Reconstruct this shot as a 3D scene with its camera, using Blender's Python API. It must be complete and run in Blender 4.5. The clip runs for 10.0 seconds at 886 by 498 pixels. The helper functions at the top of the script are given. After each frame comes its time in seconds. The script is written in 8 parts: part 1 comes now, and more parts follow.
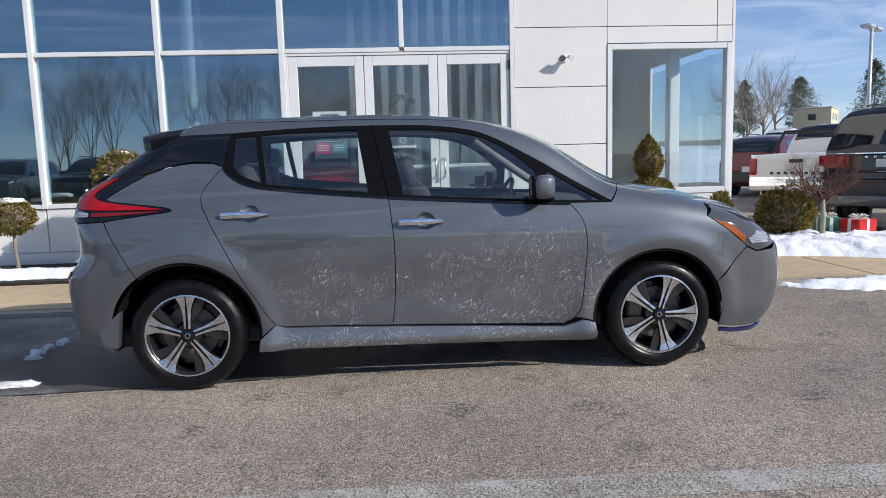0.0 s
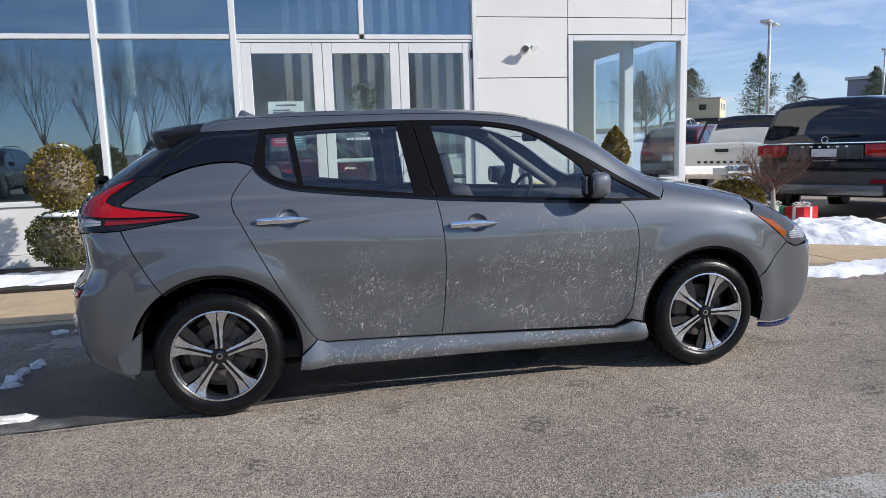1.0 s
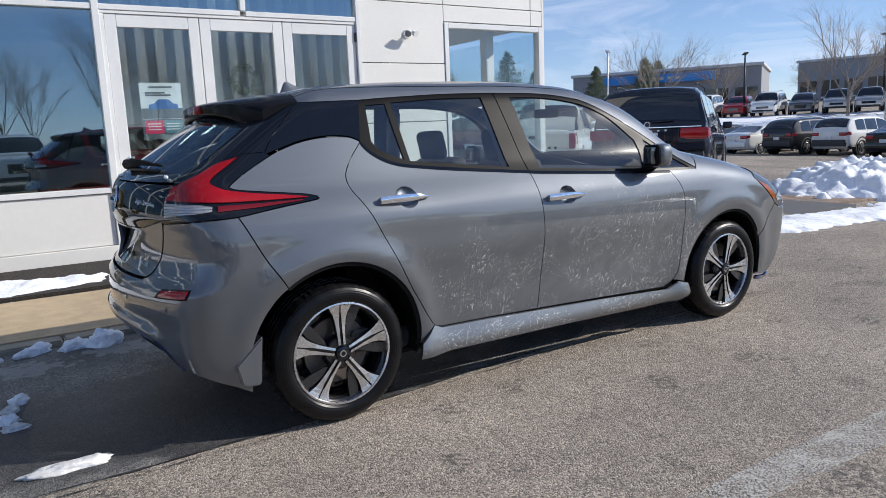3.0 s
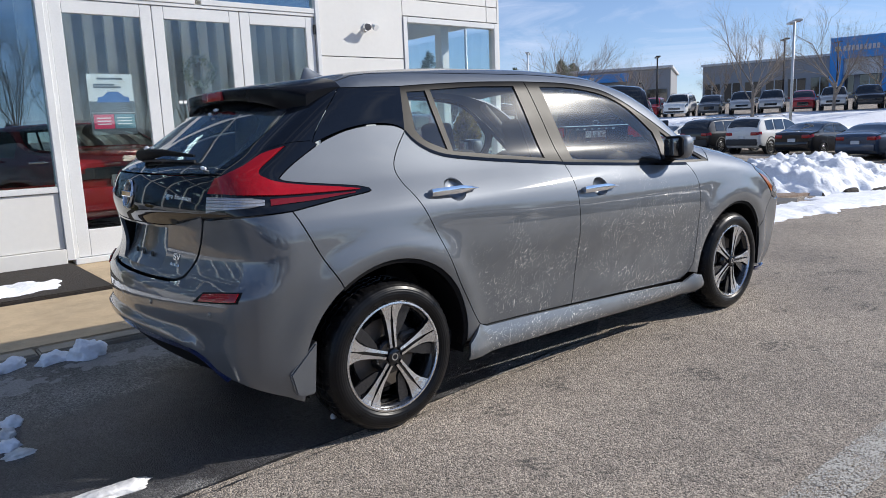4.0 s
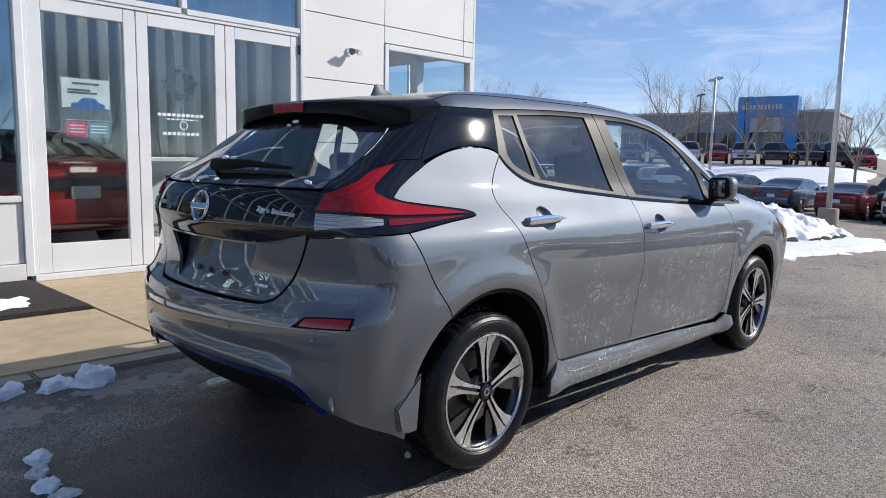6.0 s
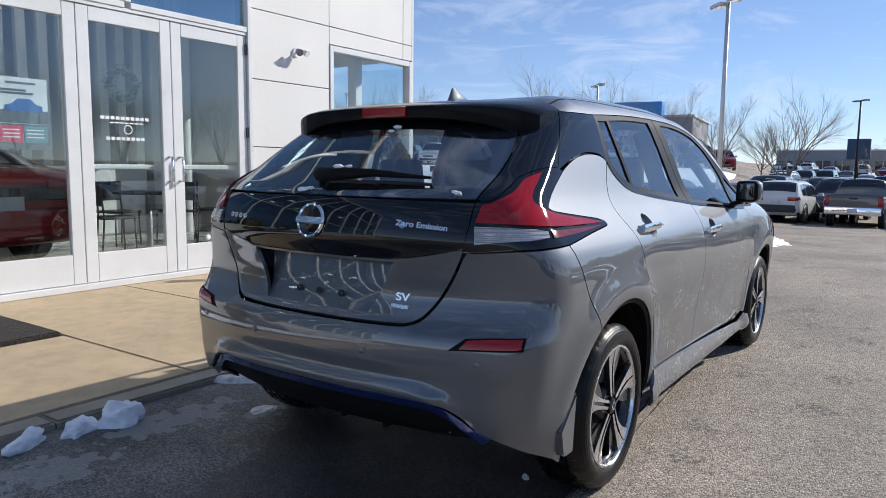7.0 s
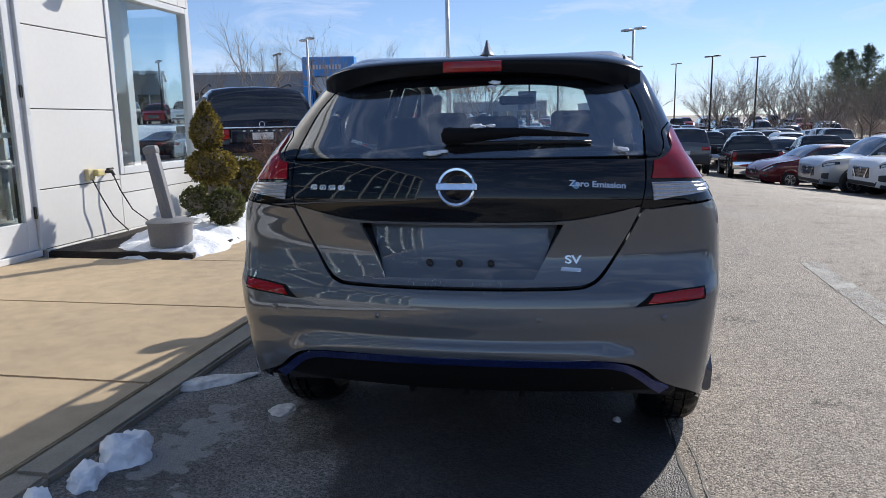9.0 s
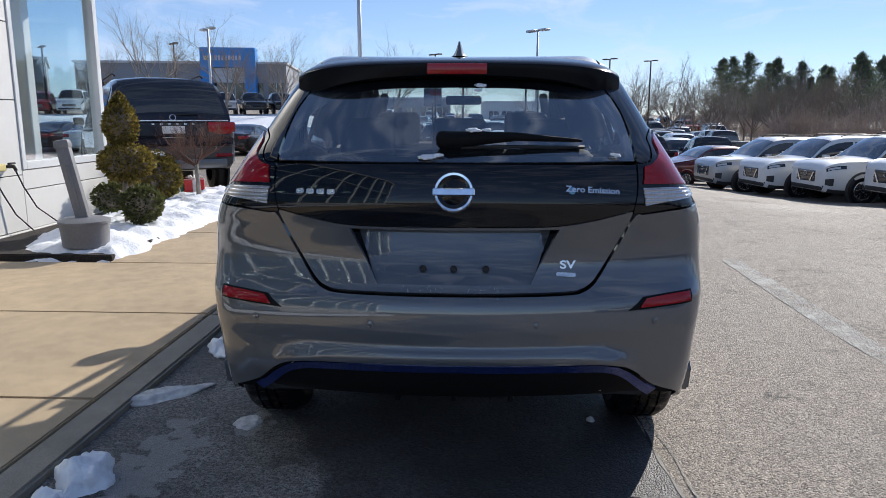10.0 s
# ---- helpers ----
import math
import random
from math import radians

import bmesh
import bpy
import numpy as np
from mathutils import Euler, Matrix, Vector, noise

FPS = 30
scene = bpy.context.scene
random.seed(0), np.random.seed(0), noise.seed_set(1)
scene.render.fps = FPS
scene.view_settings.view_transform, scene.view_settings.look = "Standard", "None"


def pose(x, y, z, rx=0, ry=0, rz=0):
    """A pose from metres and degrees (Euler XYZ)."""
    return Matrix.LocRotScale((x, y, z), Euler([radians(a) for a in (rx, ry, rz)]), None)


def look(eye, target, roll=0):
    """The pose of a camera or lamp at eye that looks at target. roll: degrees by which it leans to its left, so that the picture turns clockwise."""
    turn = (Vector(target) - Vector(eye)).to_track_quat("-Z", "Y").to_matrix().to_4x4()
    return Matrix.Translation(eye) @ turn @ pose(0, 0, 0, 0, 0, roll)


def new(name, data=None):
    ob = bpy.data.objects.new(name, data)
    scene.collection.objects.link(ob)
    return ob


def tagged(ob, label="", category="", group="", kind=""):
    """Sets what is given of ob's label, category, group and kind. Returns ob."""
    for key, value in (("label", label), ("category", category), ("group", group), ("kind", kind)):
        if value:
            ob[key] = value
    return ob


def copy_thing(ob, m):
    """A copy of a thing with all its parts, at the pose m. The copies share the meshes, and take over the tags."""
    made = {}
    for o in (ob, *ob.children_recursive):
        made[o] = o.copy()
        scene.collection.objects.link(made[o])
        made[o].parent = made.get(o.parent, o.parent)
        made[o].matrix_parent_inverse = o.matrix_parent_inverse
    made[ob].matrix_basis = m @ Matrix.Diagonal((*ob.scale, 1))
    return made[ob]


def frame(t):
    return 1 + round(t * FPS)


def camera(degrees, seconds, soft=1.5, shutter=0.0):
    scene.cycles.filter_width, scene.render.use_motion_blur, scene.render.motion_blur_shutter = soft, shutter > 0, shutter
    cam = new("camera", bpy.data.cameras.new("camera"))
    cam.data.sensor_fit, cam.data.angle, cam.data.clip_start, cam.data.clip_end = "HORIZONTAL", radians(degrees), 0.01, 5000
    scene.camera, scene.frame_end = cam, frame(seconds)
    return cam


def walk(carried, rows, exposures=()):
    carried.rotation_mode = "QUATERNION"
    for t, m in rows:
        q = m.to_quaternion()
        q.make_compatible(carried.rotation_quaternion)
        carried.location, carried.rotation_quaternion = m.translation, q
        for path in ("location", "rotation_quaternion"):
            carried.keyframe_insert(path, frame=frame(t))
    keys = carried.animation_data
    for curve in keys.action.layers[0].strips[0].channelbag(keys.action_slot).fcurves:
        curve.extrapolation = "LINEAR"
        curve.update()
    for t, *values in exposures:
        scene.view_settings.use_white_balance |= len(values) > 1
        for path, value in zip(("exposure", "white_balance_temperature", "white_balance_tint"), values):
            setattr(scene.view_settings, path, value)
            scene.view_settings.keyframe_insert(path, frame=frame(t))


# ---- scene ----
import itertools
from mathutils import geometry

# ---- camera ----
cam = camera(64.2, 10.0, 0.8)
PATH = [
    (0, (1.128, -4.797, 1.252), (1.284, -2.819, 1.001), -1.6),
    (0.5, (0.758, -4.626, 1.284), (1.04, -2.664, 1.014), -1.8),
    (1, (0.369, -4.421, 1.323), (0.795, -2.488, 1.032), -1.8),
    (1.5, (-0.107, -4.316, 1.338), (0.481, -2.429, 1.032), -1.9),
    (2, (-0.497, -4.078, 1.318), (0.259, -2.253, 1.002), -1.9),
    (2.5, (-0.906, -3.878, 1.293), (0.011, -2.13, 0.971), -2.0),
    (3, (-1.226, -3.653, 1.277), (-0.171, -1.986, 0.946), -2.4),
    (4.3, (-1.661, -3.103, 1.244), (-0.386, -1.598, 0.908), -2.0),
    (4.5, (-1.686, -3.085, 1.246), (-0.395, -1.594, 0.914), -1.7),
    (5, (-1.727, -3.066, 1.239), (-0.404, -1.599, 0.926), -0.6),
    (5.5, (-1.854, -2.948, 1.223), (-0.495, -1.507, 0.943), 0.4),
    (6, (-2.045, -2.589, 1.215), (-0.623, -1.205, 0.966), 1.1),
    (6.2, (-2.139, -2.441, 1.23), (-0.681, -1.092, 0.994), 1.3),
    (7.3, (-2.631, -1.546, 1.214), (-0.923, -0.535, 0.969), 0.4),
    (7.5, (-2.703, -1.402, 1.214), (-0.95, -0.472, 0.961), 0.3),
    (8, (-2.891, -1.033, 1.229), (-1.05, -0.306, 0.94), -0.4),
    (8.5, (-2.911, -0.666, 1.211), (-1.009, -0.138, 0.884), -0.8),
    (9, (-2.954, -0.35, 1.23), (-1.017, -0.003, 0.873), -1.0),
    (9.5, (-2.993, -0.13, 1.251), (-1.038, 0.065, 0.878), -0.6),
    (10, (-2.935, -0.053, 1.255), (-0.971, 0.024, 0.885), 0.1),
]
walk(cam, [(t, look(eye, target, roll)) for t, eye, target, roll in PATH])

# ---- daylight ----
SUN_AZ, SUN_EL = -30.0, 30.0
world = bpy.data.worlds.new("sky")
scene.world = world
world.use_nodes = True
wn, wl = world.node_tree.nodes, world.node_tree.links
sky = wn.new("ShaderNodeTexSky")
sky.sky_type, sky.sun_disc = "NISHITA", False
sky.sun_elevation, sky.sun_rotation = radians(SUN_EL), radians(90 - SUN_AZ)
sky.altitude, sky.air_density, sky.dust_density, sky.ozone_density = 300, 0.80, 0.0, 3.0
wtc = wn.new("ShaderNodeTexCoord")
wmap = wn.new("ShaderNodeMapping")
wmap.inputs["Rotation"].default_value = (0.05, 0.16, 0.35)
wmap.inputs["Scale"].default_value = (1.0, 4.5, 16.0)
wcl = wn.new("ShaderNodeTexNoise")
wcl.inputs["Scale"].default_value, wcl.inputs["Detail"].default_value = 1.3, 7.0
wcl.inputs["Roughness"].default_value, wcl.inputs["Distortion"].default_value = 0.62, 0.9
wramp = wn.new("ShaderNodeMapRange")
wramp.inputs["From Min"].default_value, wramp.inputs["From Max"].default_value = 0.49, 0.80
wramp.inputs["To Max"].default_value = 0.75
wmix = wn.new("ShaderNodeMix")
wmix.data_type = "RGBA"
wmix.inputs["B"].default_value = (5.0, 5.2, 5.5, 1)
wl.new(wtc.outputs["Generated"], wmap.inputs["Vector"])
wl.new(wmap.outputs["Vector"], wcl.inputs["Vector"])
wl.new(wcl.outputs["Fac"], wramp.inputs["Value"])
wl.new(wramp.outputs["Result"], wmix.inputs["Factor"])
wgam = wn.new("ShaderNodeGamma")
wgam.inputs["Gamma"].default_value = 0.78
wl.new(sky.outputs["Color"], wgam.inputs["Color"])
wl.new(wgam.outputs["Color"], wmix.inputs["A"])
wtint = wn.new("ShaderNodeMix")
wtint.data_type, wtint.blend_type = "RGBA", "MULTIPLY"
wtint.inputs["Factor"].default_value, wtint.inputs["B"].default_value = 1.0, (0.86, 0.925, 1.10, 1)
wl.new(wmix.outputs["Result"], wtint.inputs["A"])
wl.new(wtint.outputs["Result"], wn["Background"].inputs["Color"])
wn["Background"].inputs["Strength"].default_value = 0.145
sun = new("sun", bpy.data.lights.new("sun", "SUN"))
sun.data.energy, sun.data.angle, sun.data.color = 4.15, radians(0.53), (1.0, 0.95, 0.88)
SUN_DIR = Vector((math.cos(radians(SUN_EL)) * math.cos(radians(SUN_AZ)),
                  math.cos(radians(SUN_EL)) * math.sin(radians(SUN_AZ)), math.sin(radians(SUN_EL))))
sun.matrix_world = look(SUN_DIR * 50, (0, 0, 0))
scene.view_settings.exposure = 0.30


# ---- materials ----
def tint(c, k):
    return tuple(min(1.0, v * k) for v in c[:3]) + (1.0,)


def surf(name, color, rough=0.6, metal=0.0, var=0.12, scale=3.0, fine=60.0, fine_var=0.08, bump=0.0,
         bump_scale=80.0, coat=0.0, per_object=0.0, rough_var=0.1, stretch=(1, 1, 1), island=0.0):
    """A surface with broad and fine variation of colour, roughness and relief, in metres of the thing itself."""
    m = bpy.data.materials.new(name)
    m.use_nodes = True
    n, l = m.node_tree.nodes, m.node_tree.links
    p = n["Principled BSDF"]
    tc = n.new("ShaderNodeTexCoord")
    mp = n.new("ShaderNodeMapping")
    mp.inputs["Scale"].default_value = stretch
    l.new(tc.outputs["Object"], mp.inputs["Vector"])
    n1, n2 = n.new("ShaderNodeTexNoise"), n.new("ShaderNodeTexNoise")
    for q, s, d in ((n1, scale, 4.0), (n2, fine, 3.0)):
        q.inputs["Scale"].default_value, q.inputs["Detail"].default_value = s, d
        l.new(mp.outputs["Vector"], q.inputs["Vector"])
    def ranged(src, lo, hi):
        r = n.new("ShaderNodeMapRange")
        r.inputs["From Min"].default_value, r.inputs["From Max"].default_value = 0.3, 0.7
        r.inputs["To Min"].default_value, r.inputs["To Max"].default_value = lo, hi
        l.new(src, r.inputs["Value"])
        return r.outputs["Result"]
    def times(a, b):
        q = n.new("ShaderNodeMath")
        q.operation = "MULTIPLY"
        l.new(a, q.inputs[0]), l.new(b, q.inputs[1])
        return q.outputs[0]
    k = times(ranged(n1.outputs["Fac"], 1 - var, 1 + var), ranged(n2.outputs["Fac"], 1 - fine_var, 1 + fine_var))
    if per_object or island:
        src = n.new("ShaderNodeObjectInfo").outputs["Random"] if per_object else n.new("ShaderNodeNewGeometry").outputs["Random Per Island"]
        r = n.new("ShaderNodeMapRange")
        w = per_object or island
        r.inputs["To Min"].default_value, r.inputs["To Max"].default_value = 1 - w, 1 + w
        l.new(src, r.inputs["Value"])
        k = times(k, r.outputs["Result"])
    hsv = n.new("ShaderNodeHueSaturation")
    hsv.inputs["Color"].default_value = tint(color, 1)
    l.new(k, hsv.inputs["Value"])
    l.new(hsv.outputs["Color"], p.inputs["Base Color"])
    l.new(ranged(n1.outputs["Fac"], max(0.02, rough - rough_var), min(1, rough + rough_var)), p.inputs["Roughness"])
    p.inputs["Metallic"].default_value = metal
    p.inputs["Coat Weight"].default_value = coat
    p.inputs["Coat Roughness"].default_value = 0.03
    if bump:
        nb, b = n.new("ShaderNodeTexNoise"), n.new("ShaderNodeBump")
        nb.inputs["Scale"].default_value, nb.inputs["Detail"].default_value = bump_scale, 5.0
        l.new(mp.outputs["Vector"], nb.inputs["Vector"])
        b.inputs["Strength"].default_value, b.inputs["Distance"].default_value = 1.0, bump
        l.new(nb.outputs["Fac"], b.inputs["Height"])
        l.new(b.outputs["Normal"], p.inputs["Normal"])
    return m


def glass(name, color, gloss=0.05, rough=0.0, sheen=(0.95, 0.97, 1.0)):
    """A thin pane: tinted passage, with gloss that rises towards a glancing view."""
    m = bpy.data.materials.new(name)
    m.use_nodes = True
    n, l = m.node_tree.nodes, m.node_tree.links
    n.remove(n["Principled BSDF"])
    t, g, x, f = n.new("ShaderNodeBsdfTransparent"), n.new("ShaderNodeBsdfGlossy"), n.new("ShaderNodeMixShader"), n.new("ShaderNodeLayerWeight")
    t.inputs["Color"].default_value = tint(color, 1)
    g.inputs["Roughness"].default_value = rough
    g.inputs["Color"].default_value = tint(sheen, 1)
    f.inputs["Blend"].default_value = 0.5
    pw, mr = n.new("ShaderNodeMath"), n.new("ShaderNodeMapRange")
    pw.operation = "POWER"
    pw.inputs[1].default_value = 5.0
    mr.inputs["To Min"].default_value, mr.inputs["To Max"].default_value = gloss, 1.0
    l.new(f.outputs["Facing"], pw.inputs[0]), l.new(pw.outputs[0], mr.inputs["Value"])
    l.new(mr.outputs["Result"], x.inputs[0]), l.new(t.outputs[0], x.inputs[1]), l.new(g.outputs[0], x.inputs[2])
    l.new(x.outputs[0], n["Material Output"].inputs["Surface"])
    return m


def dusty(m, amount, color=(0.8, 0.8, 0.78), rough=0.28):
    """A film of dust on a pane: a little scatter over the clear gloss."""
    n, l = m.node_tree.nodes, m.node_tree.links
    out = n["Material Output"]
    src = out.inputs["Surface"].links[0].from_socket
    g, d, a, x = n.new("ShaderNodeBsdfGlossy"), n.new("ShaderNodeBsdfDiffuse"), n.new("ShaderNodeMixShader"), n.new("ShaderNodeMixShader")
    g.inputs["Roughness"].default_value = rough
    g.inputs["Color"].default_value = d.inputs["Color"].default_value = tint(color, 1)
    tc, nz, r = n.new("ShaderNodeTexCoord"), n.new("ShaderNodeTexNoise"), n.new("ShaderNodeMapRange")
    nz.inputs["Scale"].default_value, nz.inputs["Detail"].default_value = 6.0, 5.0
    r.inputs["To Min"].default_value, r.inputs["To Max"].default_value = amount * 0.5, amount * 1.5
    l.new(tc.outputs["Object"], nz.inputs["Vector"]), l.new(nz.outputs["Fac"], r.inputs["Value"])
    a.inputs[0].default_value = 0.45
    l.new(g.outputs[0], a.inputs[1]), l.new(d.outputs[0], a.inputs[2])
    l.new(r.outputs["Result"], x.inputs[0]), l.new(src, x.inputs[1]), l.new(a.outputs[0], x.inputs[2])
    l.new(x.outputs[0], out.inputs["Surface"])
    return m


def glow(name, color, strength):
    m = bpy.data.materials.new(name)
    m.use_nodes = True
    p = m.node_tree.nodes["Principled BSDF"]
    p.inputs["Base Color"].default_value = tint(color, 1)
    p.inputs["Emission Color"].default_value = tint(color, 1)
    p.inputs["Emission Strength"].default_value = strength
    return m


def speckled(name, color, light, dark, size=140.0, bump=0.003, broad=0.5, stain=0.25, coarse=0.0):
    """Open-textured aggregate: light and dark stones in a binder, broad worn tracks, stains."""
    m = surf(name, color, 0.80, var=stain, scale=broad, fine=9.0, fine_var=0.10)
    n, l = m.node_tree.nodes, m.node_tree.links
    p = n["Principled BSDF"]
    hsv = next(q for q in n if q.bl_idname == "ShaderNodeHueSaturation")
    tc = next(q for q in n if q.bl_idname == "ShaderNodeTexCoord")
    v = n.new("ShaderNodeTexVoronoi")
    v.inputs["Scale"].default_value = size
    l.new(tc.outputs["Object"], v.inputs["Vector"])
    sep = n.new("ShaderNodeSeparateColor")
    l.new(v.outputs["Color"], sep.inputs["Color"])
    ramp = n.new("ShaderNodeValToRGB")
    e = ramp.color_ramp.elements
    e[0].position, e[0].color = 0.0, tint((dark,) * 3, 1)
    e[1].position, e[1].color = 1.0, tint((light,) * 3, 1)
    a = ramp.color_ramp.elements.new(0.35)
    a.color = (0.85, 0.85, 0.85, 1)
    b = ramp.color_ramp.elements.new(0.8)
    b.color = (1.1, 1.08, 1.05, 1)
    l.new(sep.outputs["Red"], ramp.inputs["Fac"])
    mul = n.new("ShaderNodeMix")
    mul.data_type, mul.blend_type = "RGBA", "MULTIPLY"
    mul.inputs["Factor"].default_value = 1.0
    l.new(hsv.outputs["Color"], mul.inputs["A"]), l.new(ramp.outputs["Color"], mul.inputs["B"])
    big = n.new("ShaderNodeTexVoronoi")
    big.inputs["Scale"].default_value = size * 0.62
    l.new(tc.outputs["Object"], big.inputs["Vector"])
    sb = n.new("ShaderNodeSeparateColor")
    l.new(big.outputs["Color"], sb.inputs["Color"])
    rb = n.new("ShaderNodeMapRange")
    rb.interpolation_type = "SMOOTHSTEP"
    rb.inputs["To Min"].default_value, rb.inputs["To Max"].default_value = 1 - 0.62 * coarse, 1 + 0.85 * coarse
    l.new(sb.outputs["Green"], rb.inputs["Value"])
    mul2 = n.new("ShaderNodeMix")
    mul2.data_type, mul2.blend_type = "RGBA", "MULTIPLY"
    mul2.inputs["Factor"].default_value = 1.0
    l.new(mul.outputs["Result"], mul2.inputs["A"]), l.new(rb.outputs["Result"], mul2.inputs["B"])
    l.new(mul2.outputs["Result"], p.inputs["Base Color"])
    bp, bq = n.new("ShaderNodeBump"), n.new("ShaderNodeBump")
    bp.inputs["Distance"].default_value, bq.inputs["Distance"].default_value = bump, bump * 2.2 * coarse
    bp.inputs["Strength"].default_value = 0.7
    l.new(v.outputs["Distance"], bp.inputs["Height"])
    l.new(big.outputs["Distance"], bq.inputs["Height"])
    bp.invert = bq.invert = True
    l.new(bq.outputs["Normal"], bp.inputs["Normal"])
    l.new(bp.outputs["Normal"], p.inputs["Normal"])
    return m


ASPHALT = speckled("asphalt", (0.315, 0.270, 0.222), 3.0, 0.22, 200.0, 0.003, 0.5, 0.30, 0.52)


def smudged(m, share, dark):
    """Scattered dark smudges, broken up finely, in a few tracks."""
    n, l = m.node_tree.nodes, m.node_tree.links
    p = n["Principled BSDF"]
    src = p.inputs["Base Color"].links[0].from_socket
    tc = n.new("ShaderNodeTexCoord")
    out = []
    for scale, detail, lo, hi in ((2.6, 2.0, 0.60, 0.68), (34.0, 4.0, 0.46, 0.58)):
        q, r = n.new("ShaderNodeTexNoise"), n.new("ShaderNodeMapRange")
        q.inputs["Scale"].default_value, q.inputs["Detail"].default_value = scale, detail
        r.inputs["From Min"].default_value, r.inputs["From Max"].default_value = lo, hi
        l.new(tc.outputs["Object"], q.inputs["Vector"]), l.new(q.outputs["Fac"], r.inputs["Value"])
        out.append(r.outputs["Result"])
    k = n.new("ShaderNodeMath")
    k.operation = "MULTIPLY"
    l.new(out[0], k.inputs[0]), l.new(out[1], k.inputs[1])
    s = n.new("ShaderNodeMath")
    s.operation = "MULTIPLY"
    s.inputs[1].default_value = share
    l.new(k.outputs[0], s.inputs[0])
    x = n.new("ShaderNodeMix")
    x.data_type = "RGBA"
    x.inputs["B"].default_value = dark + (1,)
    l.new(s.outputs[0], x.inputs["Factor"]), l.new(src, x.inputs["A"]), l.new(x.outputs["Result"], p.inputs["Base Color"])
    return m


smudged(ASPHALT, 0.75, (0.06, 0.055, 0.05))
CONCRETE = speckled("tan_concrete", (0.50, 0.385, 0.25), 1.15, 0.8, 400.0, 0.0008, 0.9, 0.13)
KERB = speckled("grey_kerb_concrete", (0.33, 0.29, 0.235), 1.2, 0.75, 300.0, 0.001, 1.2, 0.2)
PAVER = surf("paver", (0.23, 0.17, 0.13), 0.85, per_object=0.25, bump=0.002)
WORN = bpy.data.materials.new("worn_line_paint")
SNOW = surf("old_snow", (0.86, 0.88, 0.92), 0.7, var=0.06, scale=5, fine=40, fine_var=0.05, bump=0.012, bump_scale=22)
DIRTY_SNOW = surf("dirty_snow", (0.66, 0.65, 0.64), 0.75, var=0.25, scale=6, fine=30, fine_var=0.2, bump=0.015, bump_scale=18)
MULCH = surf("dark_mulch", (0.028, 0.022, 0.018), 0.9, var=0.4, scale=12, fine=90, fine_var=0.5, bump=0.02, bump_scale=50)
PANEL = surf("white_metal_panel", (0.74, 0.73, 0.70), 0.42, var=0.03, scale=0.8, fine=20, fine_var=0.015, rough_var=0.06)
JOINT = surf("dark_joint", (0.10, 0.10, 0.10), 0.8)
FRAME_W = surf("white_painted_aluminium", (0.72, 0.73, 0.73), 0.35, var=0.04, fine_var=0.03, rough_var=0.08)
GLASS_B = glass("coated_window_glass", (0.50, 0.60, 0.64), 0.28, sheen=(0.70, 0.88, 1.0))
GLASS_C = glass("clear_corner_glass", (0.90, 0.95, 0.96), 0.06)
GLASS_D = glass("door_glass", (0.84, 0.90, 0.90), 0.09)
GLASS_CAR = dusty(glass("car_window_glass", (0.88, 0.95, 0.93), 0.11), 0.006, rough=0.17)
GLASS_REAR = dusty(glass("tinted_rear_glass", (0.85, 0.91, 0.91), 0.20), 0.012, rough=0.27)
GLASS_DARK = glass("privacy_glass", (0.10, 0.11, 0.12), 0.06)
INSIDE = surf("pale_interior_wall", (0.58, 0.58, 0.55), 0.8)
INSIDE_FLOOR = surf("grey_floor_tile", (0.34, 0.33, 0.31), 0.3, fine_var=0.1)
CEIL = surf("ceiling_tile", (0.72, 0.72, 0.69), 0.9)
STEEL = surf("galvanised_pole", (0.55, 0.57, 0.58), 0.45, 0.4)
BLACK = surf("black_plastic", (0.012, 0.012, 0.013), 0.55)
GREY_PLASTIC = surf("grey_plastic", (0.20, 0.20, 0.21), 0.55, var=0.08)

n, l = None, None
WORN.use_nodes = True


def worn_paint(m, color):
    n, l = m.node_tree.nodes, m.node_tree.links
    p = n["Principled BSDF"]
    p.inputs["Base Color"].default_value, p.inputs["Roughness"].default_value = tint(color, 1), 0.8
    tc, a, b = n.new("ShaderNodeTexCoord"), n.new("ShaderNodeTexNoise"), n.new("ShaderNodeTexNoise")
    a.inputs["Scale"].default_value, a.inputs["Detail"].default_value = 130.0, 3.0
    b.inputs["Scale"].default_value = 5.0
    l.new(tc.outputs["Object"], a.inputs["Vector"]), l.new(tc.outputs["Object"], b.inputs["Vector"])
    s = n.new("ShaderNodeMath")
    s.operation = "MULTIPLY_ADD"
    s.inputs[1].default_value = 0.45
    l.new(b.outputs["Fac"], s.inputs[0]), l.new(a.outputs["Fac"], s.inputs[2])
    r = n.new("ShaderNodeMapRange")
    r.inputs["From Min"].default_value, r.inputs["From Max"].default_value = 0.70, 0.80
    r.inputs["To Max"].default_value = 0.92
    l.new(s.outputs[0], r.inputs["Value"])
    t, x = n.new("ShaderNodeBsdfTransparent"), n.new("ShaderNodeMixShader")
    l.new(r.outputs["Result"], x.inputs[0]), l.new(t.outputs[0], x.inputs[1]), l.new(p.outputs[0], x.inputs[2])
    l.new(x.outputs[0], n["Material Output"].inputs["Surface"])


worn_paint(WORN, (0.50, 0.48, 0.44))


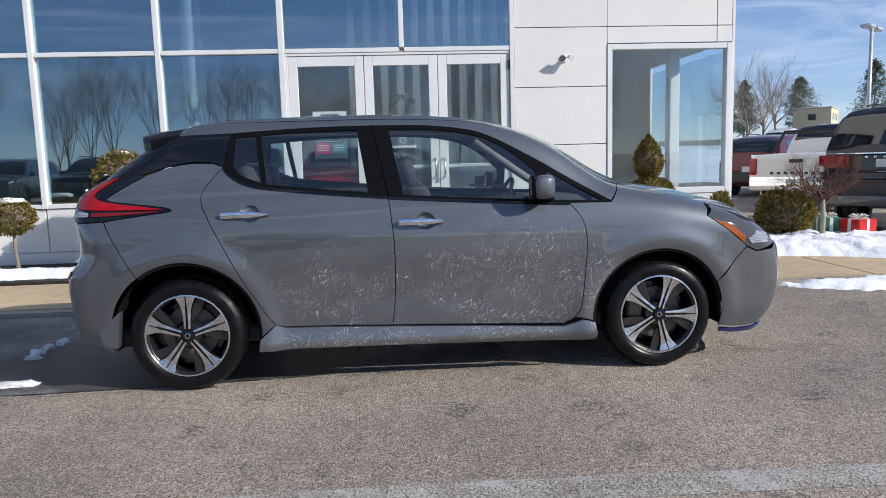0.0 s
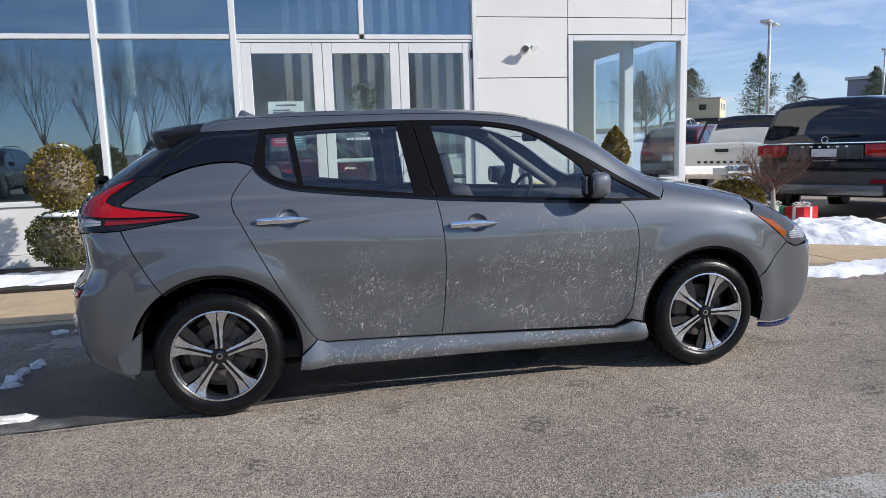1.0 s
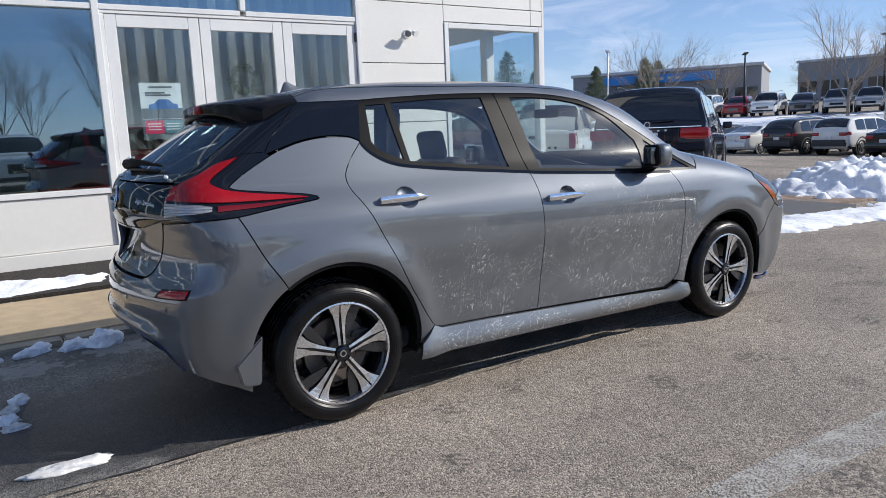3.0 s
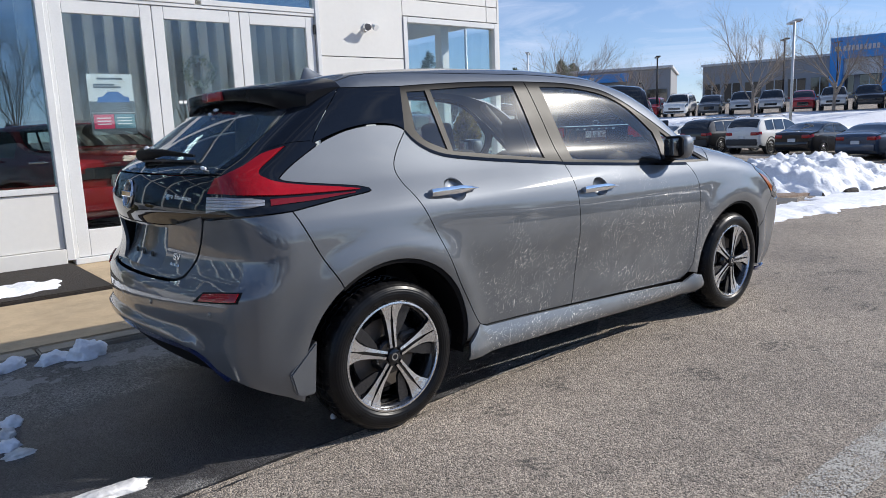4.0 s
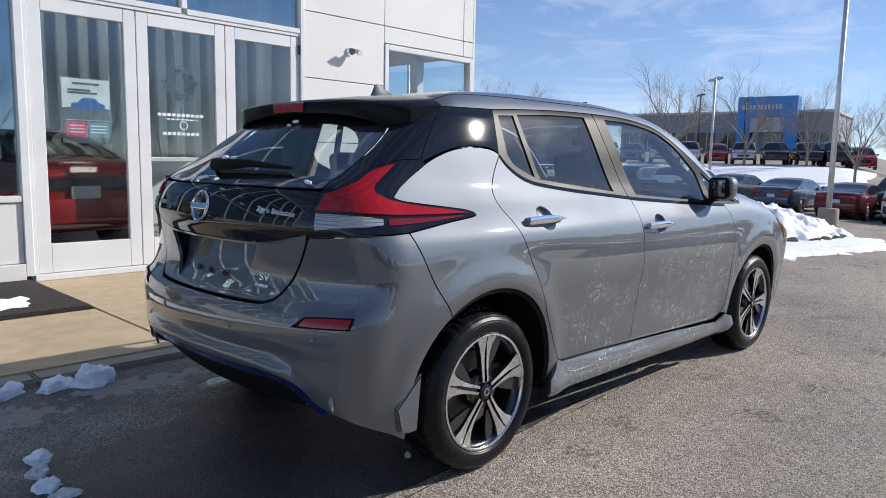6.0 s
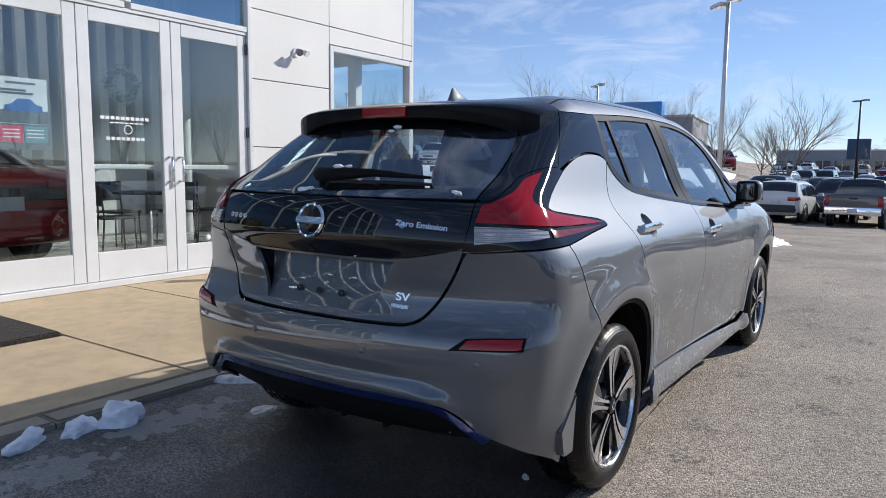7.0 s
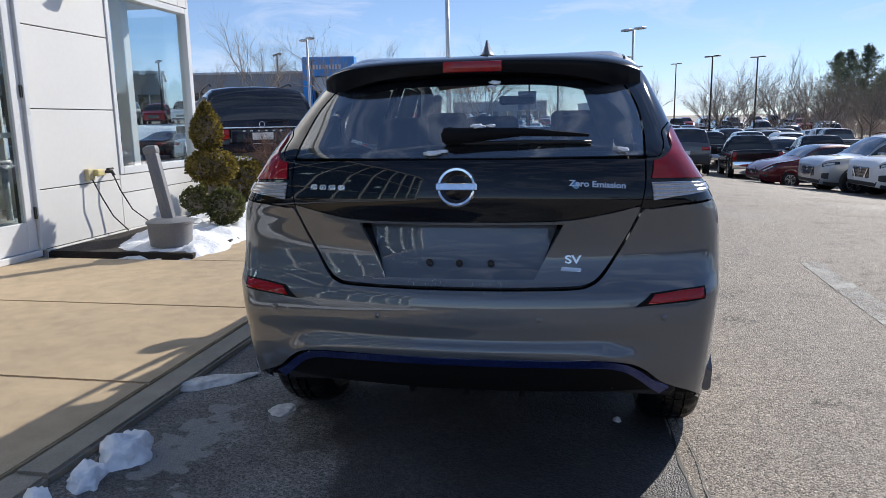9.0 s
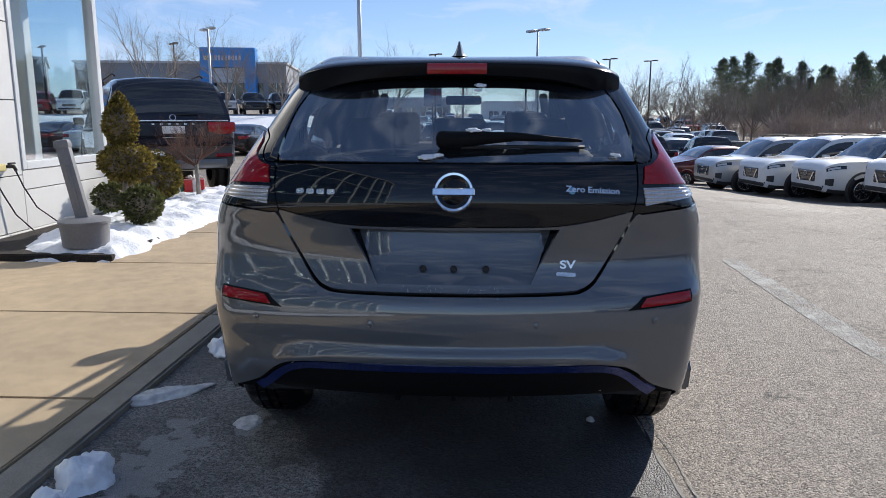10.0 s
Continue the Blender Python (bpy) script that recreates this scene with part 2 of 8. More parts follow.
# ---- mesh helpers ----
def mesh_of(name, bm, material, smooth=None):
    me = bpy.data.meshes.new(name)
    bm.normal_update()
    bm.to_mesh(me)
    bm.free()
    for mt in (material if isinstance(material, (list, tuple)) else [material]):
        me.materials.append(mt)
    if smooth is not None:
        me.shade_smooth()
        if smooth < 180:
            me.set_sharp_from_angle(angle=radians(smooth))
    return me


def part(name, bm, material, parent=None, label="", smooth=None, m=None):
    """Links a bmesh (or a finished mesh) as one mesh object under a thing or under a part."""
    me = bm if isinstance(bm, bpy.types.Mesh) else mesh_of(name, bm, material, smooth)
    ob = new(name, me)
    if parent:
        ob.parent = parent
    if m is not None:
        ob.matrix_basis = m
    return tagged(ob, label)


def thing(name, label, category, m=None, group="", kind=""):
    ob = new(name)
    ob.empty_display_size = 0.2
    if m is not None:
        ob.matrix_basis = m
    return tagged(ob, label, category, group, kind)


def box(x0, x1, y0, y1, z0, z1, bevel=0.0, bm=None, seg=1):
    out = bm or bmesh.new()
    b = bmesh.new()
    bmesh.ops.create_cube(b, size=1.0, matrix=Matrix.Translation(((x0 + x1) / 2, (y0 + y1) / 2, (z0 + z1) / 2)) @ Matrix.Diagonal((x1 - x0, y1 - y0, z1 - z0, 1)))
    if bevel:
        bmesh.ops.bevel(b, geom=b.edges[:], offset=bevel, segments=seg, affect="EDGES", profile=0.6)
    return joined(out, b)


def joined(out, b, m=None):
    if m is not None:
        bmesh.ops.transform(b, matrix=m, verts=b.verts[:])
    vs = {v: out.verts.new(v.co) for v in b.verts}
    for f in b.faces:
        g = out.faces.new([vs[v] for v in f.verts])
        g.smooth, g.material_index = f.smooth, f.material_index
    b.free()
    return out


def tube(points, radii, sides=8, bm=None, caps=True):
    """A round bar through points, with a radius at each."""
    out = bm or bmesh.new()
    pts = [Vector(p) for p in points]
    if isinstance(radii, (int, float)):
        radii = [radii] * len(pts)
    rings = []
    ref = None
    for i, p in enumerate(pts):
        d = (pts[min(i + 1, len(pts) - 1)] - pts[max(i - 1, 0)]).normalized()
        if ref is None:
            ref = d.orthogonal().normalized()
        ref = (ref - d * ref.dot(d)).normalized()
        q = d.cross(ref)
        rings.append([out.verts.new(p + (ref * math.cos(a) + q * math.sin(a)) * radii[i]) for a in (2 * math.pi * k / sides for k in range(sides))])
    for a, b in zip(rings, rings[1:]):
        for k in range(sides):
            out.faces.new((a[k], a[(k + 1) % sides], b[(k + 1) % sides], b[k])).smooth = True
    if caps:
        out.faces.new(rings[0][::-1]), out.faces.new(rings[-1])
    return out


def lathe(profile, sides=32, bm=None, axis="Z", close=False):
    """Turns (radius, height) pairs about an axis."""
    out = bm or bmesh.new()
    rings = []
    for r, h in profile:
        ring = []
        for k in range(sides):
            a = 2 * math.pi * k / sides
            c = (r * math.cos(a), r * math.sin(a), h) if axis == "Z" else (r * math.cos(a), h, r * math.sin(a))
            ring.append(out.verts.new(c))
        rings.append(ring)
    pairs = list(zip(rings, rings[1:])) + ([(rings[-1], rings[0])] if close else [])
    for a, b in pairs:
        for k in range(sides):
            f = (a[k], a[(k + 1) % sides], b[(k + 1) % sides], b[k])
            out.faces.new(f if axis == "Z" else f[::-1]).smooth = True
    return out


def slab(outline, z0, z1, bevel=0.0):
    """An upright prism over an outline in the plan."""
    bm = bmesh.new()
    top = [bm.verts.new((x, y, z1)) for x, y in outline]
    low = [bm.verts.new((x, y, z0)) for x, y in outline]
    bm.faces.new(top), bm.faces.new(low[::-1])
    for i in range(len(top)):
        j = (i + 1) % len(top)
        bm.faces.new((top[j], top[i], low[i], low[j]))
    bmesh.ops.recalc_face_normals(bm, faces=bm.faces[:])
    if bevel:
        bmesh.ops.bevel(bm, geom=[e for e in bm.edges if all(v.co.z > z1 - 1e-5 for v in e.verts)], offset=bevel, segments=2, affect="EDGES")
    return bm


def smoothstep(a, b, x):
    t = max(0.0, min(1.0, (x - a) / (b - a)))
    return t * t * (3 - 2 * t)


def ground_z(x, y):
    """Level by the building; the lot falls away to the east and south-east, and the land beyond it rises again."""
    d = math.hypot(x, y)
    z = -0.045 * max(0.0, min(x, 30.0) - 8.0)
    z += -0.09 * max(0.0, min(-y - 2.5, 6.0)) * max(0.0, min((x - 2.0) / 12.0, 1.0)) + 0.045 * max(0.0, min(y - 2.5, 10.0)) * smoothstep(8, 18, x)
    z += 1.3 * math.exp(-((x - 44) ** 2 + (y - 62) ** 2) / 200.0)
    w = smoothstep(0.10, 0.24, math.atan2(y, max(x, 1e-3))) if x > 0 else 0.0
    z += w * (2.0 * smoothstep(38, 66, d) + 1.6 * smoothstep(66, 110, d))
    if x > 0:
        z += (1 - w) * 1.5 * smoothstep(55, 150, d) + 2.0 * smoothstep(150, 400, d)
    return z


def inside(pt, poly):
    x, y = pt
    c = False
    for (x0, y0), (x1, y1) in zip(poly, poly[1:] + poly[:1]):
        if (y0 > y) != (y1 > y) and x < (x1 - x0) * (y - y0) / (y1 - y0) + x0:
            c = not c
    return c


def snow_patch(name, outline, height, label, seed=0, step=0.08, material=None, rough=0.35, base=0.0, lump=4.0, steep=6.0, chunk=0.0):
    """A drift with a ragged rim: a grid over the outline that swells from the rim inwards."""
    xs, ys = [p[0] for p in outline], [p[1] for p in outline]
    bm = bmesh.new()
    nx, ny = int((max(xs) - min(xs) + 0.6) / step), int((max(ys) - min(ys) + 0.6) / step)
    grid = {}
    segs = [(Vector(a), Vector(b)) for a, b in zip(outline, outline[1:] + outline[:1])]
    for i in range(nx + 1):
        for j in range(ny + 1):
            x, y = min(xs) - 0.3 + i * step, min(ys) - 0.3 + j * step
            q = Vector((x, y))
            d = min((geometry.intersect_point_line(q, a, b)[0] - q).length if 0 <= geometry.intersect_point_line(q, a, b)[1] <= 1
                    else min((a - q).length, (b - q).length) for a, b in segs)
            d = d if inside((x, y), outline) else -d
            d += rough * noise.noise(Vector((x * lump * 0.5, y * lump * 0.5, seed))) * 0.6 + rough * 0.4 * noise.noise(Vector((x * lump * 2, y * lump * 2, seed)))
            if d > -step * 2.2:
                f = 1 - math.exp(-max(d, 0) * steep)
                q = Vector((x * lump, y * lump, seed + 9))
                h = height * f * (0.80 + 0.42 * noise.noise(q * 0.8)) + f * min(height, 0.30) * (0.30 * noise.noise(q * 2.3) + 0.16 * noise.noise(q * 5.1))
                if chunk:
                    w = Vector((x, y, 0)) + Vector((noise.noise(q), noise.noise(q + Vector((5, 5, 0))), 0)) * 0.1
                    for k, a in ((3.4, 0.6), (7.5, 1.0), (14.0, 0.6)):
                        h += f * chunk * a * (0.42 - noise.voronoi(w * k)[0][0]) * (0.6 + 0.8 * abs(noise.noise(q * 0.9)))
                grid[i, j] = bm.verts.new((x, y, base + ground_z(x, y) + (max(h, 0.0) + 0.004 if d > 0 else d * 0.6)))
    for (i, j), v in list(grid.items()):
        c = [grid.get(k) for k in ((i, j), (i + 1, j), (i + 1, j + 1), (i, j + 1))]
        if all(c):
            bm.faces.new(c).smooth = True
    ob = part(name, bm, material or SNOW, smooth=180)
    return tagged(ob, label, "snow", kind="stuff")


# ---- ground ----
def build_ground():
    bm = bmesh.new()
    rs = [2, 4, 6, 8, 10, 12, 14, 16, 18, 20, 23, 26, 30, 34, 38, 42, 47, 52, 58, 66, 74, 82, 92, 105, 120, 150, 200, 300, 500, 1500, 4000]
    k = 144
    rings = []
    for r in rs:
        rings.append([bm.verts.new((r * math.cos(2 * math.pi * i / k), r * math.sin(2 * math.pi * i / k),
                                    ground_z(r * math.cos(2 * math.pi * i / k), r * math.sin(2 * math.pi * i / k)))) for i in range(k)])
    c = bm.verts.new((0, 0, 0))
    for i in range(k):
        bm.faces.new((c, rings[0][i], rings[0][(i + 1) % k]))
    for a, b in zip(rings, rings[1:]):
        for i in range(k):
            bm.faces.new((a[i], b[i], b[(i + 1) % k], a[(i + 1) % k]))
    tagged(part("ground", bm, ASPHALT, smooth=180), "weathered grey-brown asphalt car park with pale aggregate", "asphalt", kind="structure")
    bm = slab([(0.45, -2.19), (1.2, -2.18), (2.2, -2.22), (3.3, -2.28), (3.4, -2.45), (2.0, -2.40), (1.1, -2.36), (0.5, -2.33)], 0.001, 0.004)
    tagged(part("road_marking", bm, WORN), "worn white painted line on the asphalt", "road marking", kind="structure")


build_ground()
WALL = 4.515      # face of the facade's panels
KERB_Y = 1.42
SLAB = 0.045     # top of the concrete apron


def build_apron():
    walk_way = thing("pavement", "tan broom-finished concrete apron in slabs with a low grey kerb", "pavement", kind="structure")
    bed = slab([(-14, KERB_Y + 0.15), (9.0, KERB_Y + 0.15), (9.0, WALL), (-14, WALL)], -0.2, 0.012)
    part("slab_bed", bed, JOINT, walk_way)
    xs = [-13.6, -10.9, -8.2, -5.5, -2.85, -0.1, 1.25, 2.75, 4.3, 5.8, 7.3]
    for a, b in zip(xs, xs[1:]):
        ys = [KERB_Y + 0.155, 2.98] if not (-0.2 < a < 2.7) else [KERB_Y + 0.155, WALL + 0.1]
        part("concrete_slab", slab([(a + 0.006, ys[0]), (b - 0.006, ys[0]), (b - 0.006, ys[1]), (a + 0.006, ys[1])], 0.0, SLAB, 0.006), CONCRETE, walk_way)
    kx = [-13.6, -10.6, -7.6, -4.6, -2.6, -0.95, 1.25, 3.2, 5.2, 7.3]
    for a, b in zip(kx, kx[1:]):
        part("kerb_stone", slab([(a + 0.004, KERB_Y), (b - 0.004, KERB_Y), (b - 0.004, KERB_Y + 0.15), (a + 0.004, KERB_Y + 0.15)], -0.15, SLAB - 0.006, 0.012), KERB, walk_way)


build_apron()


# ---- building ----
TRANSOM, BASE_Z, ROOF = 2.665, 0.80, 6.6
MULLIONS = [-12.3, -10.77, -9.24, -7.71, -6.18, -4.7, -3.16, -1.64, -0.12]


def frame_bar(parent, name, x0, x1, z0, z1, y0=WALL - 0.03, y1=WALL + 0.12, mat=None):
    return part(name, box(x0, x1, y0, y1, z0, z1, 0.004), mat or FRAME_W, parent)


def build_building():
    curtain = thing("window_1", "tall showroom glazing in white aluminium mullions, mirroring sky and bare trees", "window", kind="structure")
    for a, b in zip(MULLIONS, MULLIONS[1:]):
        for z0, z1 in ((BASE_Z + 0.02, TRANSOM), (TRANSOM, 4.55), (4.55, ROOF)):
            part("pane", box(a + 0.03, b - 0.03, WALL + 0.035, WALL + 0.05, z0 + 0.03, z1 - 0.03), GLASS_B, curtain).visible_shadow = False
    for a, b in ((-0.12, 1.40), (1.40, 2.84)):
        for z0, z1 in ((TRANSOM, 4.55), (4.55, ROOF)):
            part("pane", box(a + 0.03, b - 0.03, WALL + 0.035, WALL + 0.05, z0 + 0.03, z1 - 0.03), GLASS_B, curtain).visible_shadow = False
    for x in MULLIONS[:-1]:
        frame_bar(curtain, "mullion", x - 0.032, x + 0.032, BASE_Z - 0.03, ROOF)
    frame_bar(curtain, "mullion", -0.155, -0.085, 0.10, ROOF)
    frame_bar(curtain, "mullion", 1.37, 1.43, TRANSOM + 0.03, ROOF)
    frame_bar(curtain, "mullion", 2.80, 2.855, 0.1, ROOF)
    for a, b in zip(MULLIONS, MULLIONS[1:]):
        e0, e1 = a + 0.0325, b - (0.0325 if b < -0.2 else 0.036)
        for z in (BASE_Z, TRANSOM, 4.55):
            frame_bar(curtain, "transom", e0, e1, z - 0.028, z + 0.028, WALL - 0.022, WALL + 0.11)
    for e0, e1 in ((-0.0845, 1.3695), (1.4305, 2.7995)):
        for z in (TRANSOM, 4.55):
            frame_bar(curtain, "transom", e0, e1, z - 0.028, z + 0.028, WALL - 0.022, WALL + 0.11)
    # the metal stall riser under the glass
    riser = thing("wall_stall_riser", "white metal base panels under the showroom glazing", "wall", kind="structure")
    for a, b in zip(MULLIONS, MULLIONS[1:]):
        part("panel", box(a + 0.006, b - 0.006 - (0.03 if b > -0.2 else 0), WALL, WALL + 0.1, 0.22, BASE_Z - 0.034, 0.006), PANEL, riser)
    part("kick_plate", box(-12.3, -0.156, WALL - 0.03, WALL + 0.12, 0.0, 0.215, 0.005), PANEL, riser)
    # solid panelled wall with the square window
    wall = thing("wall_south", "flat white metal cladding panels with dark open joints", "wall", kind="structure")
    part("core", box(2.86, 4.09, WALL + 0.012, WALL + 0.25, 0, ROOF), JOINT, wall)
    part("core", box(4.09, 5.78, WALL + 0.03, WALL + 0.25, 2.69, ROOF), JOINT, wall)
    part("core", box(4.09, 5.78, WALL + 0.03, WALL + 0.25, 0, 0.68), JOINT, wall)
    zs = [0.10, 0.66, 1.405, 2.155, 2.915, 3.67, 4.42, 5.17, 5.92, ROOF]
    for z0, z1 in zip(zs, zs[1:]):
        part("panel", box(2.862, 4.088, WALL - 0.012, WALL + 0.011, z0 + 0.005, z1 - 0.005, 0.003), PANEL, wall)
    for x0, x1 in ((4.095, 5.575), (5.585, 5.785)):
        for z0, z1 in ((2.70, 2.915), (2.915, 3.67), (3.67, 4.42), (4.42, 5.17), (5.17, 5.92), (5.92, ROOF)):
            part("panel", box(x0, x1, WALL - 0.012, WALL + 0.029, z0 + 0.005, z1 - 0.005, 0.003), PANEL, wall)
    part("panel", box(4.095, 5.785, WALL - 0.012, WALL + 0.029, 0.10, 0.50, 0.003), PANEL, wall)
    part("panel", box(4.095, 5.785, WALL - 0.012, WALL + 0.029, 0.51, 0.70, 0.003), PANEL, wall)
    part("kick_plate", box(2.86, 5.79, WALL - 0.03, WALL + 0.03, 0.0, 0.095, 0.004), PANEL, wall)
    east = thing("wall_east", "white metal cladding on the building's corner return", "wall", kind="structure")
    part("corner_panel", box(5.79, 5.83, WALL - 0.012, WALL + 0.12, 0.0, ROOF, 0.003), PANEL, east)
    part("panel", box(5.79, 5.83, WALL + 2.9, 16.0, 0.0, ROOF), PANEL, east)
    part("panel", box(5.79, 5.83, WALL + 0.1205, WALL + 2.899, 2.72, ROOF), PANEL, east)
    part("panel", box(5.79, 5.83, WALL + 0.1205, WALL + 2.899, 0.0, 0.70), PANEL, east)
    win = thing("window_2", "square corner window in a white frame, mirroring the car park", "window", kind="structure")
    part("pane", box(4.15, 5.73, WALL + 0.035, WALL + 0.05, 0.79, 2.62), GLASS_C, win).visible_shadow = False
    part("pane", box(5.80, 5.815, WALL + 0.16, WALL + 2.86, 0.79, 2.62), GLASS_C, win).visible_shadow = False
    for n_, a in (("window_frame", (4.095, 4.16, 0.712, 2.69)), ("window_frame", (5.72, 5.788, 0.712, 2.69)),
                  ("window_frame", (4.1605, 5.7195, 2.62, 2.69)), ("window_sill", (4.1605, 5.7195, 0.712, 0.79))):
        part(n_, box(a[0], a[1], WALL - 0.025, WALL + 0.10, a[2], a[3], 0.004), FRAME_W, win)
    part("column", box(5.15, 5.30, WALL + 0.5, WALL + 0.65, 0.1, 4.4, 0.01), FRAME_W, win)
    for nm, b in (("wall_west", (-12.4, -12.3, WALL, 16)), ("wall_north", (-12.3, 5.79, 15.9, 16))):
        tagged(part(nm, box(b[0], b[1], b[2], b[3], 0, ROOF), INSIDE), "plain pale showroom wall", "wall", kind="structure")
    tagged(part("floor", box(-12.3, 5.785, WALL + 0.26, 15.9, -0.05, 0.09), INSIDE_FLOOR), "grey tiled showroom floor", "floor", kind="structure")
    tagged(part("ceiling", box(-12.3, 5.785, WALL + 0.26, 15.9, 4.6, 4.7), CEIL), "pale showroom ceiling", "ceiling", kind="structure")
    tagged(part("roof", box(-12.5, 5.9, WALL - 0.05, 16.1, ROOF + 0.001, ROOF + 0.2), PANEL), "flat white-edged showroom roof", "roof", kind="structure")


build_building()


def build_door(name, x0, x1, label):
    d = thing(name, label, "door", kind="structure")
    z0, z1, s = 0.11, 2.60, 0.115
    for nm, b in (("door_stile", (x0, x0 + s, z0, z1)), ("door_stile", (x1 - s, x1, z0, z1)),
                  ("door_rail", (x0 + s, x1 - s, z1 - 0.13, z1)), ("door_rail", (x0 + s, x1 - s, z0, z0 + 0.27))):
        part(nm, box(b[0] + 0.001, b[1] - 0.001, WALL + 0.0, WALL + 0.055, b[2] + 0.001, b[3] - 0.001, 0.004), FRAME_W, d)
    part("pane", box(x0 + s, x1 - s, WALL + 0.022, WALL + 0.03, z0 + 0.27, z1 - 0.13), GLASS_D, d).visible_shadow = False
    return d


DOORS = [build_door("door_1", -0.045, 0.905, "white aluminium glazed door leaf with posters behind the glass"),
         build_door("door_2", 0.911, 1.852, "white aluminium glazed entrance door with pull handle, closed"),
         build_door("door_3", 1.858, 2.79, "white aluminium glazed entrance door with pull handle, closed")]
frame_d = thing("door_frame", "white aluminium frame round the entrance doors", "door frame", kind="structure")
part("head", box(-0.084, 2.799, WALL - 0.012, WALL + 0.09, 2.602, 2.636, 0.003), FRAME_W, frame_d)
part("threshold", box(-0.084, 2.799, WALL - 0.03, WALL + 0.1, 0.046, 0.106, 0.005), FRAME_W, frame_d)
part("jamb", box(-0.084, -0.047, WALL - 0.012, WALL + 0.09, 0.107, 2.601, 0.003), FRAME_W, frame_d)

# ---- the hatchback's form: one smooth body, x ahead from the rear axle, y to the side, z up ----
def curve(nodes):
    """A smooth curve through (at, value) pairs (monotone cubic)."""
    a, v = np.array([q[0] for q in nodes], float), np.array([q[1] for q in nodes], float)
    d = np.diff(v) / np.diff(a)
    s = np.zeros_like(v)
    s[1:-1] = np.where(d[:-1] * d[1:] > 0, 2 * d[:-1] * d[1:] / np.where(np.abs(d[:-1] + d[1:]) < 1e-9, 1, d[:-1] + d[1:]), 0)
    s[0], s[-1] = d[0], d[-1]

    def at(x):
        x = np.asarray(x, float)
        i = np.clip(np.searchsorted(a, x) - 1, 0, len(a) - 2)
        h = a[i + 1] - a[i]
        t = (x - a[i]) / h
        lo, hi = t < 0, t > 1
        tt = np.clip(t, 0, 1)
        y = (2 * tt**3 - 3 * tt**2 + 1) * v[i] + (tt**3 - 2 * tt**2 + tt) * h * s[i] + (3 * tt**2 - 2 * tt**3) * v[i + 1] + (tt**3 - tt**2) * h * s[i + 1]
        return y + np.where(lo, (x - a[0]) * s[0], 0) + np.where(hi, (x - a[-1]) * s[-1], 0)
    return at


PLAN = curve([(-0.9, 0.81), (-0.5, 0.862), (-0.2, 0.876), (0.1, 0.882), (0.6, 0.872), (1.2, 0.872), (2.0, 0.878), (2.7, 0.878), (3.1, 0.855), (3.5, 0.80), (3.8, 0.74)])
SECTION = curve([(0.1, -0.12), (0.2, -0.075), (0.34, -0.042), (0.45, -0.030), (0.6, -0.012), (0.74, 0.0), (0.84, -0.004), (0.92, -0.020), (1.0, -0.058),
                 (1.06, -0.098), (1.12, -0.132), (1.3, -0.204), (1.45, -0.268), (1.6, -0.345)])
TOP = curve([(-0.6, 1.405), (-0.1, 1.473), (0.1, 1.497), (0.4, 1.521), (0.7, 1.533), (1.18, 1.535), (1.66, 1.508), (2.0, 1.436), (2.21, 1.352), (2.56, 1.135),
             (2.66, 1.095), (2.76, 1.075), (3.03, 1.02), (3.29, 0.95), (3.47, 0.885), (3.65, 0.79), (3.8, 0.70)])
TAIL = curve([(0.15, -0.66), (0.30, -0.745), (0.42, -0.782), (0.47, -0.786), (0.51, -0.786), (0.58, -0.792), (0.66, -0.785), (0.72, -0.738), (0.80, -0.716), (0.90, -0.728), (0.98, -0.745), (1.04, -0.735),
              (1.10, -0.712), (1.20, -0.575), (1.40, -0.285), (1.55, -0.05)])
SWEEP = curve([(0.2, 0.24), (0.6, 0.24), (0.9, 0.26), (1.05, 0.30), (1.2, 0.36), (1.5, 0.42)])
NOSE = curve([(0.15, 3.50), (0.3, 3.62), (0.5, 3.66), (0.65, 3.655), (0.75, 3.62), (0.9, 3.50)])


def bump2(x, z, cx, cz, sx, sz):
    return np.exp(-((x - cx) / sx) ** 2 - ((z - cz) / sz) ** 2)


def side_of(x, z):
    """Half width: plan and section, flares round the wheels, the shoulder and the scoop in the doors."""
    y = PLAN(x) + SECTION(z)
    for cx, k in ((0.0, 0.020), (2.70, 0.018)):
        r = np.hypot(x - cx, z - 0.33)
        y = y + k * np.exp(-((r - 0.44) / 0.07) ** 2) * (z > 0.1)
    y = y - 0.014 * bump2(x, z, 1.35, 0.52, 0.75, 0.16)
    y = y + 0.012 * bump2(x, z, 0.25, 0.93, 0.65, 0.07)
    return y


def smax(a, b, k):
    h = np.maximum(k - np.abs(a - b), 0.0)
    return np.maximum(a, b) + h * h / (4 * k)


BEVEL = curve([(0.0, 0.497), (0.44, 0.490), (0.535, 0.476), (0.60, 0.445), (0.66, 0.40), (0.74, 0.35), (0.9, 0.30)])


def bevel_out(y, z):
    """The ledge that runs over the lower valance and down round its ends."""
    d = z - BEVEL(y)
    fade = 0.024 * (1 - np.clip((np.abs(y) - 0.50) / 0.12, 0, 1) ** 2 * (3 - 2 * np.clip((np.abs(y) - 0.50) / 0.12, 0, 1)))
    return fade * np.where(d > 0, np.exp(-(d / 0.022) ** 2), np.exp(-(d / 0.05) ** 2))


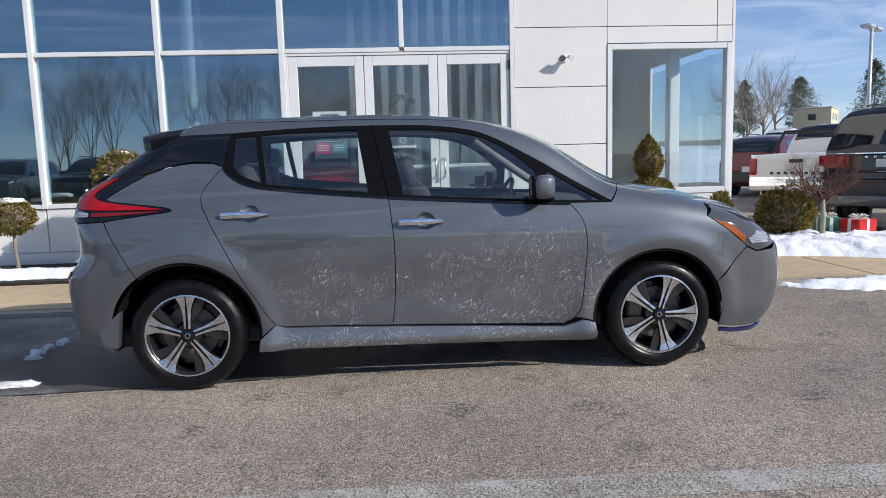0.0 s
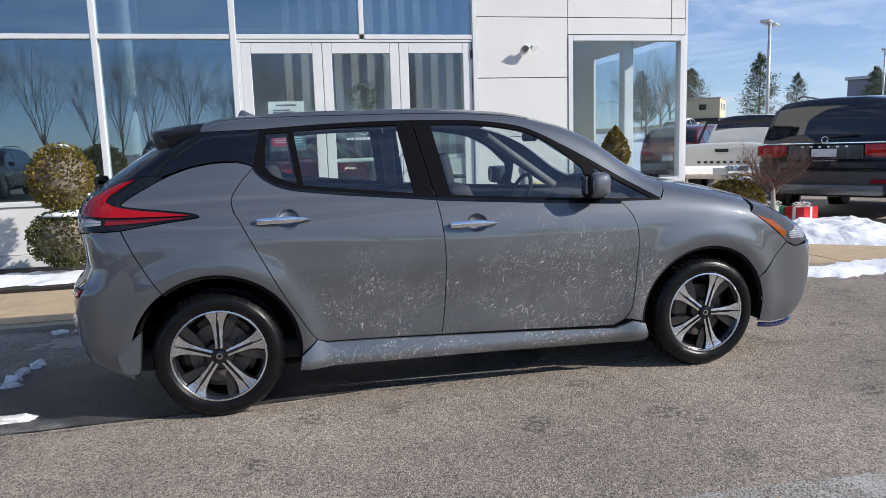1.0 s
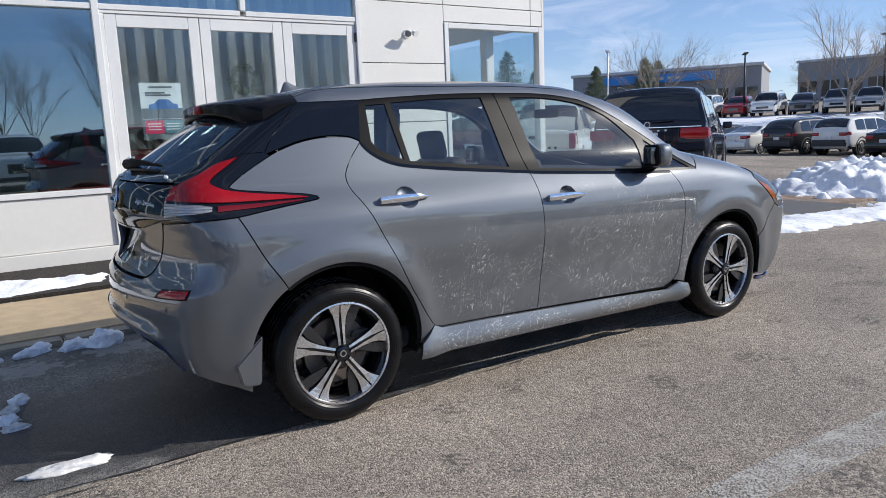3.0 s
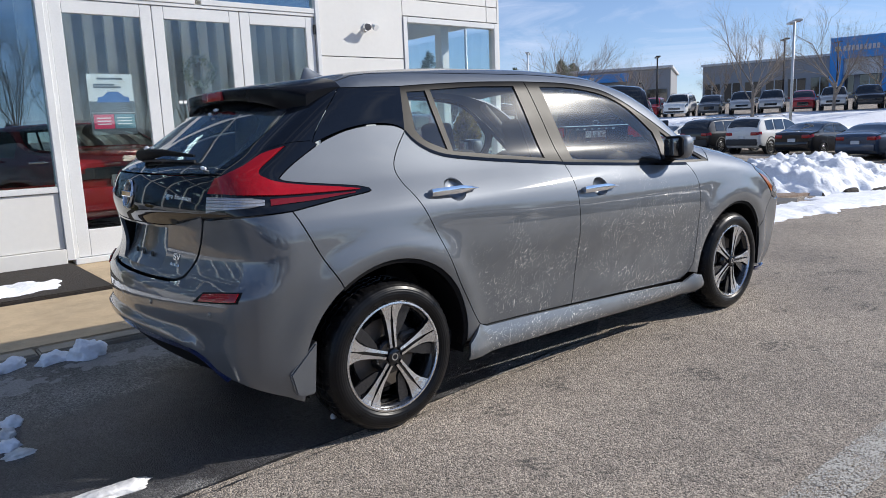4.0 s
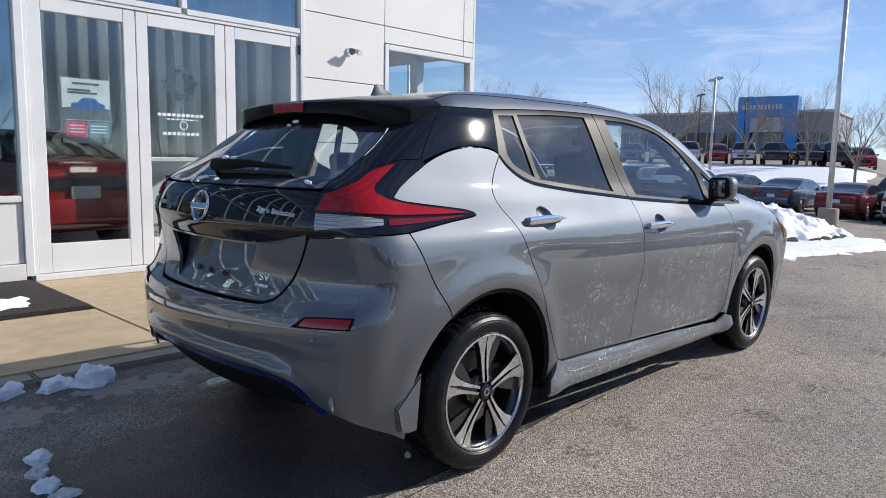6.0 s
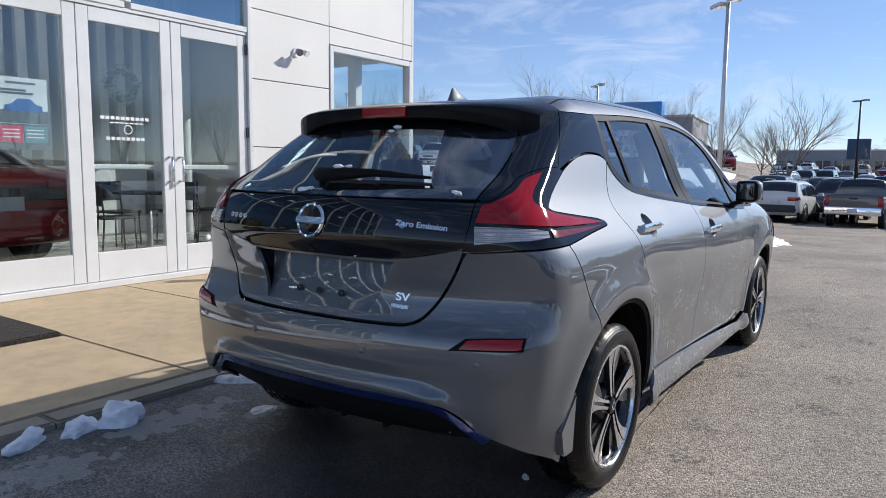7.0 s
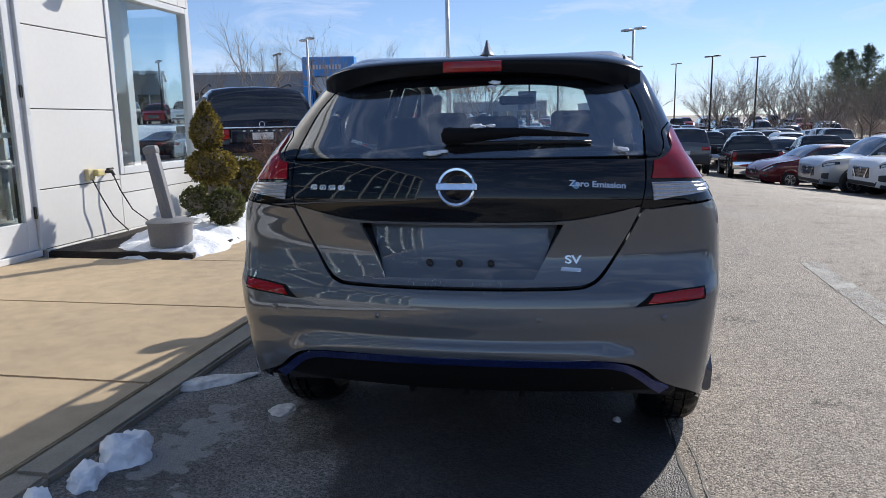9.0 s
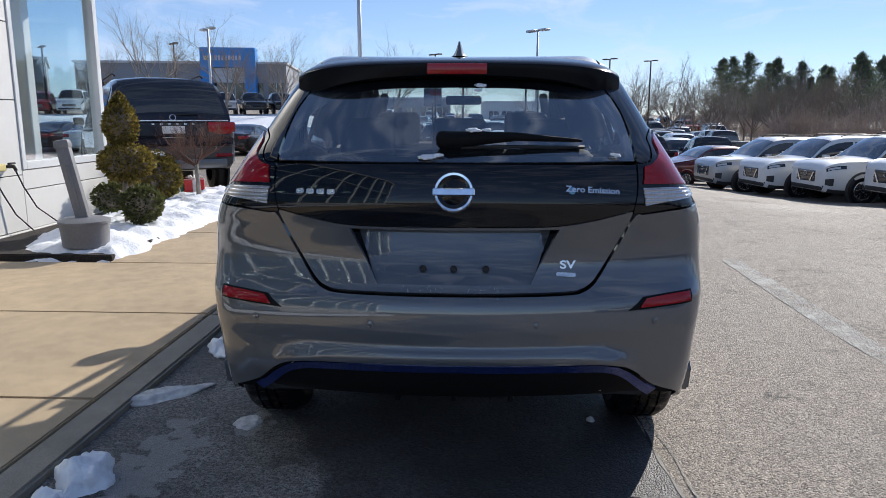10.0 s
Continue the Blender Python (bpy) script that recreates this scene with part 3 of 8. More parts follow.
def body(x, y, z):
    """Below nought inside the body, above outside."""
    y = np.abs(y)
    f = smax(y - side_of(x, z), (z - TOP(x + 0.42 * y * y) + 0.022 * y * y) * 0.9, 0.10)
    f = smax(f, (TAIL(z) - bevel_out(y, z) + SWEEP(z) * y * y - x) * 0.85, 0.10)
    return smax(f, (x - NOSE(z) + 0.30 * y * y) * 0.9, 0.12)


def solve_out(base, way, lo, hi):
    """How far along way from base the skin lies."""
    lo, hi = np.full(len(base), float(lo)), np.full(len(base), float(hi))
    for _ in range(34):
        mid = (lo + hi) / 2
        q = base + way * mid[:, None]
        out = body(q[:, 0], q[:, 1], q[:, 2]) > 0
        hi, lo = np.where(out, mid, hi), np.where(out, lo, mid)
    return base + way * ((lo + hi) / 2)[:, None]


AXIS_R, AXIS_F = 0.40, 2.30


def skin(kind, uv):
    """Points of the skin over parameters: side (x, z), rear (y, z), top (x, y), or round the tail or the nose (angle, z)."""
    uv = np.asarray(uv, float).reshape(-1, 2)
    a, b, o, e = uv[:, 0], uv[:, 1], np.zeros(len(uv)), np.ones(len(uv))
    if kind == "side":
        return solve_out(np.stack([a, o, b], 1), np.stack([o, -e, o], 1), 0.0, 1.2)
    if kind == "rear":
        return solve_out(np.stack([o + 0.8, a, b], 1), np.stack([-e, o, o], 1), 0.0, 2.2)
    if kind == "top":
        return solve_out(np.stack([a, b, o + 0.5], 1), np.stack([o, o, e], 1), 0.0, 1.4)
    t = a
    x0 = AXIS_R if kind == "tail" else AXIS_F
    return solve_out(np.stack([o + x0, o, b], 1), np.stack([np.cos(t), np.sin(t), o], 1), 0.0, 2.4)


def skin_normals(p):
    h = 0.004
    g = np.stack([body(p[:, 0] + h * (k == 0), p[:, 1] + h * (k == 1), p[:, 2] + h * (k == 2)) -
                  body(p[:, 0] - h * (k == 0), p[:, 1] - h * (k == 1), p[:, 2] - h * (k == 2)) for k in range(3)], 1)
    return g / np.maximum(np.linalg.norm(g, axis=1, keepdims=True), 1e-9)


def around(kind, p):
    """Where points of the skin lie in the parameters of that kind."""
    p = np.asarray(p, float).reshape(-1, 3)
    if kind == "side":
        return [(q[0], q[2]) for q in p]
    if kind == "rear":
        return [(q[1], q[2]) for q in p]
    if kind == "top":
        return [(q[0], q[1]) for q in p]
    x0 = AXIS_R if kind == "tail" else AXIS_F
    return [(math.atan2(q[1], q[0] - x0) % (2 * math.pi) if kind == "tail" else math.atan2(q[1], q[0] - x0), q[2]) for q in p]


# ---- car materials ----
def car_paint(name, color, salt=True):
    m = surf(name, color, 0.55, 0.62, var=0.03, scale=2, fine=900, fine_var=0.14, coat=1.0, rough_var=0.03)
    n, l = m.node_tree.nodes, m.node_tree.links
    p = n["Principled BSDF"]
    p.inputs["Coat IOR"].default_value = 1.85
    if not salt:
        return m
    hsv = next(q for q in n if q.bl_idname == "ShaderNodeHueSaturation")
    tc = n.new("ShaderNodeTexCoord")

    def op(kind, a, b=None, c=None):
        q = n.new("ShaderNodeMath")
        q.operation = kind
        for i, v in enumerate((a, b, c)):
            if v is None:
                continue
            if isinstance(v, (int, float)):
                q.inputs[i].default_value = v
            else:
                l.new(v, q.inputs[i])
        return q.outputs[0]

    def noisy(scale, rot, stretch, detail=4.0):
        mp, nz = n.new("ShaderNodeMapping"), n.new("ShaderNodeTexNoise")
        mp.vector_type = "TEXTURE"
        mp.inputs["Rotation"].default_value = (0, radians(rot), 0)
        mp.inputs["Scale"].default_value = stretch
        nz.inputs["Scale"].default_value, nz.inputs["Detail"].default_value = scale, detail
        l.new(tc.outputs["Object"], mp.inputs["Vector"]), l.new(mp.outputs["Vector"], nz.inputs["Vector"])
        return nz.outputs["Fac"]

    def step(v, lo, hi):
        r = n.new("ShaderNodeMapRange")
        r.inputs["From Min"].default_value, r.inputs["From Max"].default_value = lo, hi
        l.new(v, r.inputs["Value"])
        return r.outputs["Result"]
    sp = n.new("ShaderNodeSeparateXYZ")
    l.new(tc.outputs["Object"], sp.inputs[0])
    x, z = sp.outputs["X"], sp.outputs["Z"]

    def lump(cx, cz, sx, sz):
        a = op("POWER", op("MULTIPLY", op("SUBTRACT", x, cx), 1 / sx), 2.0)
        b = op("POWER", op("MULTIPLY", op("SUBTRACT", z, cz), 1 / sz), 2.0)
        return op("POWER", 2.718, op("MULTIPLY", op("ADD", a, b), -1.0))
    where = op("MAXIMUM", op("MAXIMUM", lump(1.72, 0.55, 0.62, 0.33), op("MULTIPLY", lump(0.85, 0.55, 0.42, 0.28), 0.72)), op("MULTIPLY", lump(2.33, 0.50, 0.14, 0.24), 1.05))
    low = op("MULTIPLY", lump(1.3, 0.24, 1.1, 0.10), 0.9)
    where = op("MAXIMUM", op("MAXIMUM", where, low), lump(-0.78, 0.712, 0.05, 0.026))
    streak = step(noisy(112, -42, (3.6, 1, 0.7)), 0.65, 0.685)
    streak2 = step(noisy(135, -14, (3.2, 1, 0.7)), 0.655, 0.69)
    drip = step(noisy(130, 4, (0.6, 1, 6.0)), 0.645, 0.69)
    dots = step(noisy(210, 0, (1, 1, 1), 2.0), 0.675, 0.70)
    broad = step(noisy(5, 0, (1, 1, 1)), 0.34, 0.62)
    marks = op("MAXIMUM", op("MAXIMUM", streak, streak2), op("MAXIMUM", drip, dots))
    mask = op("MULTIPLY", op("MULTIPLY", marks, step(op("MULTIPLY", where, broad), 0.12, 0.55)), 0.85)
    film = op("MULTIPLY", step(op("MULTIPLY", where, noisy(14, -25, (2, 1, 1))), 0.1, 0.9), 0.14)
    mask = op("MAXIMUM", mask, film)
    mix = n.new("ShaderNodeMix")
    mix.data_type = "RGBA"
    mix.inputs["B"].default_value = (0.72, 0.70, 0.66, 1)
    l.new(mask, mix.inputs["Factor"]), l.new(hsv.outputs["Color"], mix.inputs["A"])
    l.new(mix.outputs["Result"], p.inputs["Base Color"])
    l.new(op("MULTIPLY", op("SUBTRACT", 1.0, mask), 0.62), p.inputs["Metallic"])
    l.new(op("SUBTRACT", 1.0, op("MULTIPLY", mask, 1.2)), p.inputs["Coat Weight"])
    return m


def lens(name, color, rough=0.12, trans=0.0):
    m = surf(name, color, rough, var=0.08, scale=30, fine=200, fine_var=0.15, coat=1.0, rough_var=0.02)
    m.node_tree.nodes["Principled BSDF"].inputs["Specular IOR Level"].default_value = 0.05
    return m


PAINT = car_paint("gunmetal_metallic_paint", (0.102, 0.113, 0.129))
GLOSS = surf("gloss_black_trim", (0.005, 0.006, 0.009), 0.05, var=0.05, coat=1.0, rough_var=0.02)
GLOSS.node_tree.nodes["Principled BSDF"].inputs["Specular IOR Level"].default_value = 0.0
SATIN = surf("satin_black_trim", (0.009, 0.009, 0.010), 0.68, var=0.08, rough_var=0.05)
SATIN.node_tree.nodes["Principled BSDF"].inputs["Specular IOR Level"].default_value = 0.12
PILLAR = surf("black_pillar_film", (0.006, 0.006, 0.007), 0.36, var=0.05, rough_var=0.03)
PILLAR.node_tree.nodes["Principled BSDF"].inputs["Specular IOR Level"].default_value = 0.07
SPOILER = surf("black_spoiler_lacquer", (0.008, 0.008, 0.010), 0.16, var=0.05, rough_var=0.03)
SPOILER.node_tree.nodes["Principled BSDF"].inputs["Specular IOR Level"].default_value = 0.09
RUBBER = surf("tyre_rubber", (0.007, 0.007, 0.008), 0.42, var=0.25, scale=12, fine=140, fine_var=0.2, bump=0.0008, bump_scale=240)
RUBBER.node_tree.nodes["Principled BSDF"].inputs["Specular IOR Level"].default_value = 0.35


def tyre_relief(m, edge):
    """Moulded rings on the sidewall and cut blocks round the tread, about the wheel's axle."""
    n, l = m.node_tree.nodes, m.node_tree.links
    p = n["Principled BSDF"]
    tc, sp = n.new("ShaderNodeTexCoord"), n.new("ShaderNodeSeparateXYZ")
    l.new(tc.outputs["Object"], sp.inputs[0])

    def op(kind, a, b=0.0):
        q = n.new("ShaderNodeMath")
        q.operation = kind
        for i, v in enumerate((a, b)):
            if isinstance(v, (int, float)):
                q.inputs[i].default_value = v
            else:
                l.new(v, q.inputs[i])
        return q.outputs[0]
    x, y, z = sp.outputs["X"], sp.outputs["Y"], sp.outputs["Z"]
    r = op("SQRT", op("ADD", op("MULTIPLY", x, x), op("MULTIPLY", z, z)))
    turn = op("ARCTAN2", z, x)
    rings = op("MULTIPLY", op("SINE", op("MULTIPLY", r, 620.0)), op("LESS_THAN", r, edge))
    blocks = op("GREATER_THAN", op("SINE", op("ADD", op("MULTIPLY", turn, 78.0), op("MULTIPLY", y, 55.0))), -0.55)
    grooves = op("GREATER_THAN", op("ABSOLUTE", op("SINE", op("MULTIPLY", y, 75.0))), 0.22)
    tread = op("MULTIPLY", op("MULTIPLY", blocks, grooves), op("GREATER_THAN", r, edge))
    h = op("ADD", op("MULTIPLY", rings, 0.10), op("MULTIPLY", tread, 3.0))
    b = n.new("ShaderNodeBump")
    b.inputs["Distance"].default_value = 0.0025
    l.new(h, b.inputs["Height"])
    if p.inputs["Normal"].links:
        l.new(p.inputs["Normal"].links[0].from_socket, b.inputs["Normal"])
    l.new(b.outputs["Normal"], p.inputs["Normal"])


TYRE = surf("moulded_tyre_rubber", (0.005, 0.005, 0.006), 0.34, var=0.3, scale=12, fine=140, fine_var=0.25)
TYRE.node_tree.nodes["Principled BSDF"].inputs["Specular IOR Level"].default_value = 0.26
tyre_relief(TYRE, 0.306)
CHROME = surf("chrome", (0.86, 0.87, 0.89), 0.05, 1.0, var=0.02, rough_var=0.02)
MACHINED = surf("machined_alloy", (0.72, 0.73, 0.75), 0.26, 1.0, var=0.06, scale=14, fine=300, fine_var=0.08)
RIM_DARK = surf("dark_grey_alloy_paint", (0.014, 0.014, 0.016), 0.25, 0.3, var=0.1, coat=0.6)
RIM_GREY = surf("grey_alloy_insert", (0.035, 0.036, 0.040), 0.22, 0.5, var=0.1, coat=0.5)
BRAKE = surf("brake_iron", (0.16, 0.14, 0.125), 0.5, 0.7, var=0.2)
RED_LENS = lens("red_lamp_lens", (0.33, 0.004, 0.008), 0.05)
DARK_RED = lens("dark_red_reflector", (0.16, 0.006, 0.010))
CLEAR_LENS = lens("clear_lamp_lens", (0.62, 0.63, 0.65))
_p = CLEAR_LENS.node_tree.nodes["Principled BSDF"]
_p.inputs["Metallic"].default_value = 0.55
_w, _b, _c = (CLEAR_LENS.node_tree.nodes.new(k) for k in ("ShaderNodeTexWave", "ShaderNodeBump", "ShaderNodeTexCoord"))
_w.bands_direction = "Z"
_w.inputs["Scale"].default_value, _w.inputs["Distortion"].default_value = 26.0, 0.6
_b.inputs["Distance"].default_value = 0.006
CLEAR_LENS.node_tree.links.new(_c.outputs["Object"], _w.inputs["Vector"])
CLEAR_LENS.node_tree.links.new(_w.outputs["Fac"], _b.inputs["Height"])
CLEAR_LENS.node_tree.links.new(_b.outputs["Normal"], _p.inputs["Normal"])
HEAD_GLASS = lens("dark_headlamp_glass", (0.07, 0.072, 0.076), 0.06)
AMBER = lens("amber_lens", (0.34, 0.085, 0.012))
BLUE = surf("deep_blue_trim", (0.010, 0.028, 0.15), 0.14, 0.5, coat=1.0)
SEAT = surf("dark_seat_cloth", (0.030, 0.030, 0.032), 0.85, bump=0.001, bump_scale=300)
LINING = surf("grey_headlining", (0.16, 0.16, 0.155), 0.9)
SILVER = surf("silver_badge", (0.70, 0.71, 0.72), 0.2, 1.0)
WHITE_INK = surf("white_print", (0.8, 0.8, 0.8), 0.5)


# ---- panels on the form ----
def spline(pts, n=6):
    p = [np.array(q, float) for q in pts]
    if len(p) < 3:
        return [tuple(q) for q in p]
    p = [2 * p[0] - p[1]] + p + [2 * p[-1] - p[-2]]
    out = []
    for a, b, c, d in zip(p, p[1:], p[2:], p[3:]):
        for k in range(n):
            t = k / n
            out.append(tuple(0.5 * (2 * b + (c - a) * t + (2 * a - 5 * b + 4 * c - d) * t * t + (3 * b - a - 3 * c + d) * t**3)))
    return out + [tuple(p[-2])]


def chain(*runs):
    """One closed loop out of runs that meet end to end."""
    out = []
    for r in runs:
        for q in r:
            if not out or math.dist(out[-1], q) > 1e-4:
                out.append(tuple(q))
    while math.dist(out[0], out[-1]) < 1e-4:
        out.pop()
    return out


def arc(cx, cz, r, a0, a1, n=24, rz=None):
    return [(cx + r * math.cos(radians(a0 + (a1 - a0) * k / n)), cz + (rz or r) * math.sin(radians(a0 + (a1 - a0) * k / n))) for k in range(n + 1)]


def to_tail(pts, kind="side", into="tail"):
    return around(into, skin(kind, pts))


def area(loop):
    return sum(a[0] * b[1] - b[0] * a[1] for a, b in zip(loop, loop[1:] + loop[:1])) / 2


def even(loop, step):
    out = []
    for a, b in zip(loop, loop[1:] + loop[:1]):
        k = max(1, int(math.dist(a, b) / step))
        out += [(a[0] + (b[0] - a[0]) * i / k, a[1] + (b[1] - a[1]) * i / k) for i in range(k)]
    return out


def inset(loop, g):
    """The loop drawn in by g."""
    if area(loop) < 0:
        loop = loop[::-1]
    out = []
    for a, b, c in zip(loop[-1:] + loop[:-1], loop, loop[1:] + loop[:1]):
        u, v = np.array(b) - a, np.array(c) - b
        u, v = u / (np.linalg.norm(u) + 1e-9), v / (np.linalg.norm(v) + 1e-9)
        n1, n2 = np.array((-u[1], u[0])), np.array((-v[1], v[0]))
        w = n1 + n2
        w = w / max(0.6, w.dot(w) / 2)
        out.append(tuple(np.array(b) + g * w))
    return out


def in_loop(q, loop):
    a, b = np.array(loop), np.roll(np.array(loop), -1, 0)
    hit = np.zeros(len(q), bool)
    for (x0, y0), (x1, y1) in zip(a, b):
        if y0 != y1:
            cr = ((y0 > q[:, 1]) != (y1 > q[:, 1])) & (q[:, 0] < (x1 - x0) * (q[:, 1] - y0) / (y1 - y0) + x0)
            hit ^= cr
    return hit


def panel_mesh(name, kind, loop, material, step=0.03, off=0.0, gap=0.0022, flange=0.014, holes=(), mirror=False, spread=None):
    loop = even(inset(loop, gap), step)
    holes = [even(inset(h, -gap), step) for h in holes]
    lo, hi = np.min(loop, 0), np.max(loop, 0)
    gx, gy = np.meshgrid(np.arange(lo[0], hi[0], step), np.arange(lo[1], hi[1], step))
    gx = gx + (np.arange(gx.shape[0]) % 2)[:, None] * step * 0.5
    g = np.stack([gx.ravel(), gy.ravel()], 1)
    keep = in_loop(g, inset(loop, step * 0.45))
    for h in holes:
        keep &= ~in_loop(g, inset(h, -step * 0.45))
    pts = loop + [q for h in holes for q in h] + [tuple(q) for q in g[keep]]
    edges, k = [], 0
    rims = []
    for r in [loop] + holes:
        rims.append(list(range(k, k + len(r))))
        edges += [(k + i, k + (i + 1) % len(r)) for i in range(len(r))]
        k += len(r)
    res = geometry.delaunay_2d_cdt([Vector(q) for q in pts], edges, [], 0, 1e-6)
    uv, faces, orig = np.array([tuple(v) for v in res[0]]), [tuple(f) for f in res[2]], res[3]
    mid = np.array([uv[list(f)].mean(0) for f in faces])
    ok = in_loop(mid, loop)
    for h in holes:
        ok &= ~in_loop(mid, h)
    faces = [f for f, good in zip(faces, ok) if good]
    place = {}
    for i, o in enumerate(orig):
        for j in o:
            place[j] = i
    p = skin(kind, uv)
    nrm = skin_normals(p)
    d = off if not callable(off) else off(uv)[:, None]
    p = p + nrm * d
    if spread is not None:
        p = spread(p)
    normals = [tuple(q) for q in nrm]
    verts = [tuple(q) for q in p]
    c = faces[len(faces) // 2]
    if np.dot(np.cross(p[c[1]] - p[c[0]], p[c[2]] - p[c[0]]), nrm[c[0]]) < 0:
        faces = [f[::-1] for f in faces]
    if flange:
        for r in rims:
            r = [place[i] for i in r if i in place]
            base = len(verts)
            ring = np.array([uv[i] for i in r])
            cen = p[r] - nrm[r] * flange
            for i, q in zip(r, cen):
                t = p[r[(r.index(i) + 1) % len(r)]] - p[i]
                side = np.cross(t, nrm[i])
                side = side / (np.linalg.norm(side) + 1e-9)
                verts += [tuple(p[i]), tuple(q)]
                normals += [tuple(side), tuple(side)]
            m = len(r)
            faces += [(base + 2 * i, base + 2 * i + 1, base + 2 * ((i + 1) % m) + 1, base + 2 * ((i + 1) % m)) for i in range(m)]
    if mirror:
        verts = [(q[0], -q[1], q[2]) for q in verts]
        normals = [(q[0], -q[1], q[2]) for q in normals]
        faces = [f[::-1] for f in faces]
    me = bpy.data.meshes.new(name)
    me.from_pydata(verts, [], faces)
    me.shade_smooth()
    if not callable(off):
        me.normals_split_custom_set_from_vertices(normals)
    me.materials.append(material)
    return me


def panel(name, kind, loop, material, parent, label="", **k):
    return part(name, panel_mesh(name, kind, loop, material, **k), material, parent, label)


def both(loop_right):
    """Closes a run of (y, z) on the right side to its mirror image."""
    return loop_right + [(-y, z) for y, z in loop_right[::-1]]


def mirror_tail(run):
    return [(2 * math.pi - a, z) for a, z in run[::-1]]


# lines of the body, seen from the side: (x, z)
DOOR_R = spline([(0.219, 1.242), (0.15, 1.165), (0.107, 1.094), (0.115, 1.03), (0.149, 0.97), (0.241, 0.787), (0.343, 0.587), (0.40, 0.49), (0.445, 0.412), (0.487, 0.358), (0.534, 0.340)])
DOOR_RB = [(0.534, 0.340), (0.8, 0.334), (1.142, 0.322)]
B_LINE = spline([(1.142, 0.322), (1.162, 0.5), (1.167, 0.758), (1.153, 0.955), (1.141, 1.052)])
BELT_R = spline([(1.141, 1.052), (1.037, 1.062), (0.7, 1.094), (0.45, 1.124), (0.36, 1.144), (0.30, 1.170), (0.25, 1.205), (0.219, 1.242)])
BELT_F = spline([(1.141, 1.052), (1.221, 1.045), (1.6, 1.020), (1.962, 0.998), (2.175, 0.988)])
DOOR_F = spline([(2.175, 0.988), (2.238, 0.896), (2.263, 0.783), (2.255, 0.58), (2.238, 0.397), (2.215, 0.345), (2.189, 0.312), (2.135, 0.284)])
DOOR_FB = [(2.135, 0.284), (1.6, 0.306), (1.142, 0.322)]
GLASS_TOP = spline([(0.262, 1.432), (0.42, 1.442), (0.7, 1.455), (0.98, 1.460), (1.15, 1.459), (1.34, 1.455), (1.5, 1.441), (1.66, 1.414), (1.78, 1.366), (1.88, 1.312), (2.02, 1.232), (2.2, 1.122), (2.42, 0.992)])
ROOF_EDGE = [(x, -0.556) for x in np.linspace(-0.03, 1.72, 24)]
PILLAR_EDGE = spline([(1.72, -0.556), (2.0, -0.575), (2.25, -0.61), (2.50, -0.665)])
HOOD_EDGE = spline([(2.50, -0.665), (2.7, -0.715), (2.9, -0.72), (3.02, -0.70)])
QUARTER_TOP = spline([(0.219, 1.242), (0.185, 1.258), (0.134, 1.267), (0.04, 1.268), (-0.06, 1.254), (-0.14, 1.231), (-0.21, 1.203), (-0.332, 1.138), (-0.395, 1.098), (-0.412, 1.083)])
LAMP_TOP = spline([(-0.412, 1.083), (-0.385, 1.072), (-0.32, 1.062), (-0.20, 1.047), (-0.10, 1.034), (-0.052, 1.022)])
LAMP_LOW = spline([(-0.052, 1.022), (-0.06, 1.009), (-0.20, 0.993), (-0.30, 0.980), (-0.405, 0.966)])
SEAM_R = spline([(-0.405, 0.966), (-0.325, 0.80), (-0.2382, 0.6566)])
R_ARCH, F_ARCH = (0.0, 0.325, 0.408), (2.70, 0.318, 0.392)
ARCH_R = arc(*R_ARCH, 125.6, -5)
ARCH_F = arc(*F_ARCH, 183, 27)
SEAM_F = spline([ARCH_F[-1], (3.14, 0.60), (3.23, 0.70)])


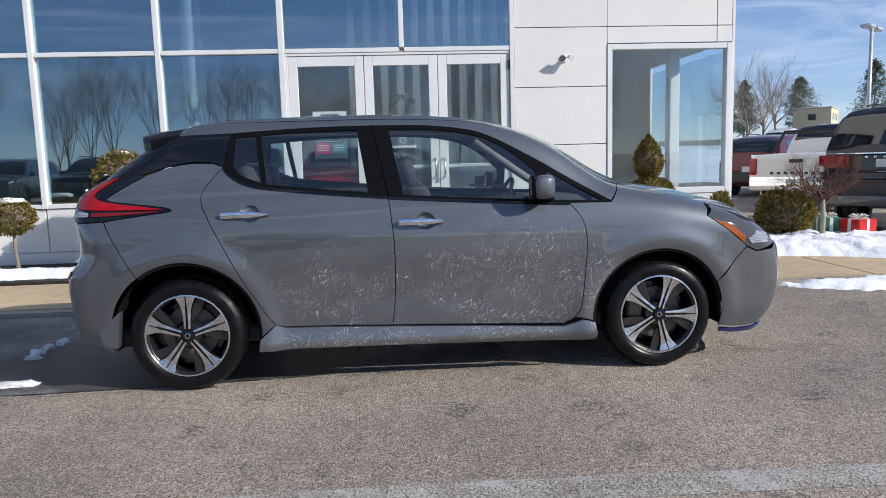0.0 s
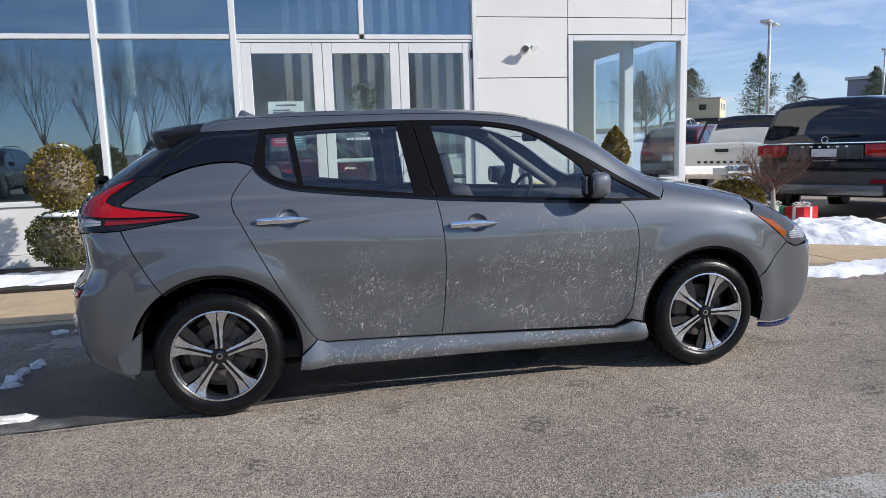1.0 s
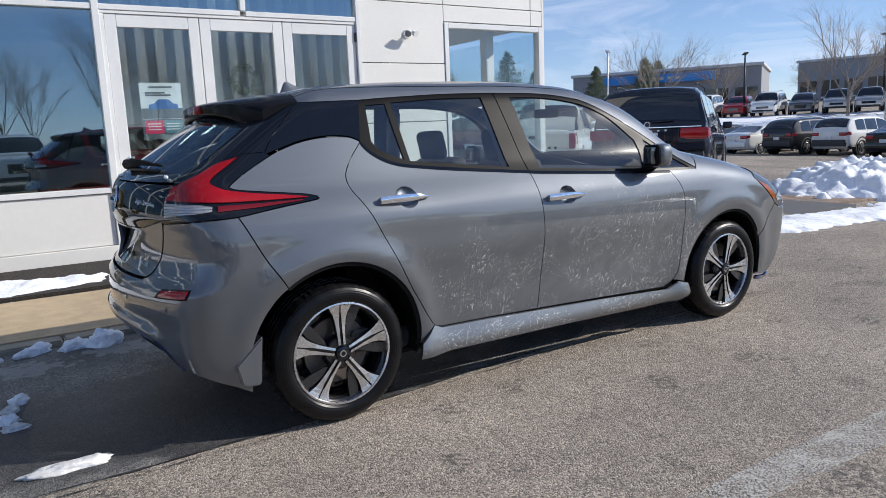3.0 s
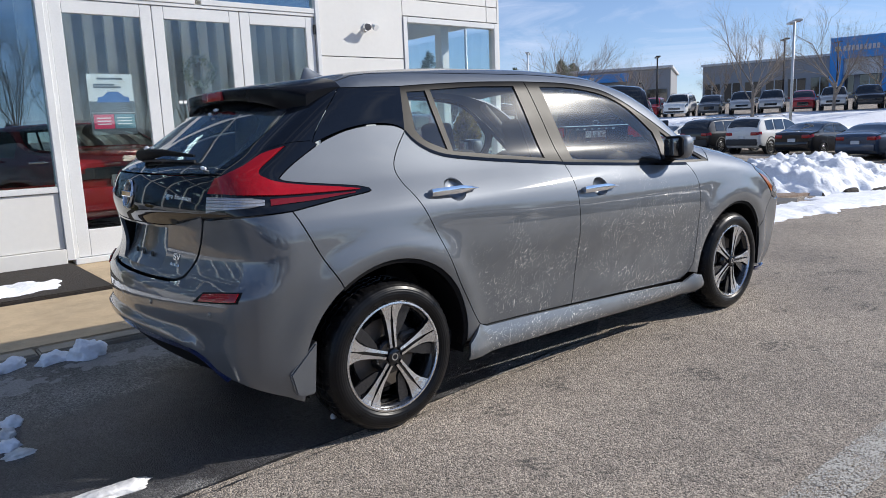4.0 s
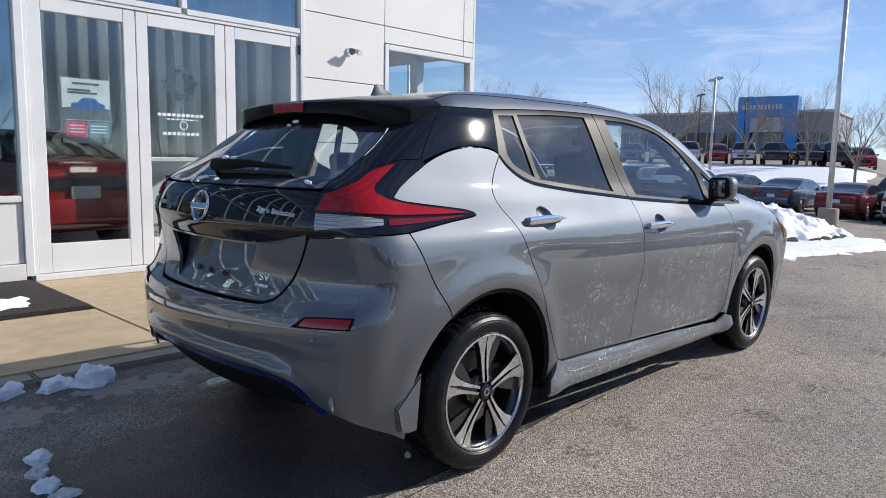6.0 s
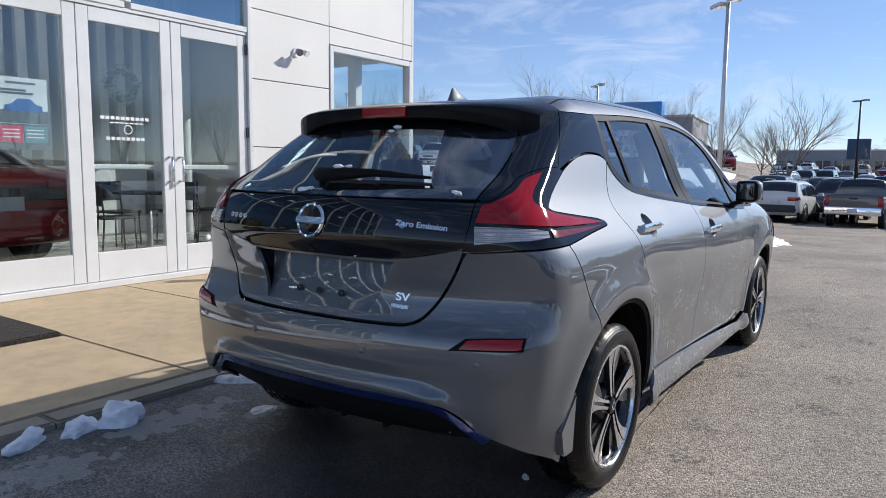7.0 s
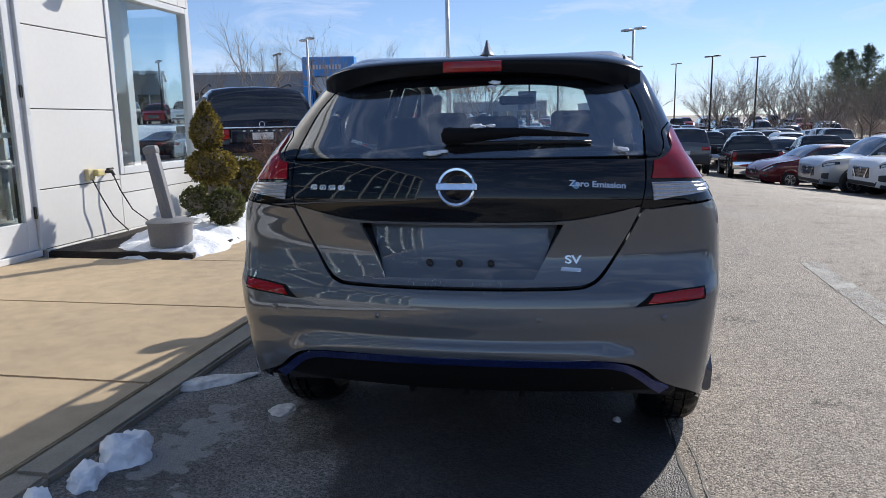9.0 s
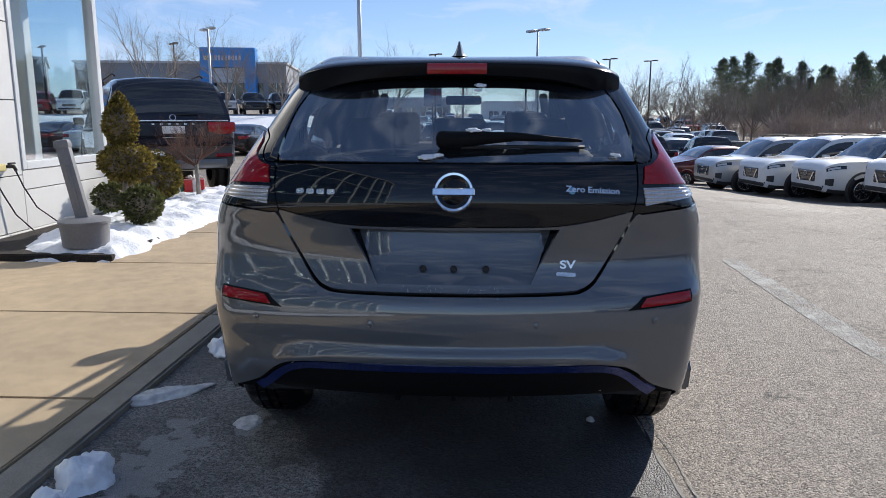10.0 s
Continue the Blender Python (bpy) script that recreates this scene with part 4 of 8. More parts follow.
def build_body(car, salt_side=True):
    for s, mirror in (("r", False), ("l", True)):
        def add(name, kind, loop, mat, parent=car, label="", **k):
            return panel(name, kind, loop, mat, parent, label, mirror=mirror, **k)
        rear = add("rear_door", "side", chain(DOOR_R, DOOR_RB, B_LINE, BELT_R), PAINT, holes=(arc(0.374, 0.982, 0.056, 0, 345, 23, 0.047),), label="gunmetal door skin streaked with dried road salt")
        front = add("front_door", "side", chain(B_LINE[::-1], DOOR_FB[::-1], DOOR_F[::-1], BELT_F[::-1]), PAINT, holes=(arc(1.344, 0.913, 0.056, 0, 345, 23, 0.047),), label="gunmetal door skin streaked with dried road salt")
        add("rear_quarter_panel", "side", chain(DOOR_R[:-6], [(0.487, 0.360), ARCH_R[-1]], ARCH_R[::-1], SEAM_R[::-1], LAMP_LOW[::-1], LAMP_TOP[::-1], QUARTER_TOP[::-1]), PAINT)
        hood3 = around("side", skin("top", HOOD_EDGE))
        add("front_wing", "side", chain(DOOR_F[:-8], [(2.24, 0.315), ARCH_F[0]], ARCH_F, SEAM_F, spline([(3.23, 0.70), (3.10, 0.81), (2.985, 0.888)]), [hood3[-1]], hood3[::-1], [(2.42, 0.985)], [(2.175, 0.988)]), PAINT)
        swell = lambda uv: 0.052 * np.clip((0.350 - uv[:, 1]) / 0.10, 0, 1) - 0.03 * np.clip((0.238 - uv[:, 1]) / 0.05, 0, 1) ** 1.5
        add("side_sill", "side", chain([ARCH_R[-1], (0.487, 0.357), (0.534, 0.337), (0.8, 0.331), (1.142, 0.319), (1.6, 0.303), (2.135, 0.281)], spline([(2.135, 0.281), (2.20, 0.30), (2.24, 0.312)]),
                                        [ARCH_F[0], (2.325, 0.185), (2.1, 0.195), (1.35, 0.217), (0.58, 0.228), (0.395, 0.218)]), PAINT, off=swell, step=0.02, label="gunmetal side sill caked with pale salt")
        # greenhouse
        rail = around("side", skin("top", ROOF_EDGE)) + around("side", skin("top", PILLAR_EDGE))[1:]
        add("roof_rail", "side", chain([(-0.045, 1.425)], GLASS_TOP, [rail[-1]], rail[::-1]), PAINT, step=0.02)
        quarter = chain(spline([(0.278, 1.243), (0.30, 1.212), (0.335, 1.188), (0.432, 1.150)]), spline([(0.432, 1.150), (0.41, 1.30), (0.398, 1.416)]), [(0.290, 1.410)])
        rpane = chain(spline([(0.462, 1.142), (0.75, 1.110), (1.03, 1.080)]), spline([(1.03, 1.080), (1.00, 1.27), (0.972, 1.440)]), spline([(0.972, 1.440), (0.7, 1.436), (0.428, 1.420)]))
        fpane = chain(spline([(1.228, 1.062), (1.6, 1.036), (1.975, 1.014)]), spline([(1.975, 1.014), (2.005, 1.10), (1.995, 1.175)]), spline([(1.995, 1.175), (1.86, 1.292), (1.76, 1.352), (1.655, 1.393), (1.5, 1.422), (1.338, 1.436), (1.158, 1.438)]))
        tpane = chain([(2.065, 1.008), (2.37, 0.997), (2.20, 1.095), (2.065, 1.178)])
        add("rear_window_frame", "side", chain(BELT_R, [q for q in GLASS_TOP if q[0] < 1.05], spline([(1.056, 1.460), (1.10, 1.25), (1.141, 1.052)])), PILLAR, rear, off=-0.003, gap=0.0, holes=(quarter, rpane), step=0.02)
        add("front_window_frame", "side", chain(BELT_F, [(2.42, 0.985)], [q for q in GLASS_TOP if q[0] > 1.07][::-1], spline([(1.062, 1.460), (1.106, 1.25), (1.147, 1.052)])), PILLAR, front, off=-0.003, gap=0.0, holes=(fpane, tpane), step=0.02)
        for par, nm, lp in ((rear, "quarter_pane", quarter), (rear, "window_pane", rpane), (front, "window_pane", fpane), (front, "corner_pane", tpane)):
            add(nm, "side", lp, GLASS_CAR, par, off=-0.008, gap=-0.006, flange=0).visible_shadow = False
        add("belt_moulding", "side", chain(BELT_R[::-1], [(q[0], q[1] - 0.014) for q in BELT_R]), GLOSS, rear, off=0.003, gap=0, flange=0.005, step=0.02)
        add("belt_moulding", "side", chain(BELT_F, [(q[0], q[1] - 0.014) for q in BELT_F[::-1]]), GLOSS, front, off=0.003, gap=0, flange=0.005, step=0.02)
        seam_c = spline([(-0.045, 1.425), (-0.101, 1.37), (-0.15, 1.32), (-0.19, 1.275), (-0.222, 1.233), (-0.235, 1.207)])
        low_c = spline([(-0.235, 1.207), (-0.14, 1.238), (-0.06, 1.260), (0.04, 1.274), (0.134, 1.273), (0.185, 1.263), (0.219, 1.245)])
        add("c_pillar_trim", "side", chain(seam_c, low_c, [(0.262, 1.432)]), GLOSS, gap=0.0015)
        # the tail: loops round the corner
        seam_t, arm = to_tail(seam_c), to_tail([q for q in QUARTER_TOP if q[0] < -0.205])
        inner = to_tail(spline([(-0.494, 1.40), (-0.539, 1.36), (-0.582, 1.28), (-0.596, 1.19), (-0.592, 1.110)]), "rear")
        inner_l = to_tail(spline([(-0.592, 1.104), (-0.59, 1.02), (-0.575, 0.945)]), "rear")
        tip = to_tail([(-0.245, 1.217)])
        lamp_in = spline([tip[0]] + to_tail([(-0.33, 1.212), (-0.429, 1.186), (-0.50, 1.150)]) + to_tail([(-0.640, 1.110), (-0.608, 1.104)], "rear"))
        add("hatch_side_trim", "tail", chain(seam_t, [tip[0]], lamp_in, inner[::-1], to_tail([(-0.03, 1.425)])), GLOSS, gap=0.0015, step=0.02)
        bezel = chain(lamp_in, [inner_l[0]], inner_l, to_tail(spline([(-0.62, 0.945), (-0.72, 0.957)]), "rear"), to_tail(LAMP_LOW)[::-1], to_tail(LAMP_TOP)[::-1], arm[::-1])
        lamp = add("tail_lamp", "tail", bezel, GLOSS, label="boomerang tail lamp in a gloss black bezel", gap=0.002, step=0.02, off=0.002)
        red = chain(spline(to_tail([(-0.345, 1.200), (-0.434, 1.174), (-0.515, 1.132)]) + to_tail([(-0.640, 1.100), (-0.614, 1.094)], "rear")), to_tail(spline([(-0.614, 1.092), (-0.606, 1.036)]), "rear"),
                    to_tail(spline([(-0.64, 1.036), (-0.70, 1.034)]), "rear"), to_tail(spline([(-0.50, 1.026), (-0.42, 1.021), (-0.244, 1.018), (-0.10, 1.017)])),
                    to_tail(spline([(-0.092, 1.022), (-0.20, 1.038), (-0.32, 1.053), (-0.42, 1.072), (-0.462, 1.090), (-0.476, 1.106), (-0.458, 1.128), (-0.40, 1.165), (-0.345, 1.200)])))
        add("red_lens", "tail", red, RED_LENS, lamp, "glossy red lens", gap=0.002, step=0.012, off=0.008, flange=0.01)
        clear = chain(to_tail(spline([(-0.605, 1.029), (-0.612, 0.968)]), "rear"), to_tail([(-0.700, 0.979)], "rear"), to_tail(spline([(-0.535, 0.986), (-0.495, 0.991)])), to_tail(spline([(-0.488, 1.014), (-0.53, 1.022)])), to_tail([(-0.70, 1.028)], "rear"))
        add("clear_lens", "tail", clear, CLEAR_LENS, lamp, "clear reversing lens", gap=0.003, step=0.015, off=0.007, flange=0.01)
        dark = chain(to_tail(spline([(-0.480, 0.990), (-0.30, 0.996), (-0.12, 1.008)])), to_tail(spline([(-0.12, 1.013), (-0.3, 1.012), (-0.475, 1.014)])))
        add("dark_lens", "tail", dark, DARK_RED, lamp, gap=0.001, step=0.012, off=0.006, flange=0.008)
        refl = chain(to_tail([(-0.602, 0.646), (-0.70, 0.651), (-0.783, 0.657)], "rear"), to_tail([(-0.783, 0.684), (-0.70, 0.679), (-0.625, 0.672)], "rear"))
        pocket = chain(to_tail([(-0.565, 0.638), (-0.70, 0.645), (-0.790, 0.651)], "rear"), to_tail([(-0.790, 0.690), (-0.70, 0.685), (-0.615, 0.678)], "rear"))
        rf = add("reflector_bezel", "tail", pocket, SATIN, off=0.0015, gap=0, step=0.02, flange=0.003)
        add("rear_reflector", "tail", refl, RED_LENS, rf, "red bumper reflector", off=0.006, gap=0, step=0.015, flange=0.006)
        # headlamp
        hl = chain(around("nose", skin("side", spline([(2.985, 0.888), (3.10, 0.81), (3.23, 0.70)]))), around("nose", skin("side", [(3.30, 0.67)])), around("nose", skin("side", spline([(3.43, 0.705), (3.43, 0.79), (3.22, 0.858)]))), around("nose", skin("top", [HOOD_EDGE[-1]])))
        head = add("headlamp", "nose", hl, HEAD_GLASS, label="clear headlamp with an amber corner", step=0.02)
        amb = chain(around("nose", skin("side", [(3.02, 0.866), (3.12, 0.795), (3.21, 0.725), (3.22, 0.76), (3.13, 0.83)])))
        unit = chain(around("nose", skin("side", [(3.235, 0.742), (3.26, 0.715), (3.38, 0.715), (3.39, 0.765), (3.30, 0.785)])))
        add("lamp_unit", "nose", unit, CLEAR_LENS, head, "clear lens", off=0.004, gap=0, step=0.015)
        add("amber_marker", "nose", amb, AMBER, head, off=0.004, gap=0, step=0.015)
        # inner faces of the doors
        add("door_card", "side", chain([(0.42, 0.28), (2.2, 0.28), (2.2, 1.0), (1.14, 1.05), (0.3, 1.15), (0.1, 1.1), (0.25, 0.8)]), SEAT, off=-0.075, gap=0, flange=0, step=0.06)
        add("wheel_arch_lip", "side", chain(arc(R_ARCH[0], R_ARCH[1], R_ARCH[2] - 0.001, 126, -8), arc(R_ARCH[0], R_ARCH[1], R_ARCH[2] - 0.018, -8, 126)), SATIN, off=-0.006, gap=0, flange=0.09, step=0.02)
        add("wheel_arch_lip", "side", chain(arc(F_ARCH[0], F_ARCH[1], F_ARCH[2] - 0.001, 185, -6), arc(F_ARCH[0], F_ARCH[1], F_ARCH[2] - 0.016, -6, 185)), SATIN, off=-0.006, gap=0, flange=0.09, step=0.02)
    # across the middle
    seam = to_tail(SEAM_R) + to_tail(arc(*R_ARCH, 125.6, 190, 12))
    low = seam + to_tail(spline([(-0.405, 0.225), (-0.47, 0.262)])) + to_tail(spline([(-0.745, 0.335), (-0.66, 0.375), (-0.60, 0.425), (-0.54, 0.455), (-0.44, 0.468), (-0.2, 0.474), (0.0, 0.476)]), "rear")
    top_edge = to_tail(LAMP_LOW[12:])[::-1] + to_tail(spline([(-0.72, 0.953), (-0.62, 0.943), (-0.585, 0.938), (-0.545, 0.86), (-0.495, 0.775), (-0.455, 0.722), (-0.42, 0.702), (-0.37, 0.694), (-0.2, 0.692), (0.0, 0.692)]), "rear")
    half = list(reversed(low)) + to_tail(LAMP_LOW[-1:]) + to_tail(spline([(-0.72, 0.953), (-0.62, 0.943), (-0.585, 0.938), (-0.545, 0.86), (-0.495, 0.775), (-0.455, 0.722), (-0.42, 0.702), (-0.37, 0.694), (-0.2, 0.692), (0.0, 0.692)]), "rear")
    bumper = panel("rear_bumper", "tail", chain(half, mirror_tail(half)), PAINT, car, step=0.024)
    lower_r = spline([(-0.578, 0.940), (-0.54, 0.862), (-0.49, 0.778), (-0.45, 0.727), (-0.415, 0.707), (-0.365, 0.700), (-0.2, 0.698), (0.0, 0.698)])
    edge = spline([(0.0, 0.909), (-0.2, 0.909), (-0.33, 0.911), (-0.44, 0.925), (-0.578, 0.955)])
    recess = [(-0.335, 0.897), (-0.245, 0.725), (0.245, 0.725), (0.335, 0.897)]
    hatch = panel("hatch", "rear", chain(lower_r, [(-y, z) for y, z in lower_r[::-1]], [(-y, z) for y, z in edge[::-1]], edge), PAINT, car, holes=(recess,), step=0.024)
    panel("plate_recess", "rear", recess, PAINT, hatch, off=lambda uv: -0.006 - 0.074 * np.clip((uv[:, 1] - 0.725) / 0.172, 0, 1), gap=-0.004, step=0.03, flange=0)
    band = spline([(0.0, 1.108), (-0.3, 1.106), (-0.592, 1.102)]) + [(-0.592, 1.02), (-0.582, 0.961)]
    panel("hatch_band", "rear", chain(edge[::1], band[::-1], [(-y, z) for y, z in band], [(-y, z) for y, z in edge[::-1]]), GLOSS, hatch, "gloss black band across the hatch", step=0.024)
    side_g = spline([(-0.588, 1.110), (-0.592, 1.19), (-0.578, 1.28), (-0.535, 1.36), (-0.49, 1.402)])
    gl = chain(side_g, [(-y, z) for y, z in side_g[::-1]])
    clear_r = spline([(-0.556, 1.128), (-0.550, 1.20), (-0.505, 1.275), (-0.40, 1.330), (-0.25, 1.352), (0.0, 1.356)])
    frit = chain(clear_r, [(-y, z) for y, z in clear_r[::-1]], spline([(0.556, 1.128), (0.3, 1.134), (0, 1.136), (-0.3, 1.134), (-0.556, 1.128)]))
    panel("rear_window", "rear", gl, GLASS_REAR, hatch, "sloping rear window with dark border", gap=0.002, step=0.04, flange=0).visible_shadow = False
    panel("window_border", "rear", gl, GLOSS, hatch, gap=0.002, step=0.03, off=-0.004, flange=0, holes=(frit,))
    under_r = to_tail(spline([(-0.738, 0.325), (-0.655, 0.367), (-0.595, 0.417), (-0.535, 0.447), (-0.44, 0.460), (-0.2, 0.466), (0.0, 0.468)]), "rear")
    under_b = to_tail([(0.0, 0.27), (-0.35, 0.265), (-0.5, 0.25), (-0.6, 0.25), (-0.72, 0.26)], "rear")
    und = under_b + under_r
    panel("lower_valance", "tail", chain(und, mirror_tail(und)), SATIN, car, "black lower bumper valance", off=lambda uv: -0.020 - 0.55 * np.clip(0.45 - uv[:, 1], 0, 1) ** 1.2, gap=0, step=0.03)
    strip_t = to_tail(spline([(-0.69, 0.345), (-0.645, 0.372), (-0.59, 0.417), (-0.535, 0.445), (-0.44, 0.458), (-0.2, 0.464), (0.0, 0.466)]), "rear")
    strip_b = to_tail(spline([(0.0, 0.440), (-0.2, 0.438), (-0.44, 0.432), (-0.52, 0.421), (-0.57, 0.397), (-0.625, 0.350), (-0.66, 0.322)]), "rear")
    st = strip_b + strip_t
    panel("blue_strip", "tail", chain(st, mirror_tail(st)), BLUE, car, "deep blue trim strip", off=-0.010, gap=0, step=0.02, flange=0.01)
    for y in (-0.20, 0.0, 0.20):
        part("diffuser_fin", box(-0.58, -0.40, y - 0.008, y + 0.008, 0.262, 0.33, 0.004), SATIN, car)
    part("loose_tag", box(-0.035, 0.035, -0.002, 0.002, -0.014, 0.014, 0.001), WHITE_INK, car, "small white loose tag under the bumper", m=pose(-0.60, -0.475, 0.335, 8, 0, 92))
    # roof, screen, bonnet, nose
    roof_b = [(-0.03, y) for y in np.linspace(0.556, -0.556, 12)]
    roof_f = spline([(1.72, -0.556), (1.83, -0.30), (1.86, 0.0), (1.83, 0.30), (1.72, 0.556)])
    panel("roof", "top", chain(ROOF_EDGE, roof_f, [(x, -y) for x, y in ROOF_EDGE[::-1]], roof_b), PAINT, car, step=0.04)
    cowl = spline([(2.50, -0.665), (2.62, -0.40), (2.68, 0.0), (2.62, 0.40), (2.50, 0.665)])
    panel("windscreen", "top", chain(PILLAR_EDGE, cowl, [(x, -y) for x, y in PILLAR_EDGE[::-1]], roof_f[::-1]), GLASS_CAR, car, step=0.05, flange=0).visible_shadow = False
    nose_e = spline([(3.02, -0.70), (3.28, -0.58), (3.50, -0.30), (3.55, 0.0), (3.50, 0.30), (3.28, 0.58), (3.02, 0.70)])
    panel("bonnet", "top", chain(HOOD_EDGE, nose_e, [(x, -y) for x, y in HOOD_EDGE[::-1]], cowl[::-1]), PAINT, car, step=0.04)
    nr = around("nose", skin("side", spline([(3.23, 0.697), (3.14, 0.597)]) + arc(*F_ARCH, 27, -14, 10) + [(3.2, 0.205), (3.34, 0.205)]))
    mid = [(a, 0.21) for a in np.linspace(nr[-1][0], -nr[-1][0], 14)][1:-1]
    up = around("nose", skin("side", [(3.30, 0.665)])) + [(-0.40, 0.70), (-0.15, 0.72), (0.15, 0.72), (0.40, 0.70)] + [(-a, z) for a, z in around("nose", skin("side", [(3.30, 0.665)]))]
    panel("front_bumper", "nose", chain(nr, mid, [(-a, z) for a, z in nr[::-1]], up[::-1]), PAINT, car, step=0.035)
    cap = around("nose", skin("top", nose_e))
    panel("nose_cover", "nose", chain(cap, [(0.42, 0.775), (0.15, 0.795), (-0.15, 0.795), (-0.42, 0.775)]), PAINT, car, step=0.04, off=-0.006)
    panel("grille", "nose", chain([(-0.40, 0.705), (-0.15, 0.725), (0.15, 0.725), (0.40, 0.705), (0.34, 0.80), (-0.34, 0.80)]), GLOSS, car, step=0.04)
    fb = around("nose", skin("side", [(3.09, 0.214), (3.2, 0.198), (3.34, 0.198)]))
    lip = fb + [(a, 0.20) for a in np.linspace(fb[-1][0], -fb[-1][0], 12)][1:-1] + [(-a, z) for a, z in fb[::-1]]
    panel("front_lip", "nose", chain(lip, [(a, z - 0.022) for a, z in lip[::-1]]), BLUE, car, "bright blue front lip", off=0.012, gap=0, step=0.03)


def build_spoiler(car):
    bm = bmesh.new()
    rows = []
    for y in np.linspace(-0.605, 0.605, 41):
        k = abs(y) / 0.605
        xt = -0.335 + 0.085 * k**2.4 + 0.055 * k**9
        zt = 1.446 - 0.014 * k**2 - 0.030 * k**8
        root = skin("top", [(-0.032, y)])[0]
        zr = root[2] + 0.002
        low = zt - 0.046 - 0.060 * k**3
        prof = [(root[0], zr), (root[0] * 0.62 + xt * 0.38, zr * 0.60 + zt * 0.40 + 0.006), (root[0] * 0.25 + xt * 0.75, zr * 0.21 + zt * 0.79 + 0.006), (xt + 0.010, zt + 0.001), (xt + 0.001, zt - 0.005), (xt, zt - 0.016),
                (xt + 0.006, low), (xt + 0.020, low - 0.007), (-0.235 + 0.06 * k**4, 1.384 - 0.03 * k**4), (-0.10, 1.388 - 0.02 * k**2)]
        rows.append([bm.verts.new((px, y, pz)) for px, pz in prof])
    for a, b in zip(rows, rows[1:]):
        for i in range(len(a) - 1):
            bm.faces.new((a[i], b[i], b[i + 1], a[i + 1])).smooth = True
    bm.faces.new(rows[0][::-1]), bm.faces.new(rows[-1])
    bmesh.ops.recalc_face_normals(bm, faces=bm.faces[:])
    sp = part("spoiler", bm, SPOILER, car, "gloss black roof spoiler", smooth=40)
    part("brake_light", box(-0.343, -0.31, -0.108, 0.108, 1.402, 1.441, 0.006, seg=2), RED_LENS, sp, "red high-level brake light", smooth=40)


